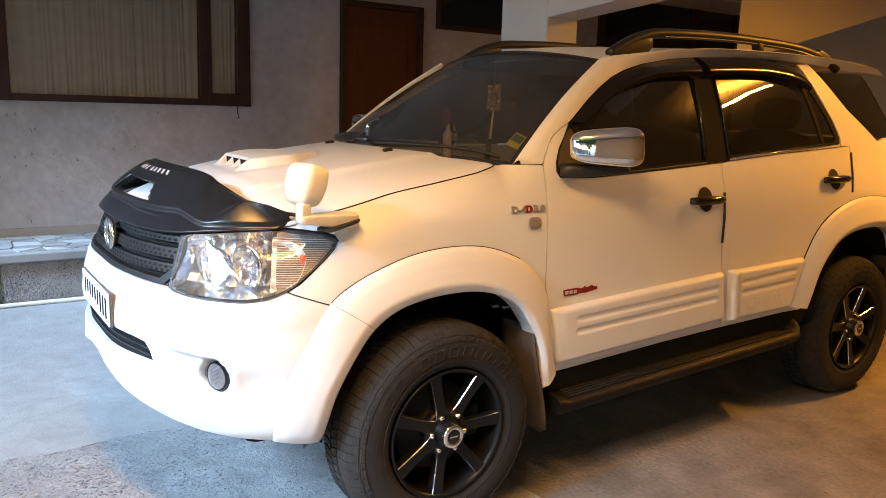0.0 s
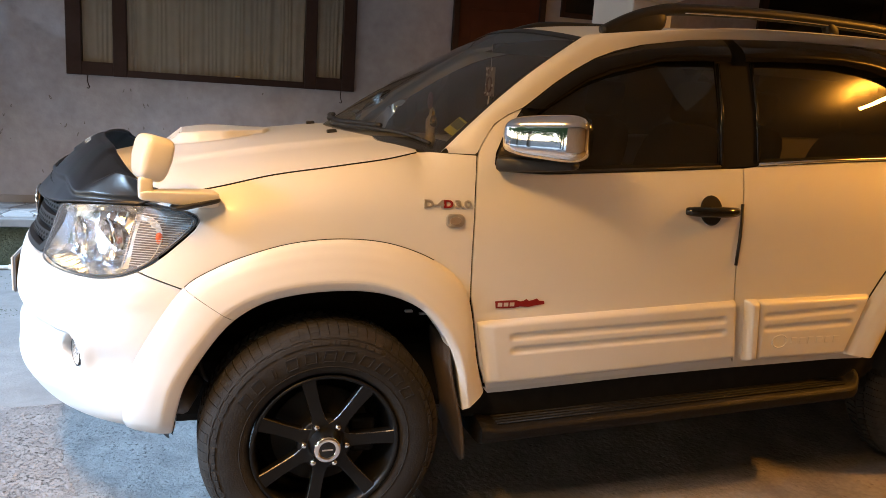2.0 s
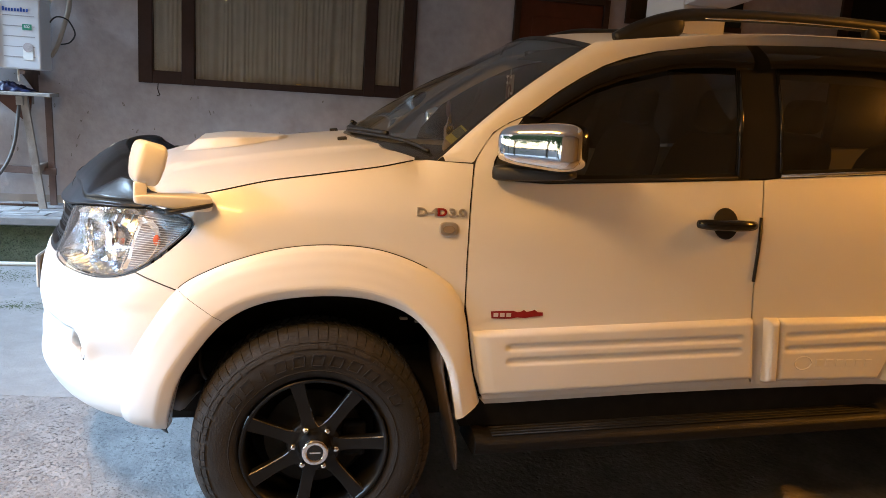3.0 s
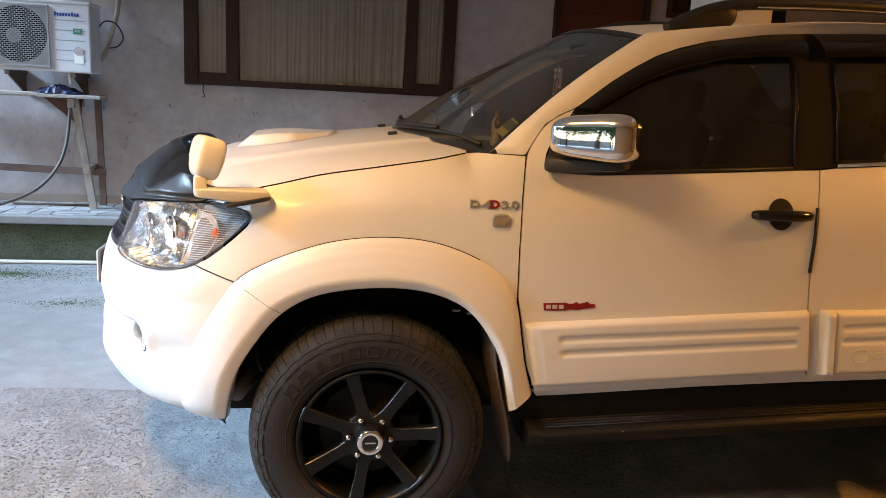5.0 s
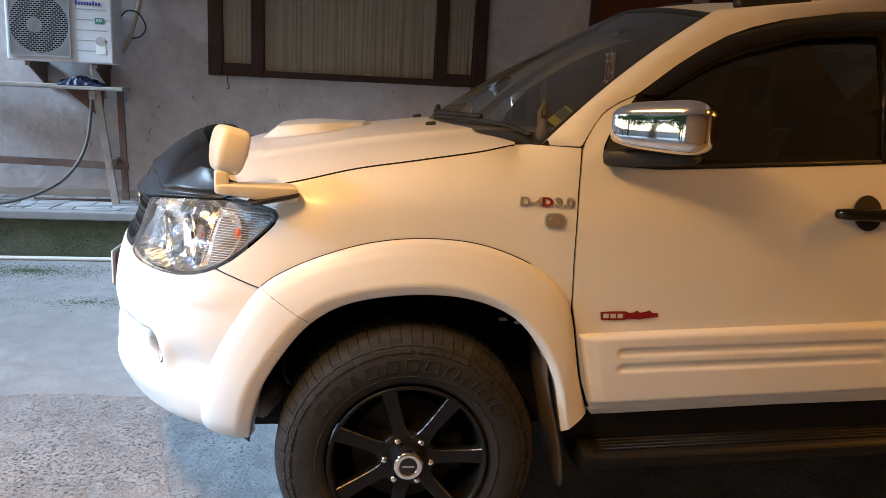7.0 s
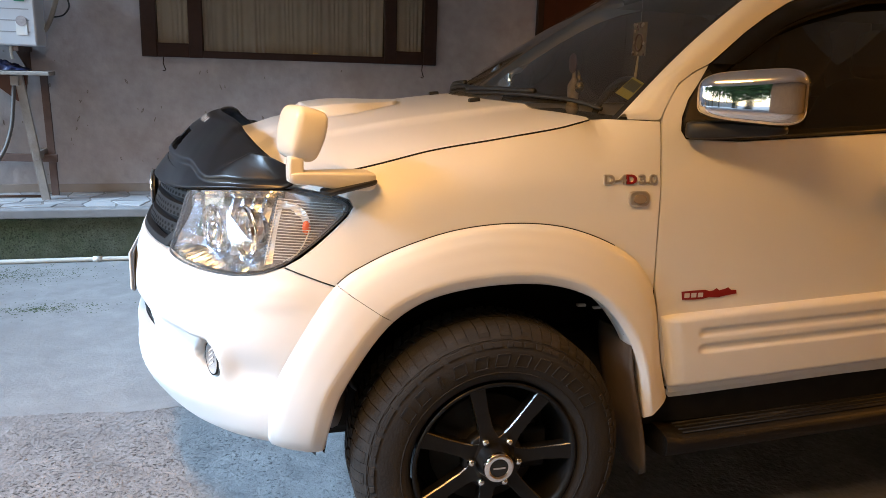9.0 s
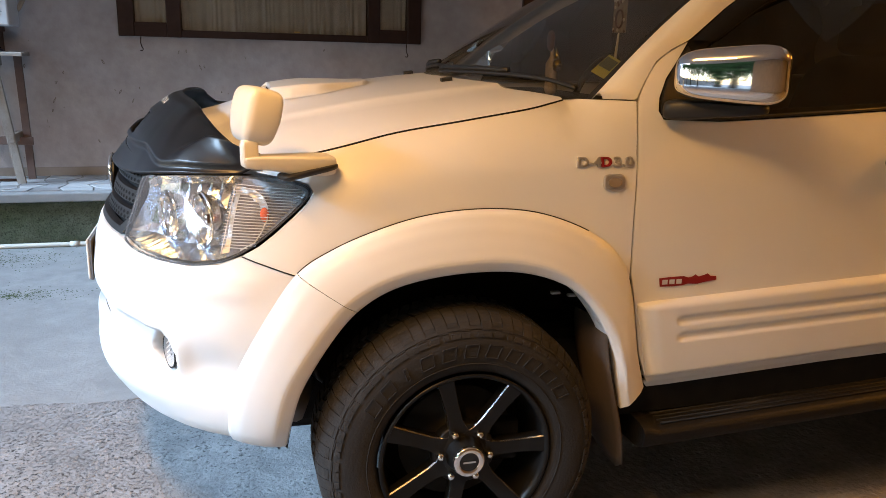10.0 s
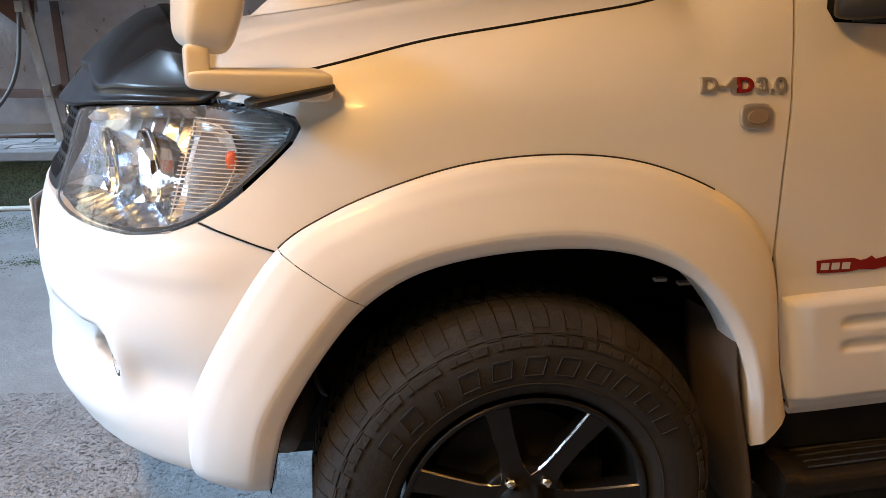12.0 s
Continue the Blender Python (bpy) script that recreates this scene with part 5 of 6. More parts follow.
# door handles: dark cups behind a bar
for x, z, owner in ((1.384, 1.141, front_door), (2.425, 1.200, rear_door)):
    m = on_flank(x, z, 0.0015)
    h = prism("handle_cup", disc_poly(0.055, 28, 0.86), m, 0.004, BLACK, owner, bevel=0.002)
    path = [m @ Vector(p) for p in ((-0.104, -0.004, 0.004), (-0.09, -0.006, 0.020), (-0.05, -0.008, 0.030), (0, -0.008, 0.033), (0.05, -0.008, 0.032), (0.09, -0.006, 0.022), (0.106, -0.004, 0.004))]
    tube("door_handle", spline(path, 4), lambda t: 0.014 + 0.006 * math.sin(math.pi * t), GLOSSBLACK, owner, n=12)

# badges and side repeater
m = on_flank(0.391, 1.145, 0.002)
lettering("model_badge", "D-4", 0.035, m @ pose(-0.055, 0, 0) @ Matrix.Scale(1.25, 4, (1, 0, 0)), BADGE, car, 0.003, "chrome letters")
lettering("model_badge", "D", 0.035, m @ pose(-0.0065, 0, 0) @ Matrix.Scale(1.25, 4, (1, 0, 0)), DARKRED, car, 0.003, "red letter")
lettering("model_badge", "3.0", 0.035, m @ pose(0.043, 0, 0) @ Matrix.Scale(1.35, 4, (1, 0, 0)), BADGE, car, 0.003, "chrome letters")
m = on_flank(0.408, 1.094, 0.001)
rep = prism("side_repeater", [(0.031 * math.copysign(abs(math.cos(a)) ** 0.6, math.cos(a)), 0.022 * math.copysign(abs(math.sin(a)) ** 0.6, math.sin(a))) for a in np.linspace(0, 2 * math.pi, 25)[:-1]], m, 0.008, BADGE, car, bevel=0.004, label="small side lamp with chrome rim")
prism("repeater_lens", disc_poly(0.013, 20, 1.5), m @ pose(0, -0.001, 0.0085), 0.003, SMOKELENS, rep, bevel=0.001)
m = on_flank(0.66, 0.813, 0.0015)
decal = prism("sport_decal", [(-0.092, 0.010), (-0.06, 0.012), (-0.015, 0.013), (0.0, 0.008), (0.012, 0.010), (0.022, 0.016), (0.032, 0.009), (0.05, 0.013), (0.06, 0.017), (0.070, 0.009), (0.088, 0.008), (0.090, -0.003), (0.05, -0.008), (0.03, -0.012), (0.0, -0.010), (-0.02, -0.014), (-0.05, -0.015), (-0.088, -0.014)], m, 0.0015, DARKRED, front_door, "red sport decal with dark outline")
for k in range(3):
    prism("decal_bar", [(-0.082 + 0.022 * k, -0.008), (-0.066 + 0.022 * k, -0.008), (-0.066 + 0.022 * k, 0.005), (-0.082 + 0.022 * k, 0.005)], m @ pose(0, 0, 0.0016), 0.0012, DECALGREY, decal)
m = on_flank(1.90, 0.645, 0.0275)
ring_path = [m @ Vector((-0.152 + 0.034 * math.cos(a), 0.025 * math.sin(a), 0.0005)) for a in np.linspace(0, 2 * math.pi, 25)]
tube("embossed_mark", ring_path, 0.0022, PAINT, rear_door, n=6, caps=False)
for k in range(6):
    prism("embossed_bar", [(-0.014, -0.013), (0.014, -0.013), (0.014, 0.013), (-0.014, 0.013)], m @ pose(-0.085 + 0.041 * k, 0, 0), 0.0020, PAINT, rear_door, bevel=0.001)

# bumper, with plate, intake and fog lamps
bl = [(0.0, 0.60), (0.2, 0.565), (0.35, 0.525), (0.5, 0.487), (0.62, 0.462), (0.75, 0.446), (0.90, 0.436), (0.93, 0.54), (0.964, 0.657), (1.017, 0.775), (1.070, 0.868), (0.975, 0.902), (0.903, 0.9255), (0.852, 0.906), (0.772, 0.8945), (0.65, 0.895), (0.56, 0.902), (0.50, 0.914), (0.44, 0.922), (0.30, 0.924), (0.15, 0.928), (0, 0.930)]
slot = [(0.0, 0.740), (0.2, 0.740), (0.35, 0.739), (0.415, 0.734), (0.438, 0.706), (0.452, 0.676), (0.43, 0.668), (0.28, 0.664), (0.2, 0.662), (0, 0.662)]
bumper = skin("front_bumper", bl + [(-s, z) for s, z in reversed(bl[1:-1])], bumper_skin, PAINT, car, step=0.011, edge=0.002, thick=0.02, holes=[slot + [(-s, z) for s, z in reversed(slot[1:-1])]])
skin("bumper_intake", [(s, z) for s, z in ((-0.47, 0.650), (0.47, 0.650), (0.47, 0.75), (-0.47, 0.75))], bumper_skin, DARK, bumper, step=0.05, lift=-0.02, thick=0.0)
for z in (0.685, 0.705):
    tube("intake_bar", [bumper_skin(s, z, -0.012) for s in np.linspace(-0.42, 0.42, 29)], 0.004, BLACK, bumper, n=6)
plate_y, plate_x = -0.09, flank(0.0, 0.8)[0] + 0.006
plate = part("number_plate", box_bm((plate_x - 0.006, plate_y - 0.235, 0.742), (plate_x, plate_y + 0.235, 0.858), 0.003), PLATE, bumper, "white registration plate with dark characters")
for k in range(9):
    part("plate_character", box_bm((plate_x - 0.0075, plate_y - 0.205 + 0.046 * k, 0.765), (plate_x - 0.006, plate_y - 0.185 + 0.046 * k, 0.835)), DARK, plate)
part("plate_frame", box_bm((plate_x + 0.001, plate_y - 0.238, 0.739), (plate_x + 0.008, plate_y + 0.238, 0.861), 0.002), FOGRIM, plate)
for sg in (1, -1):
    p = Vector((-0.7345, YC - 0.676 * sg, 0.649))
    ax = Vector((-0.93, -0.36 * sg, 0)).normalized()
    up = Vector((0, 0, 1))
    fm = Matrix.Translation(p) @ Matrix((up.cross(ax), up, ax)).transposed().to_4x4()
    fog = prism("fog_lamp", disc_poly(0.047, 32), fm @ pose(0, 0, -0.03), 0.026, BLACK, bumper, "round fog lamp with fluted lens", bevel=0.006)
    prism("fog_reflector", disc_poly(0.0415, 32), fm @ pose(0, 0, -0.0035), 0.003, FOGGLASS, fog)
    for k in range(4):
        prism("fog_flute", [(-0.020, -0.0022), (0.016, -0.0022), (0.020, 0.0022), (-0.016, 0.0022)], fm @ pose(0.004, -0.012 + 0.013 * k, -0.0005, 0, 0, 32), 0.0022, CHROME, fog)
    tube("fog_rim", [fm @ Vector((0.0445 * math.cos(a), 0.0445 * math.sin(a), -0.002)) for a in np.linspace(0, 2 * math.pi, 41)], 0.0020, DARK, fog, n=6, caps=False)

tube("bumper_seam", [flank(s, z, 0.0006) for s, z in ((0.908, 0.9275), (0.94, 0.9165), (0.975, 0.9045), (1.01, 0.892), (1.06, 0.874))], 0.0014, DARK, bumper, n=6)

clip = [flank(SX(-0.487) + a, 0.432 - 0.062 * b, -0.012 + 0.02 * c) for a, b, c in ((-0.011, 0, 0), (0.011, 0, 0), (0.011, 0, 1), (-0.011, 0, 1), (0.002, 1, 0.3), (0.006, 1, 0.3), (0.006, 1, 0.6), (0.002, 1, 0.6))]
mesh_ob("bumper_clip", clip, [(3, 2, 1, 0), (4, 5, 6, 7), (0, 1, 5, 4), (1, 2, 6, 5), (2, 3, 7, 6), (3, 0, 4, 7)], BLACK, bumper, "dark plastic clip hanging under the bumper", smooth=False)

# grille with emblem
gr = [(0.0, 0.933), (0.2, 0.931), (0.36, 0.928), (0.47, 0.925), (0.512, 0.96), (0.520, 1.03), (0.522, 1.10), (0.35, 1.125), (0.15, 1.135), (0, 1.14)]
grille = skin("grille", gr + [(-s, z) for s, z in reversed(gr[1:-1])], flank, DARK, car, step=0.05, lift=-0.034, thick=0.0)
skin("grille_frame", gr + [(-s, z) for s, z in reversed(gr[1:-1])], flank, BLACK, grille, step=0.04, lift=-0.004, thick=0.02,
     holes=[[(s * 0.955, 1.03 + (z - 1.03) * 0.84) for s, z in gr + [(-s, z) for s, z in reversed(gr[1:-1])]]])
for z0, z1 in ((0.957, 0.984), (1.000, 1.033), (1.050, 1.085)):
    bar = skin("grille_bar", [(s, z0 + 0.006 * abs(s)) for s in np.linspace(-0.49, 0.49, 21)] + [(s, z1 + 0.006 * abs(s)) for s in np.linspace(0.49, -0.49, 21)], flank, BLACK, grille, step=0.05, lift=-0.012, thick=0.02)
    verts, faces = [], []
    for k in range(34):
        for r in range(2):
            s, z = -0.47 + k * 0.0285 + 0.014 * (r % 2), z0 + (z1 - z0) * (0.30 + 0.42 * r)
            i = len(verts)
            verts += [flank(s + 0.009 * math.cos(a), z + 0.0048 * math.sin(a), -0.0105) for a in np.linspace(0, 2 * math.pi, 7)[:-1]]
            faces.append(tuple(range(i, i + 6)))
    mesh_ob("bar_perforation", verts, faces, DARK, bar)
em = Matrix.Translation(flank(0.0, 1.022, -0.004)) @ Matrix((Vector((0, -1, 0)), Vector((0, 0, 1)), Vector((-1, 0, 0)))).transposed().to_4x4()
emblem = prism("emblem", disc_poly(0.056, 32, 1.25), em, 0.008, BLACK, grille, "oval chrome badge", bevel=0.003)


def ring(name, rx, rz, w, m, material, parent):
    return tube(name, [m @ Vector((rx * math.cos(a), rz * math.sin(a), 0.010)) for a in np.linspace(0, 2 * math.pi, 33)], w, material, parent, n=8, caps=False)


ring("emblem_ring", 0.068, 0.053, 0.006, em, CHROME, emblem)
ring("emblem_ring", 0.030, 0.046, 0.005, em, CHROME, emblem)
ring("emblem_ring", 0.056, 0.022, 0.005, em @ pose(0, 0.022, 0), CHROME, emblem)

# headlamps
LAMP = spline([(0.515, 1.078), (0.60, 1.092), (0.72, 1.102), (0.86, 1.105), (0.98, 1.103), (1.035, 1.098), (1.064, 1.091), (1.073, 1.078), (1.058, 1.055), (1.024, 1.024), (0.978, 0.985), (0.940, 0.957), (0.900, 0.932), (0.85, 0.911), (0.78, 0.899), (0.68, 0.898), (0.58, 0.904), (0.515, 0.916), (0.503, 0.935), (0.507, 1.0)], 4, True)
LC = (0.78, 1.0)
BROW = [(0.503, 1.078), (0.60, 1.092), (0.72, 1.102), (0.86, 1.105), (0.98, 1.103), (1.035, 1.098), (1.073, 1.084)]
CHIN = [(0.503, 0.920), (0.58, 0.904), (0.68, 0.898), (0.78, 0.899), (0.85, 0.911), (0.90, 0.932), (0.94, 0.957), (0.978, 0.985), (1.024, 1.024), (1.058, 1.055), (1.073, 1.078)]


def cup(s, z):
    """How far the lamp's bowl has sunk, from 0 at its edge to 1."""
    return smoothstep(0.0, 0.032, min(z - lerp_knots(CHIN, abs(s)), lerp_knots(BROW, abs(s)) - z))


for sg in (1, -1):
    outline = [(p[0] * sg, p[1]) for p in LAMP]
    lamp = skin("headlight", [(LC[0] * sg + (s - LC[0] * sg) * 1.012, LC[1] + (z - LC[1]) * 1.02) for s, z in outline], flank, BLACK, car, step=0.014, lift=0.0, thick=0.004, label="clear wraparound headlamp with two round reflectors",
                holes=[[(LC[0] * sg + (s - LC[0] * sg) * 0.990, LC[1] + (z - LC[1]) * 0.98) for s, z in outline]], edge=0.002)
    inner = [(LC[0] * sg + (s - LC[0] * sg) * 0.995, LC[1] + (z - LC[1]) * 0.985) for s, z in outline]
    lens = skin("lamp_lens", inner, lambda s, z, off=0.0: flank(s, z, off + 0.006 * (1 - ((abs(s) - 0.78) / 0.32) ** 2)), LENS, lamp, step=0.03, lift=0.001, thick=0.0)
    lens.visible_shadow = False
    verts, faces, cols, rows = [], [], 17, 9
    for i in range(cols):
        s = 0.512 + (0.868 - 0.512) * i / (cols - 1)
        lo, hi = lerp_knots(CHIN, s) + 0.005, lerp_knots(BROW, s) - 0.005
        for j in range(rows):
            z = lo + (hi - lo) * j / (rows - 1)
            dip = 0.060 * cup(s, z) * smoothstep(0.505, 0.56, s) + (0.010 if i % 2 else 0.0) * smoothstep(0.0, 0.2, j / (rows - 1))
            verts.append(flank(s * sg, z, -0.008 - dip))
    for i in range(cols - 1):
        faces += [(i * rows + j, i * rows + j + 1, (i + 1) * rows + j + 1, (i + 1) * rows + j)[::sg] for j in range(rows - 1)]
    mesh_ob("lamp_bowl", verts, faces, FACET, lamp, "stepped chrome reflector", smooth=False)
    skin("lamp_panel", [(q * sg, z) for q, z in ((0.865, 0.922), (0.90, 0.936), (0.94, 0.961), (0.978, 0.989), (1.022, 1.027), (1.055, 1.058), (1.064, 1.078), (1.03, 1.092), (0.865, 1.099))], lambda s, z, off=0.0: flank(s, z, off - 0.022 * cup(s, z) - 0.0055), LAMPBROWN, lamp, step=0.03, thick=0.0, label="dark smoked inner panel")
    dee = [(0.850, 0.928), (0.90, 0.940), (0.935, 0.958), (0.952, 0.982), (0.966, 1.012), (0.966, 1.040), (0.952, 1.062), (0.92, 1.074), (0.850, 1.080)]
    skin("indicator_bowl", [(q * sg, z) for q, z in dee], lambda s, z, off=0.0: flank(s, z, off - 0.010 - 0.022 * (1 - smoothstep(0.6, 1.0, math.hypot((abs(s) - 0.88) / 0.105, (z - 1.005) / 0.08)))), AMBERBOWL, lamp, step=0.02, thick=0.004, label="pale ribbed indicator reflector")
    for s0, z0, r in ((0.630, 0.995, 0.058), (0.760, 0.998, 0.064)):
        p = flank(s0 * sg, z0, -0.036)
        ax = Vector((-0.93, -0.36 * sg, 0.05)).normalized()
        rm = Matrix.Translation(p) @ Matrix((Vector((0, 0, 1)).cross(ax).normalized(), Vector((0, 0, 1)), ax)).transposed().to_4x4()
        tube("reflector_ring", [rm @ Vector((r * math.cos(a), r * math.sin(a), 0)) for a in np.linspace(0, 2 * math.pi, 37)], 0.0045, CHROME, lamp, n=8, caps=False)
        verts, faces, n = [], [], 18
        for q, d in ((1.0, 0.012), (1.0, -0.004), (0.90, -0.026), (0.70, -0.044), (0.42, -0.055), (0.16, -0.058)):
            verts += [rm @ Vector((r * q * math.cos(2 * math.pi * i / n), r * q * math.sin(2 * math.pi * i / n), d)) for i in range(n)]
        for j in range(5):
            faces += [(j * n + i, j * n + (i + 1) % n, (j + 1) * n + (i + 1) % n, (j + 1) * n + i) for i in range(n)]
        mesh_ob("reflector_bowl", verts, faces, FACET, lamp, "faceted round reflector", smooth=False)
        blob("bulb_shield", rm @ Vector((0, 0, -0.028)), [rm.to_3x3() @ Vector(v) for v in ((0.016, 0, 0), (0, 0.016, 0), (0, 0, 0.026))], CHROME, lamp, e=0.8, n=16)
    for k in range(22):
        z = 0.945 + 0.0066 * k
        s1 = min(1.055, 0.905 + (z - 0.93) * 1.10)
        tube("lens_flute", [flank(s * sg, z, -0.006) for s in np.linspace(0.85, max(s1, 0.86), 8)], 0.0011, FLUTE, lamp, n=5)
    tube("indicator_rim", [flank(q * sg, z, -0.008) for q, z in dee[1:] + dee[:1]], 0.0018, FLUTE, lamp, n=5)
    blob("indicator_bulb", flank(0.958 * sg, 1.022, -0.014), ((0.011, 0, 0), (0, 0.011, 0), (0, 0, 0.018)), AMBER, lamp, e=0.9, n=16, label="amber bulb")

# black hood guard with a raised lip and an air slot
GB = [(0.0, 1.084), (0.15, 1.084), (0.297, 1.083), (0.42, 1.085), (0.513, 1.090), (0.60, 1.100), (0.69, 1.107), (0.78, 1.109), (0.86, 1.111), (0.895, 1.119), (0.925, 1.135)]


def guard(u, v, off=0.0):
    a = abs(u)
    s, z = lerp_pt(GB, a)
    lo = flank(s, z, 0.015)
    y = YC - a * 0.745
    x = -0.695 + 0.225 * a * a
    hi = hood_top(x, y, 0.012 + 0.060 * (1 - smoothstep(0.40, 0.95, a)))
    d = Vector((-0.62, -0.25 * a, 0.74))
    bulge = 0.016 * math.sin(math.pi * min(1, v * 1.05)) + 0.006 * smoothstep(0.75, 0.95, a)
    ridge = 0.64 - 0.45 * max(0, a - 0.78)
    hump = smoothstep(0.0, 0.08, a - 0.47 - 0.36 * v) * (1 - smoothstep(0.86, 1.0, a)) * (1 - smoothstep(ridge - 0.04, ridge + 0.10, v))
    bulge += 0.036 * hump * max(0, min(1, (v - 0.04) / 0.50))
    crease = 0.27 - 0.19 * smoothstep(0.36, 0.52, a)
    bulge += 0.011 * smoothstep(crease - 0.015, crease + 0.015, v) * (1 - smoothstep(0.85, 1.0, v))
    p = lo + (hi - lo) * v + d * (bulge + off)
    return p if u <= 0 else Vector((p[0], 2 * YC - p[1], p[2]))


NU, NV = 220, 60
verts = [guard(2 * i / NU - 1, j / NV) for j in range(NV + 1) for i in range(NU + 1)] + [guard(2 * i / NU - 1, j / NV, -0.006) for j in range(NV + 1) for i in range(NU + 1)]
K = (NU + 1) * (NV + 1)


def in_slot(i, j):
    u, v = 2 * (i + 0.5) / NU - 1, (j + 0.5) / NV
    return abs(u + 0.025) < 0.14 + 0.10 * (0.58 - v) and 0.34 < v < 0.60


quads = {(i, j) for i in range(NU) for j in range(NV) if not in_slot(i, j)}
faces = []
for i, j in quads:
    a, b, c, d = j * (NU + 1) + i, j * (NU + 1) + i + 1, (j + 1) * (NU + 1) + i + 1, (j + 1) * (NU + 1) + i
    faces += [(a, b, c, d), (d + K, c + K, b + K, a + K)]
    for (p, q), nb in (((a, b), (i, j - 1)), ((b, c), (i + 1, j)), ((c, d), (i, j + 1)), ((d, a), (i - 1, j))):
        if nb not in quads:
            faces.append((q, p, p + K, q + K))
hg = mesh_ob("hood_guard", verts, faces, GUARD, car, "matt black moulded bug deflector")
for k in range(8):
    u = -0.20 + 0.045 * k
    c, dx, dv = guard(u, 0.80, 0.002), guard(u + 0.011, 0.80, 0.002) - guard(u - 0.011, 0.80, 0.002), guard(u, 0.85, 0.002) - guard(u, 0.75, 0.002)
    mesh_ob("guard_mark", [c - dx * 0.55 - dv * 0.4, c + dx * 0.35 - dv * 0.4, c + dx * 0.85 + dv * 0.4, c - dx * 0.05 + dv * 0.4], [(0, 1, 2, 3)], DECALGREY, hg, "pale lettering bar")

# fender mirror on the hood's corner
fm_arm = blob("fender_mirror_arm", (-0.432, -0.872, 1.157), ((0.106, 0.030, -0.006), (-0.010, 0.032, 0.003), (0.0, -0.004, 0.021)), CREAM, car, e=0.30, n=36, label="cream arm of the small parking mirror",
              shape=lambda a, b, c: (a, b * (0.78 + 0.22 * a), c * (0.85 + 0.15 * a) if c > 0 else c * (0.70 + 0.65 * smoothstep(-0.7, 0.4, a))))
blob("mirror_foot", (-0.388, -0.862, 1.1345), ((0.066, 0.019, 0.012), (-0.010, 0.037, 0.000), (0, -0.004, 0.0075)), BLACK, fm_arm, e=0.40, label="black rubber gasket")
blob("mirror_neck", (-0.521, -0.894, 1.183), ((0.018, 0.006, 0), (-0.004, 0.018, 0), (0, 0, 0.030)), CREAM, fm_arm, e=0.35)


def head_shape(a, b, c):
    w = 1.0 + 0.16 * c if c < 0 else 1.0
    return (a * w * (0.85 if a > 0 else 1.0), b * (w - 0.08 * abs(c) ** 3), c)


blob("mirror_head", (-0.501, -0.872, 1.263), ((0.043, 0.013, -0.012), (-0.022, 0.050, 0), (0.014, 0, 0.062)), CREAM, fm_arm, e=0.42, n=36, label="cream plastic housing", shape=head_shape)

# chrome door mirror
dm = blob("door_mirror", (0.673, -0.945, 1.378), ((0.106, -0.088, 0.004), (0.052, 0.060, 0), (0.0, 0.004, 0.079)), CHROME, front_door, e=0.50, n=72, label="chrome-capped door mirror",
          shape=lambda a, b, c: (a, b if b < 0.35 else 0.35, c * (0.86 + 0.16 * (a + 1) / 2) - 0.05 * (1 - a) + (0.10 * (1 - a) * abs(c) if c < 0 else 0)))
blob("mirror_base", (0.668, -0.895, 1.2865), ((0.112, -0.070, 0.006), (0.030, 0.045, 0), (0, 0, 0.017)), BLACK, dm, e=0.40, n=28, label="black plastic base", shape=lambda a, b, c: (a, b, c * (1.25 - 0.45 * a)))
mg = [Vector((0.673, -0.945, 1.378)) + Vector((0.052, 0.060, 0)) * 0.37 + Vector((0.106, -0.088, 0.004)) * 0.70 * x + Vector((0, 0.004, 0.074)) * 0.60 * y for x, y in ((-1, -1), (1, -1), (1, 1), (-1, 1))]
mesh_ob("mirror_glass", mg, [(0, 1, 2, 3)], CHROME, dm)
skin("mirror_sail", side_uv([(0.560, 1.268), (0.70, 1.262), (0.72, 1.32), (0.66, 1.445), (0.632, 1.415), (0.585, 1.352), (0.563, 1.30)]), flank, BLACK, front_door, step=0.04, lift=0.006, thick=0.014)

# wipers
for p in ([(-0.10, 0.03), (-0.35, 0.045), (-0.60, 0.060), (-0.80, 0.060), (-0.93, 0.035)], [(0.62, 0.02), (0.35, 0.05), (0.05, 0.065), (-0.15, 0.060)]):
    w = tube("wiper", spline([shield(u, v, 0.010) for u, v in p], 4), 0.007, BLACK, car, n=6)
    tube("wiper_arm", spline([shield(u, v + 0.012, 0.018) for u, v in (p[0], p[1], p[2])], 4), 0.009, BLACK, w, n=6)

# roof rails
for sg in (-1, 1):
    y = YC + sg * 0.545
    z0 = RAIL_BASE
    path = [(1.03, y, z0(1.03)), (1.12, y, z0(1.12) + 0.040), (1.22, y, z0(1.22) + 0.070), (1.36, y, z0(1.36) + 0.088), (1.8, y, z0(1.8) + 0.092), (2.3, y, z0(2.3) + 0.085), (2.55, y, z0(2.55) + 0.062), (2.70, y, z0(2.7) + 0.03), (2.78, y, z0(2.78))]
    rail = tube("roof_rail", spline(path, 6), 0.023, BLACK, car, n=12, label="black roof rail with chrome inlay")
    tube("rail_inlay", [Vector(p) + Vector((0, sg * 0.014, -0.012)) for p in spline(path[3:7], 6)], 0.005, CHROME, rail, n=6)
    for x, l, h in ((1.16, 0.13, 0.020), (2.06, 0.035, 0.060), (2.64, 0.07, 0.052)):
        blob("rail_foot", (x, y, z0(x) + h), ((l, 0, 0.035 if x < 2 else -0.02), (0, 0.022, 0), (0, 0, 0.046 if x < 2 else 0.028)), BLACK, rail, e=0.6, n=20)

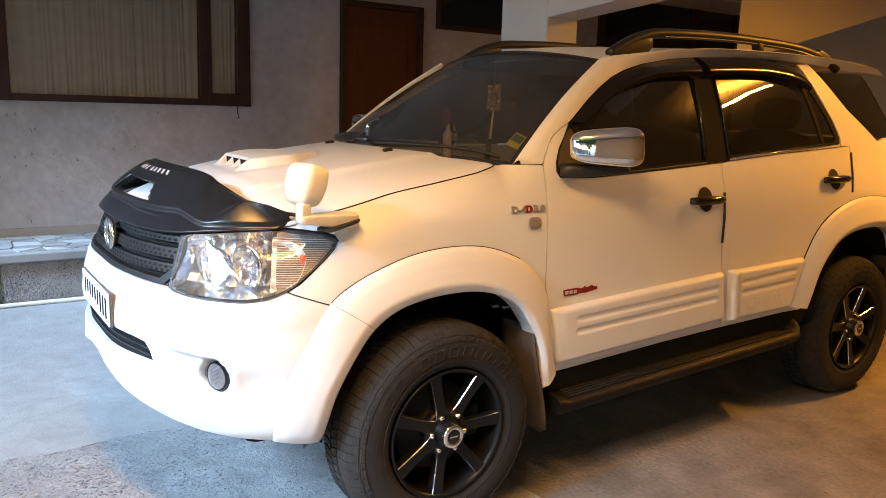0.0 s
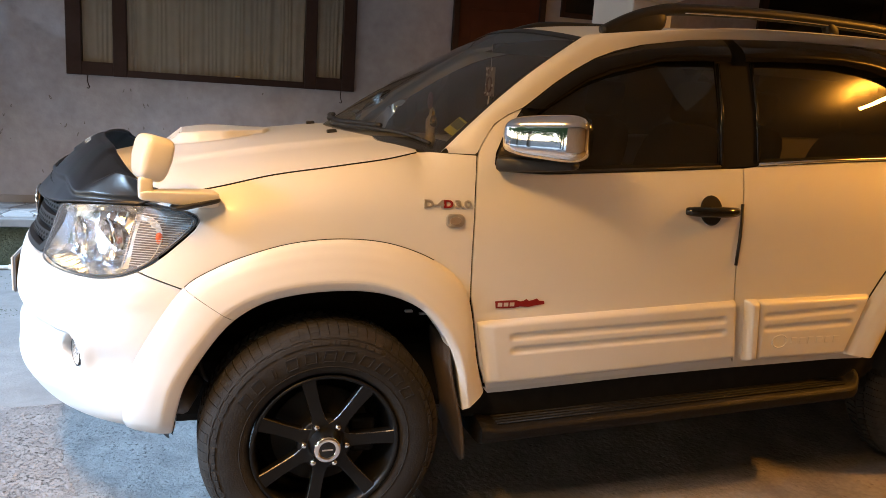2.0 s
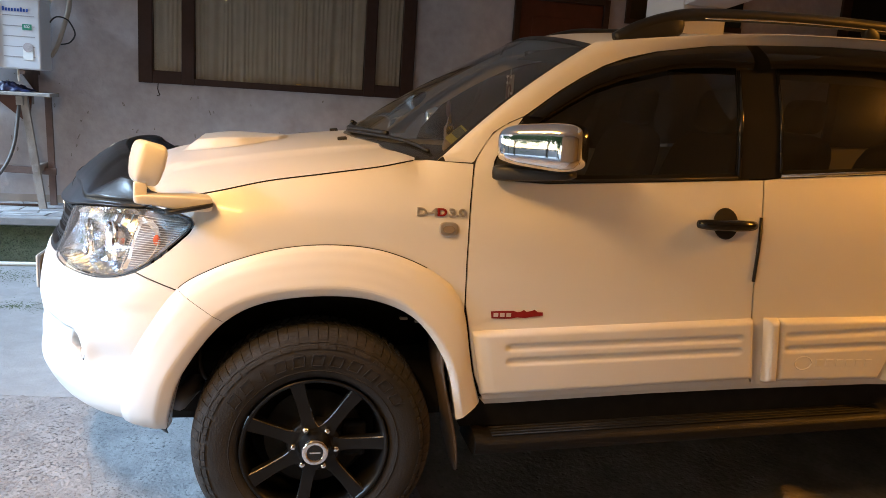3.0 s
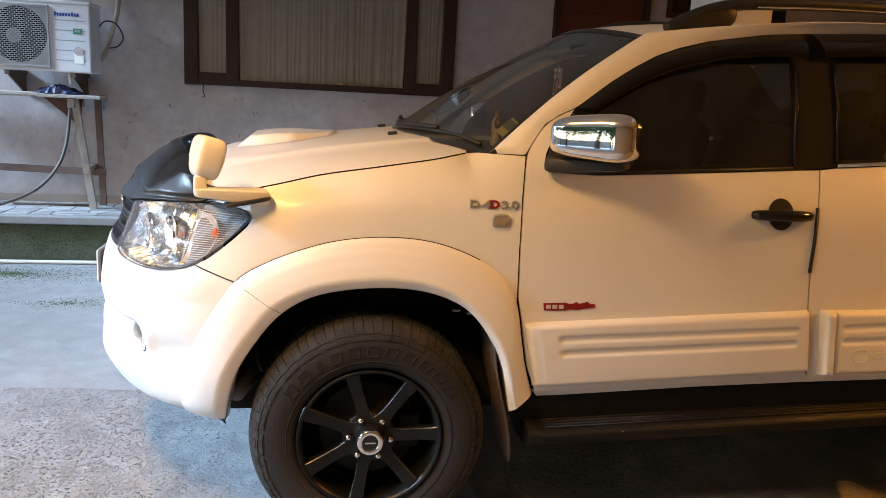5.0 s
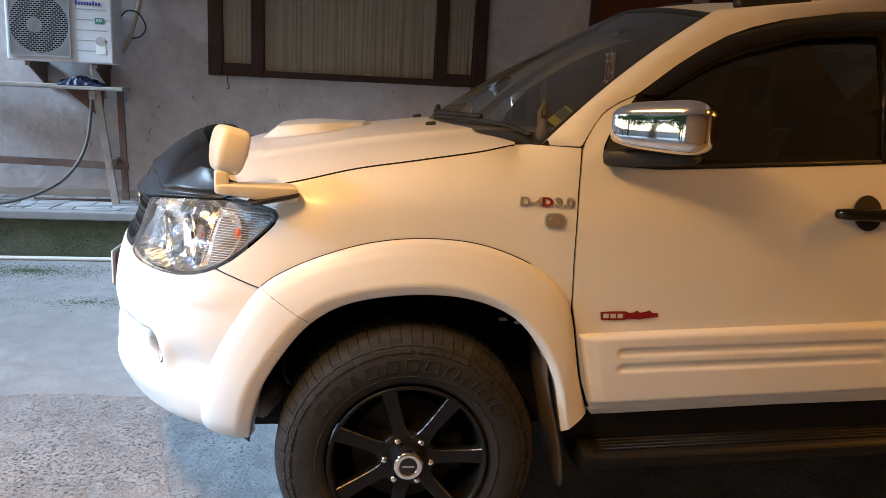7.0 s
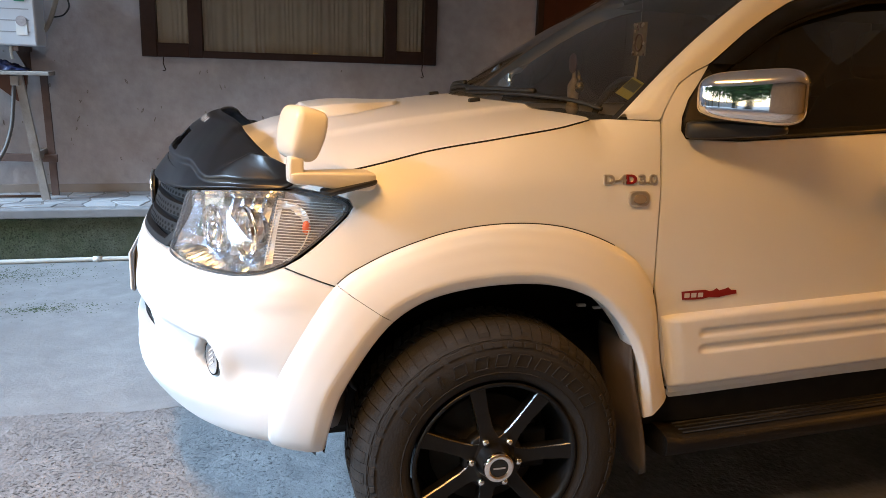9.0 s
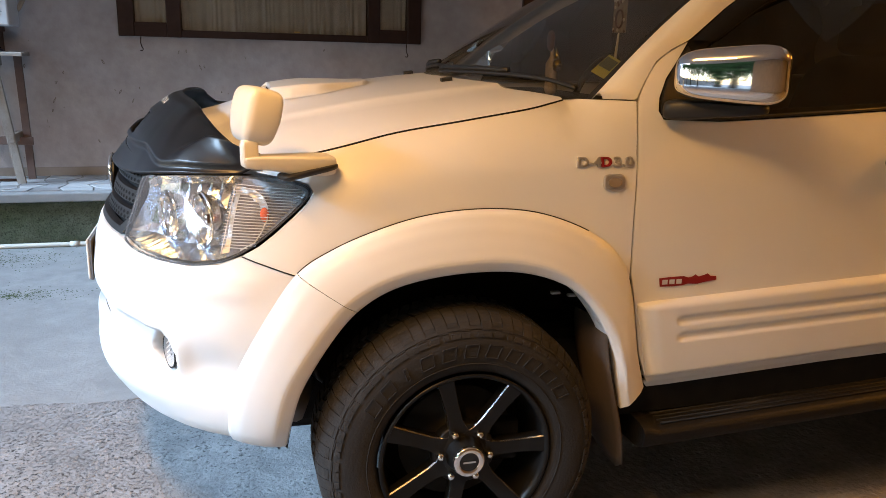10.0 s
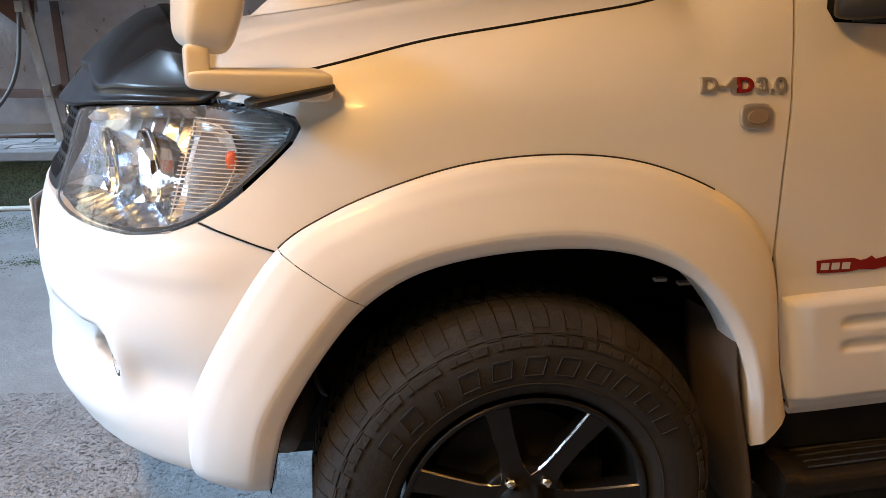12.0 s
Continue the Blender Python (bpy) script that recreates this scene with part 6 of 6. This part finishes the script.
# running board, mud flaps
def board(u, v):
    prof = [(-0.70, 0.394), (-0.80, 0.396), (-0.895, 0.393), (-0.922, 0.384), (-0.931, 0.372), (-0.931, 0.356), (-0.922, 0.338), (-0.89, 0.324), (-0.70, 0.322)]
    y, z = lerp_pt(prof, v)
    out = (-0.70 - y) / 0.231
    y += 0.10 * out * max(0.0, (u - 0.93) / 0.07) ** 2.2
    lip = 0.030 * smoothstep(0.955, 0.985, u) + 0.010 * (1 - smoothstep(0.012, 0.030, u))
    return Vector((0.535 + 1.69 * u, y, z + 0.066 * u + (lip if z > 0.37 else 0.0)))


rb = grid_surf("running_board", board, 110, 28, STEP, car, "black plastic side step with ribbed tread")
for u in (0.0, 1.0):
    mesh_ob("step_end", [board(u, v / 28) for v in range(29)], [tuple(range(29))], STEP, rb, smooth=False)
for k in range(9):
    y = -0.735 - 0.021 * k
    tube("step_rib", [(0.60, y, 0.3970), (1.40, y, 0.4285), (2.10, y, 0.4555)], 0.0036, STEP, rb, n=6)
rocker = side_uv([(0.556, 0.512), (0.578, 0.487), (0.65, 0.489), (1.17, 0.520), (1.55, 0.535), (2.06, 0.548), (2.20, 0.545), (2.25, 0.556), (2.24, 0.60), (2.09, 0.578), (1.58, 0.564), (1.0, 0.538), (0.62, 0.518)])
skin("rocker_panel", rocker, lambda s, z, off=0.0: flank(s, z, off - 0.003 - 0.25 * max(0, 0.545 - z)), PAINT, car, step=0.03, thick=0.02)
for k in range(3):
    x = 0.65 + 0.72 * k
    part("step_bracket", box_bm((x, -0.78, 0.36), (x + 0.05, -0.4, 0.44)), DARK, rb)
for dx, dz, h in ((0, 0, 0), (RX - 0.02, 0.03, 0.02)):
    def flap(u, v, dx=dx, dz=dz):
        z = 0.70 - 0.44 * v
        x = 0.408 + 0.072 * smoothstep(0, 1, v) - 0.03 * (u - 0.3) ** 2
        return Vector((x + dx, -0.912 + 0.24 * u * (1 - 0.25 * (1 - v)) + 0.012 * (1 - v), z + dz + 0.07 * v * max(0.0, (u - 0.25) / 0.75) ** 2 + 0.025 * v * max(0.0, 1 - u / 0.2) ** 2))
    mf = grid_surf("mud_flap", flap, 8, 14, FLAP, car, "dusty black rubber mud flap")
    sol = mf.modifiers.new("thick", "SOLIDIFY")
    sol.thickness = 0.006

# wheels


def wheel(x, y, z, turn, lead):
    hub = new("wheel")
    hub.parent = car
    hub.matrix_world = pose(x, y, z, 0, 0, turn)
    tagged(hub, "black seven-spoke alloy wheel with all-terrain tyre")
    R = 0.385
    o, deep = (0, 0, 0), (0, 0.028, 0)
    lathe("tyre", [(0.232, 0.045), (0.236, 0.022), (0.246, 0.010), (0.262, 0.004), (0.290, 0.0), (0.322, 0.002), (0.343, 0.008), (0.356, 0.020), (0.366, 0.038), (0.374, 0.055), (0.378, 0.075), (0.378, 0.205), (0.366, 0.235), (0.33, 0.262), (0.24, 0.262)], RUBBER, hub, o, n=96)
    for r, d in ((0.3545, 0.0165), (0.2655, 0.0028)):
        tube("sidewall_ridge", [Vector((r * math.cos(a), d, r * math.sin(a))) for a in np.linspace(0, 2 * math.pi, 97)], 0.0016, RUBBER, hub, n=5, caps=False)
    verts, faces = [], []

    def block(a0, a1, r0, r1, d0, d1, skew=0.0):
        i = len(verts)
        for r, k in ((r0, 0.0), (r1, 0.0)):
            for a, d, q in ((a0, d0, 0), (a1, d0, 0), (a1, d1, skew), (a0, d1, skew)):
                rr = r
                verts.append((rr * math.cos(a + q), d, rr * math.sin(a + q)))
        faces.extend([(i + 4, i + 5, i + 6, i + 7), (i, i + 1, i + 5, i + 4), (i + 1, i + 2, i + 6, i + 5), (i + 2, i + 3, i + 7, i + 6), (i + 3, i, i + 4, i + 7)])

    n = 76
    for k in range(n):
        a, w = 2 * math.pi * k / n, 2 * math.pi / n
        long = k % 2
        i = len(verts)
        for a1 in (a, a + w * (0.91 if k % 3 else 0.95)):
            verts.extend([(r * math.cos(a1), d, r * math.sin(a1)) for r, d in ((0.352 if long else 0.361, 0.013 if long else 0.026), (0.370, 0.034), (0.3815, 0.056), (0.385, 0.074), (0.385, 0.108), (0.372, 0.108), (0.360, 0.040))])
        for q in range(6):
            faces.append((i + q, i + q + 1, i + 7 + q + 1, i + 7 + q))
        faces.extend([tuple(range(i, i + 7)), tuple(range(i + 13, i + 6, -1))])
        block(a + w * 0.25, a + w * 0.95, 0.374, R, 0.116, 0.152, 0.03)
        block(a + w * 0.05, a + w * 0.75, 0.374, R, 0.160, 0.206, -0.03)
    for k in range(76):
        a, w = 2 * math.pi * k / 76, 2 * math.pi / 76
        i = len(verts)
        tilt = 0.008 if k % 2 else -0.008
        for r, d in ((0.337, 0.0045), (0.349, 0.0095)):
            verts.extend([(r * math.cos(q), d + e, r * math.sin(q)) for q in (a + (tilt if r > 0.34 else 0), a + w * (0.86 if k % 3 else 0.5) + (tilt if r > 0.34 else 0)) for e in (-0.0020, 0.002)])
        faces.extend([(i, i + 2, i + 6, i + 4), (i, i + 4, i + 5, i + 1), (i + 2, i + 3, i + 7, i + 6), (i + 4, i + 6, i + 7, i + 5), (i, i + 1, i + 3, i + 2)])
    tread = mesh_ob("tread", verts, faces, DUSTYRUBBER, hub, smooth=False)
    tagged(tread, kind="stuff")
    for k in range(11):
        a = radians(146 - 11.2 * k)
        c = Vector((0.301 * math.cos(a), -0.0005, 0.301 * math.sin(a)))
        rad, tan = Vector((math.cos(a), 0, math.sin(a))), Vector((math.sin(a), 0, -math.cos(a)))
        w = 0.006 if k == 2 else 0.019
        fm = Matrix.Translation(c) @ Matrix((tan, rad, Vector((0, -1, 0)))).transposed().to_4x4()
        glyph = [(-w, -0.017), (w - 0.004, -0.017), (w + 0.003, 0.017), (-w + 0.006, 0.017), (-w, -0.017)]
        tube("sidewall_bar", [fm @ Vector((p[0], p[1], 0.0008)) for p in dense(glyph, 0.008, False)], 0.0014, RUBBER, hub, n=6)
    rim = lathe("rim", [(0.232, 0.014), (0.235, 0.008), (0.231, 0.005), (0.223, 0.010), (0.217, 0.024), (0.214, 0.05), (0.205, 0.13), (0.205, 0.20)], ALLOY, hub, o, n=72)
    lathe("brake_disc", [(0.16, 0.12), (0.16, 0.105), (0.07, 0.105), (0.07, 0.09), (0.001, 0.09)], CASTIRON, hub, o, n=48)
    lathe("wheel_back", [(0.206, 0.19), (0.001, 0.19)], DARK, hub, o, n=32)
    part("brake_caliper", box_bm((0.09, 0.07, -0.06), (0.17, 0.15, 0.06), 0.012), DARK, hub)
    for k in range(7):
        a = radians(lead + 360 / 7 * k)
        rad, tan, out = Vector((math.cos(a), 0, math.sin(a))), Vector((-math.sin(a), 0, math.cos(a))), Vector((0, -1, 0))
        sp = new("spoke")
        bm = bmesh.new()
        prof = [(0.060, 0.032, -0.028), (0.078, 0.0245, -0.028), (0.10, 0.0205, -0.027), (0.15, 0.0200, -0.023), (0.20, 0.0225, -0.016), (0.226, 0.0245, -0.012)]
        rows = []
        for r, h, d in prof:
            rows.append([bm.verts.new(rad * r + tan * t + out * e) for t, e in ((-h + 0.004, d - 0.040), (-h, d - 0.004), (-h + 0.0022, d), (h - 0.0022, d), (h, d - 0.004), (h - 0.004, d - 0.040))])
        edge_faces = []
        for p, q in zip(rows, rows[1:]):
            for t in range(5):
                f = bm.faces.new((p[t], p[t + 1], q[t + 1], q[t]))
                f.material_index = 1 if t in (1, 3) else 0
        bm.faces.new(rows[0])
        bm.faces.new(rows[-1][::-1])
        bmesh.ops.recalc_face_normals(bm, faces=bm.faces)
        me = bpy.data.meshes.new("spoke")
        bm.to_mesh(me)
        bm.free()
        me.materials.append(ALLOY)
        me.materials.append(MACHINED)
        sp.matrix_basis = Matrix()
        bpy.data.objects.remove(sp)
        sp = new("spoke", me)
        sp.parent = hub
    lathe("hub_face", [(0.088, 0.035), (0.086, 0.006), (0.080, 0.001), (0.05, 0.0), (0.046, -0.004), (0.001, -0.004)], ALLOY, hub, deep, n=48)
    lathe("cap_barrel", [(0.052, 0.0), (0.047, -0.012), (0.042, -0.036)], ALLOY, hub, deep, n=40)
    cap = lathe("centre_cap", [(0.042, -0.034), (0.043, -0.042), (0.040, -0.048), (0.030, -0.049), (0.026, -0.046)], CHROME, hub, deep, n=40, label="chrome centre cap")
    lathe("cap_face", [(0.027, -0.045), (0.001, -0.046)], GLOSSBLACK, hub, deep, n=32)
    part("cap_mark", box_bm((-0.017, -0.0195, -0.0025), (0.017, -0.018, 0.0025)), MACHINED, hub)
    for k in range(6):
        a = radians(60 * k + lead - 7)
        p = (0.068 * math.cos(a), 0.028, 0.068 * math.sin(a))
        lathe("lug_nut", [(0.011, 0.0), (0.011, -0.012), (0.008, -0.018), (0.001, -0.019)], CHROME, hub, p, n=6)
    return hub


wheel(0.004, -0.953, 0.385, 0, 3)
wheel(2.73, -0.895, 0.385, 0, 20)
for x in (0.0, 2.73):
    lathe("tyre", [(0.15, 0.0), (0.33, -0.01), (0.378, -0.05), (0.385, -0.1), (0.385, -0.2), (0.33, -0.24), (0.1, -0.24)], RUBBER, car, (x, 0.86, 0.385))
far = side_uv([(-0.45, 0.45)] + [(0.5, 0.45), (3.4, 0.55), (3.3, 1.37), (2.5, 1.35), (1.55, 1.28), (0.5, 1.28)] + [(x, GAP(x)) for x in (0.3, 0.1, -0.1, -0.3, -0.45)])
skin("far_side", far, lambda s, z, off=0.0: Vector((flank(s, z, off)[0], 2 * YC - flank(s, z, off)[1], z)), PAINT, car, step=0.08)
fg = skin("far_window", surround, lambda s, z, off=0.0: Vector((flank(s, z, off)[0], 2 * YC - flank(s, z, off)[1], z)), TINT, car, step=0.08, thick=0.0)
fg.visible_shadow = False
blob("far_mirror", (0.66, 2 * YC + 0.98, 1.372), ((0.05, 0, 0), (0, 0.11, 0), (0, 0, 0.075)), CHROME, car, e=0.5)

# cabin
box("cabin_floor", (0.45, -0.80, 0.62), (3.3, 0.62, 0.66), DARK, car)
part("dashboard", box_bm((0.30, -0.72, 1.02), (0.80, 0.54, 1.27), 0.05, 3), DASH, car)
grid_surf("headliner", lambda u, v: Vector((1.0 + u * 2.2, YC + (2 * v - 1) * 0.57, 1.735 - 0.03 * (2 * v - 1) ** 2)), 8, 6, LINING, car)
for x, y in ((1.45, -0.46), (1.45, 0.28), (2.35, -0.46), (2.35, 0.28)):
    seat = blob("seat_back", (x, y, 1.10), ((0.075, 0, -0.02), (0, 0.25, 0), (0.10, 0, 0.33)), SEAT, car, e=0.45, n=24, label="dark cloth seat")
    blob("headrest", (x + 0.10, y, 1.52), ((0.05, 0, 0), (0, 0.13, 0), (0.012, 0, 0.085)), SEAT, seat, e=0.5, n=20)
    blob("seat_cushion", (x - 0.25, y, 0.82), ((0.27, 0, 0), (0, 0.26, 0), (0, 0, 0.10)), SEAT, seat, e=0.5, n=20)
tube("steering_wheel", [Vector((0.90 + 0.06 * math.sin(a), 0.28 + 0.185 * math.cos(a), 1.24 + 0.165 * math.sin(a))) for a in np.linspace(0, 2 * math.pi, 33)], 0.014, DASH, car, n=8, caps=False)
sticker = mesh_ob("permit_sticker", [shield(u, v, -0.006) for u, v in ((-0.895, 0.155), (-0.965, 0.125), (-0.970, 0.225), (-0.900, 0.255))], [(0, 1, 2, 3)], STICKER, windscreen, "yellow-green paper permit sticker", smooth=False)
mesh_ob("sticker_bar", [shield(u, v, -0.0045) for u, v in ((-0.902, 0.19), (-0.962, 0.165), (-0.965, 0.215), (-0.905, 0.242))], [(0, 1, 2, 3)], STICKERDARK, windscreen, smooth=False)

# trinkets on the dashboard
figure = blob("dashboard_figurine", (0.556, -0.062, 1.350), ((0.020, 0, 0), (0, 0.024, 0), (0, 0, 0.085)), ORNAMENT, None, e=0.9, n=20, shape=lambda a, b, c: (a * (1 - 0.35 * c + 0.30 * math.sin(c * 7)), b * (1 - 0.35 * c + 0.30 * math.sin(c * 7)), c))
tagged(figure, "small pale ornament standing on the dashboard", "ornament")
charm = blob("gold_charm", (0.545, -0.136, 1.375), ((0.016, 0, 0), (0, 0.020, 0), (0, 0, 0.022)), GOLD, None, e=1.0, n=14)
tagged(charm, "shiny gold charm beside the dashboard ornament", "ornament")
tube("charm_tip", [(0.545, -0.136, 1.39), (0.545, -0.120, 1.435)], lambda t: 0.010 * (1 - t) + 0.002, GOLD, charm, n=8)
halo = blob("ornament_disc", (0.550, -0.058, 1.458), ((0.006, 0, 0), (0, 0.034, 0), (0, 0, 0.036)), BROWN, None, e=0.9, n=20)
tagged(halo, "brown disc ornament on the dashboard figurine", "ornament")
hang = part("hanging_charm", box_bm((0.798, -0.128, 1.492), (0.802, -0.030, 1.612), 0.0015), LACE, None)
tagged(hang, "pale lacy card charm hanging behind the windscreen", "charm")
tube("charm_cord", [(0.80, -0.078, 1.735), (0.80, -0.078, 1.612)], 0.001, CREAM, hang, n=5)
tube("card_ring", [Vector((0.796, -0.082 + 0.026 * math.cos(a), 1.54 + 0.030 * math.sin(a))) for a in np.linspace(0, 2 * math.pi, 25)], 0.004, BROWN, hang, n=6, caps=False)
random.seed(5)
for k in range(16):
    y, z = random.uniform(-0.122, -0.036), random.choice((1.50, 1.60, 1.585, 1.54)) + random.uniform(-0.005, 0.005)
    blob("charm_bead", (0.796, y, z), ((0.003, 0, 0), (0, 0.0065, 0), (0, 0, 0.0065)), (CREAM, BROWN)[k % 3 == 0], hang, e=1.0, n=8)
tube("charm_tassel", [(0.80, -0.078, 1.492), (0.80, -0.070, 1.43), (0.80, -0.060, 1.36)], lambda t: 0.003 + 0.004 * t, CREAM, hang, n=8)
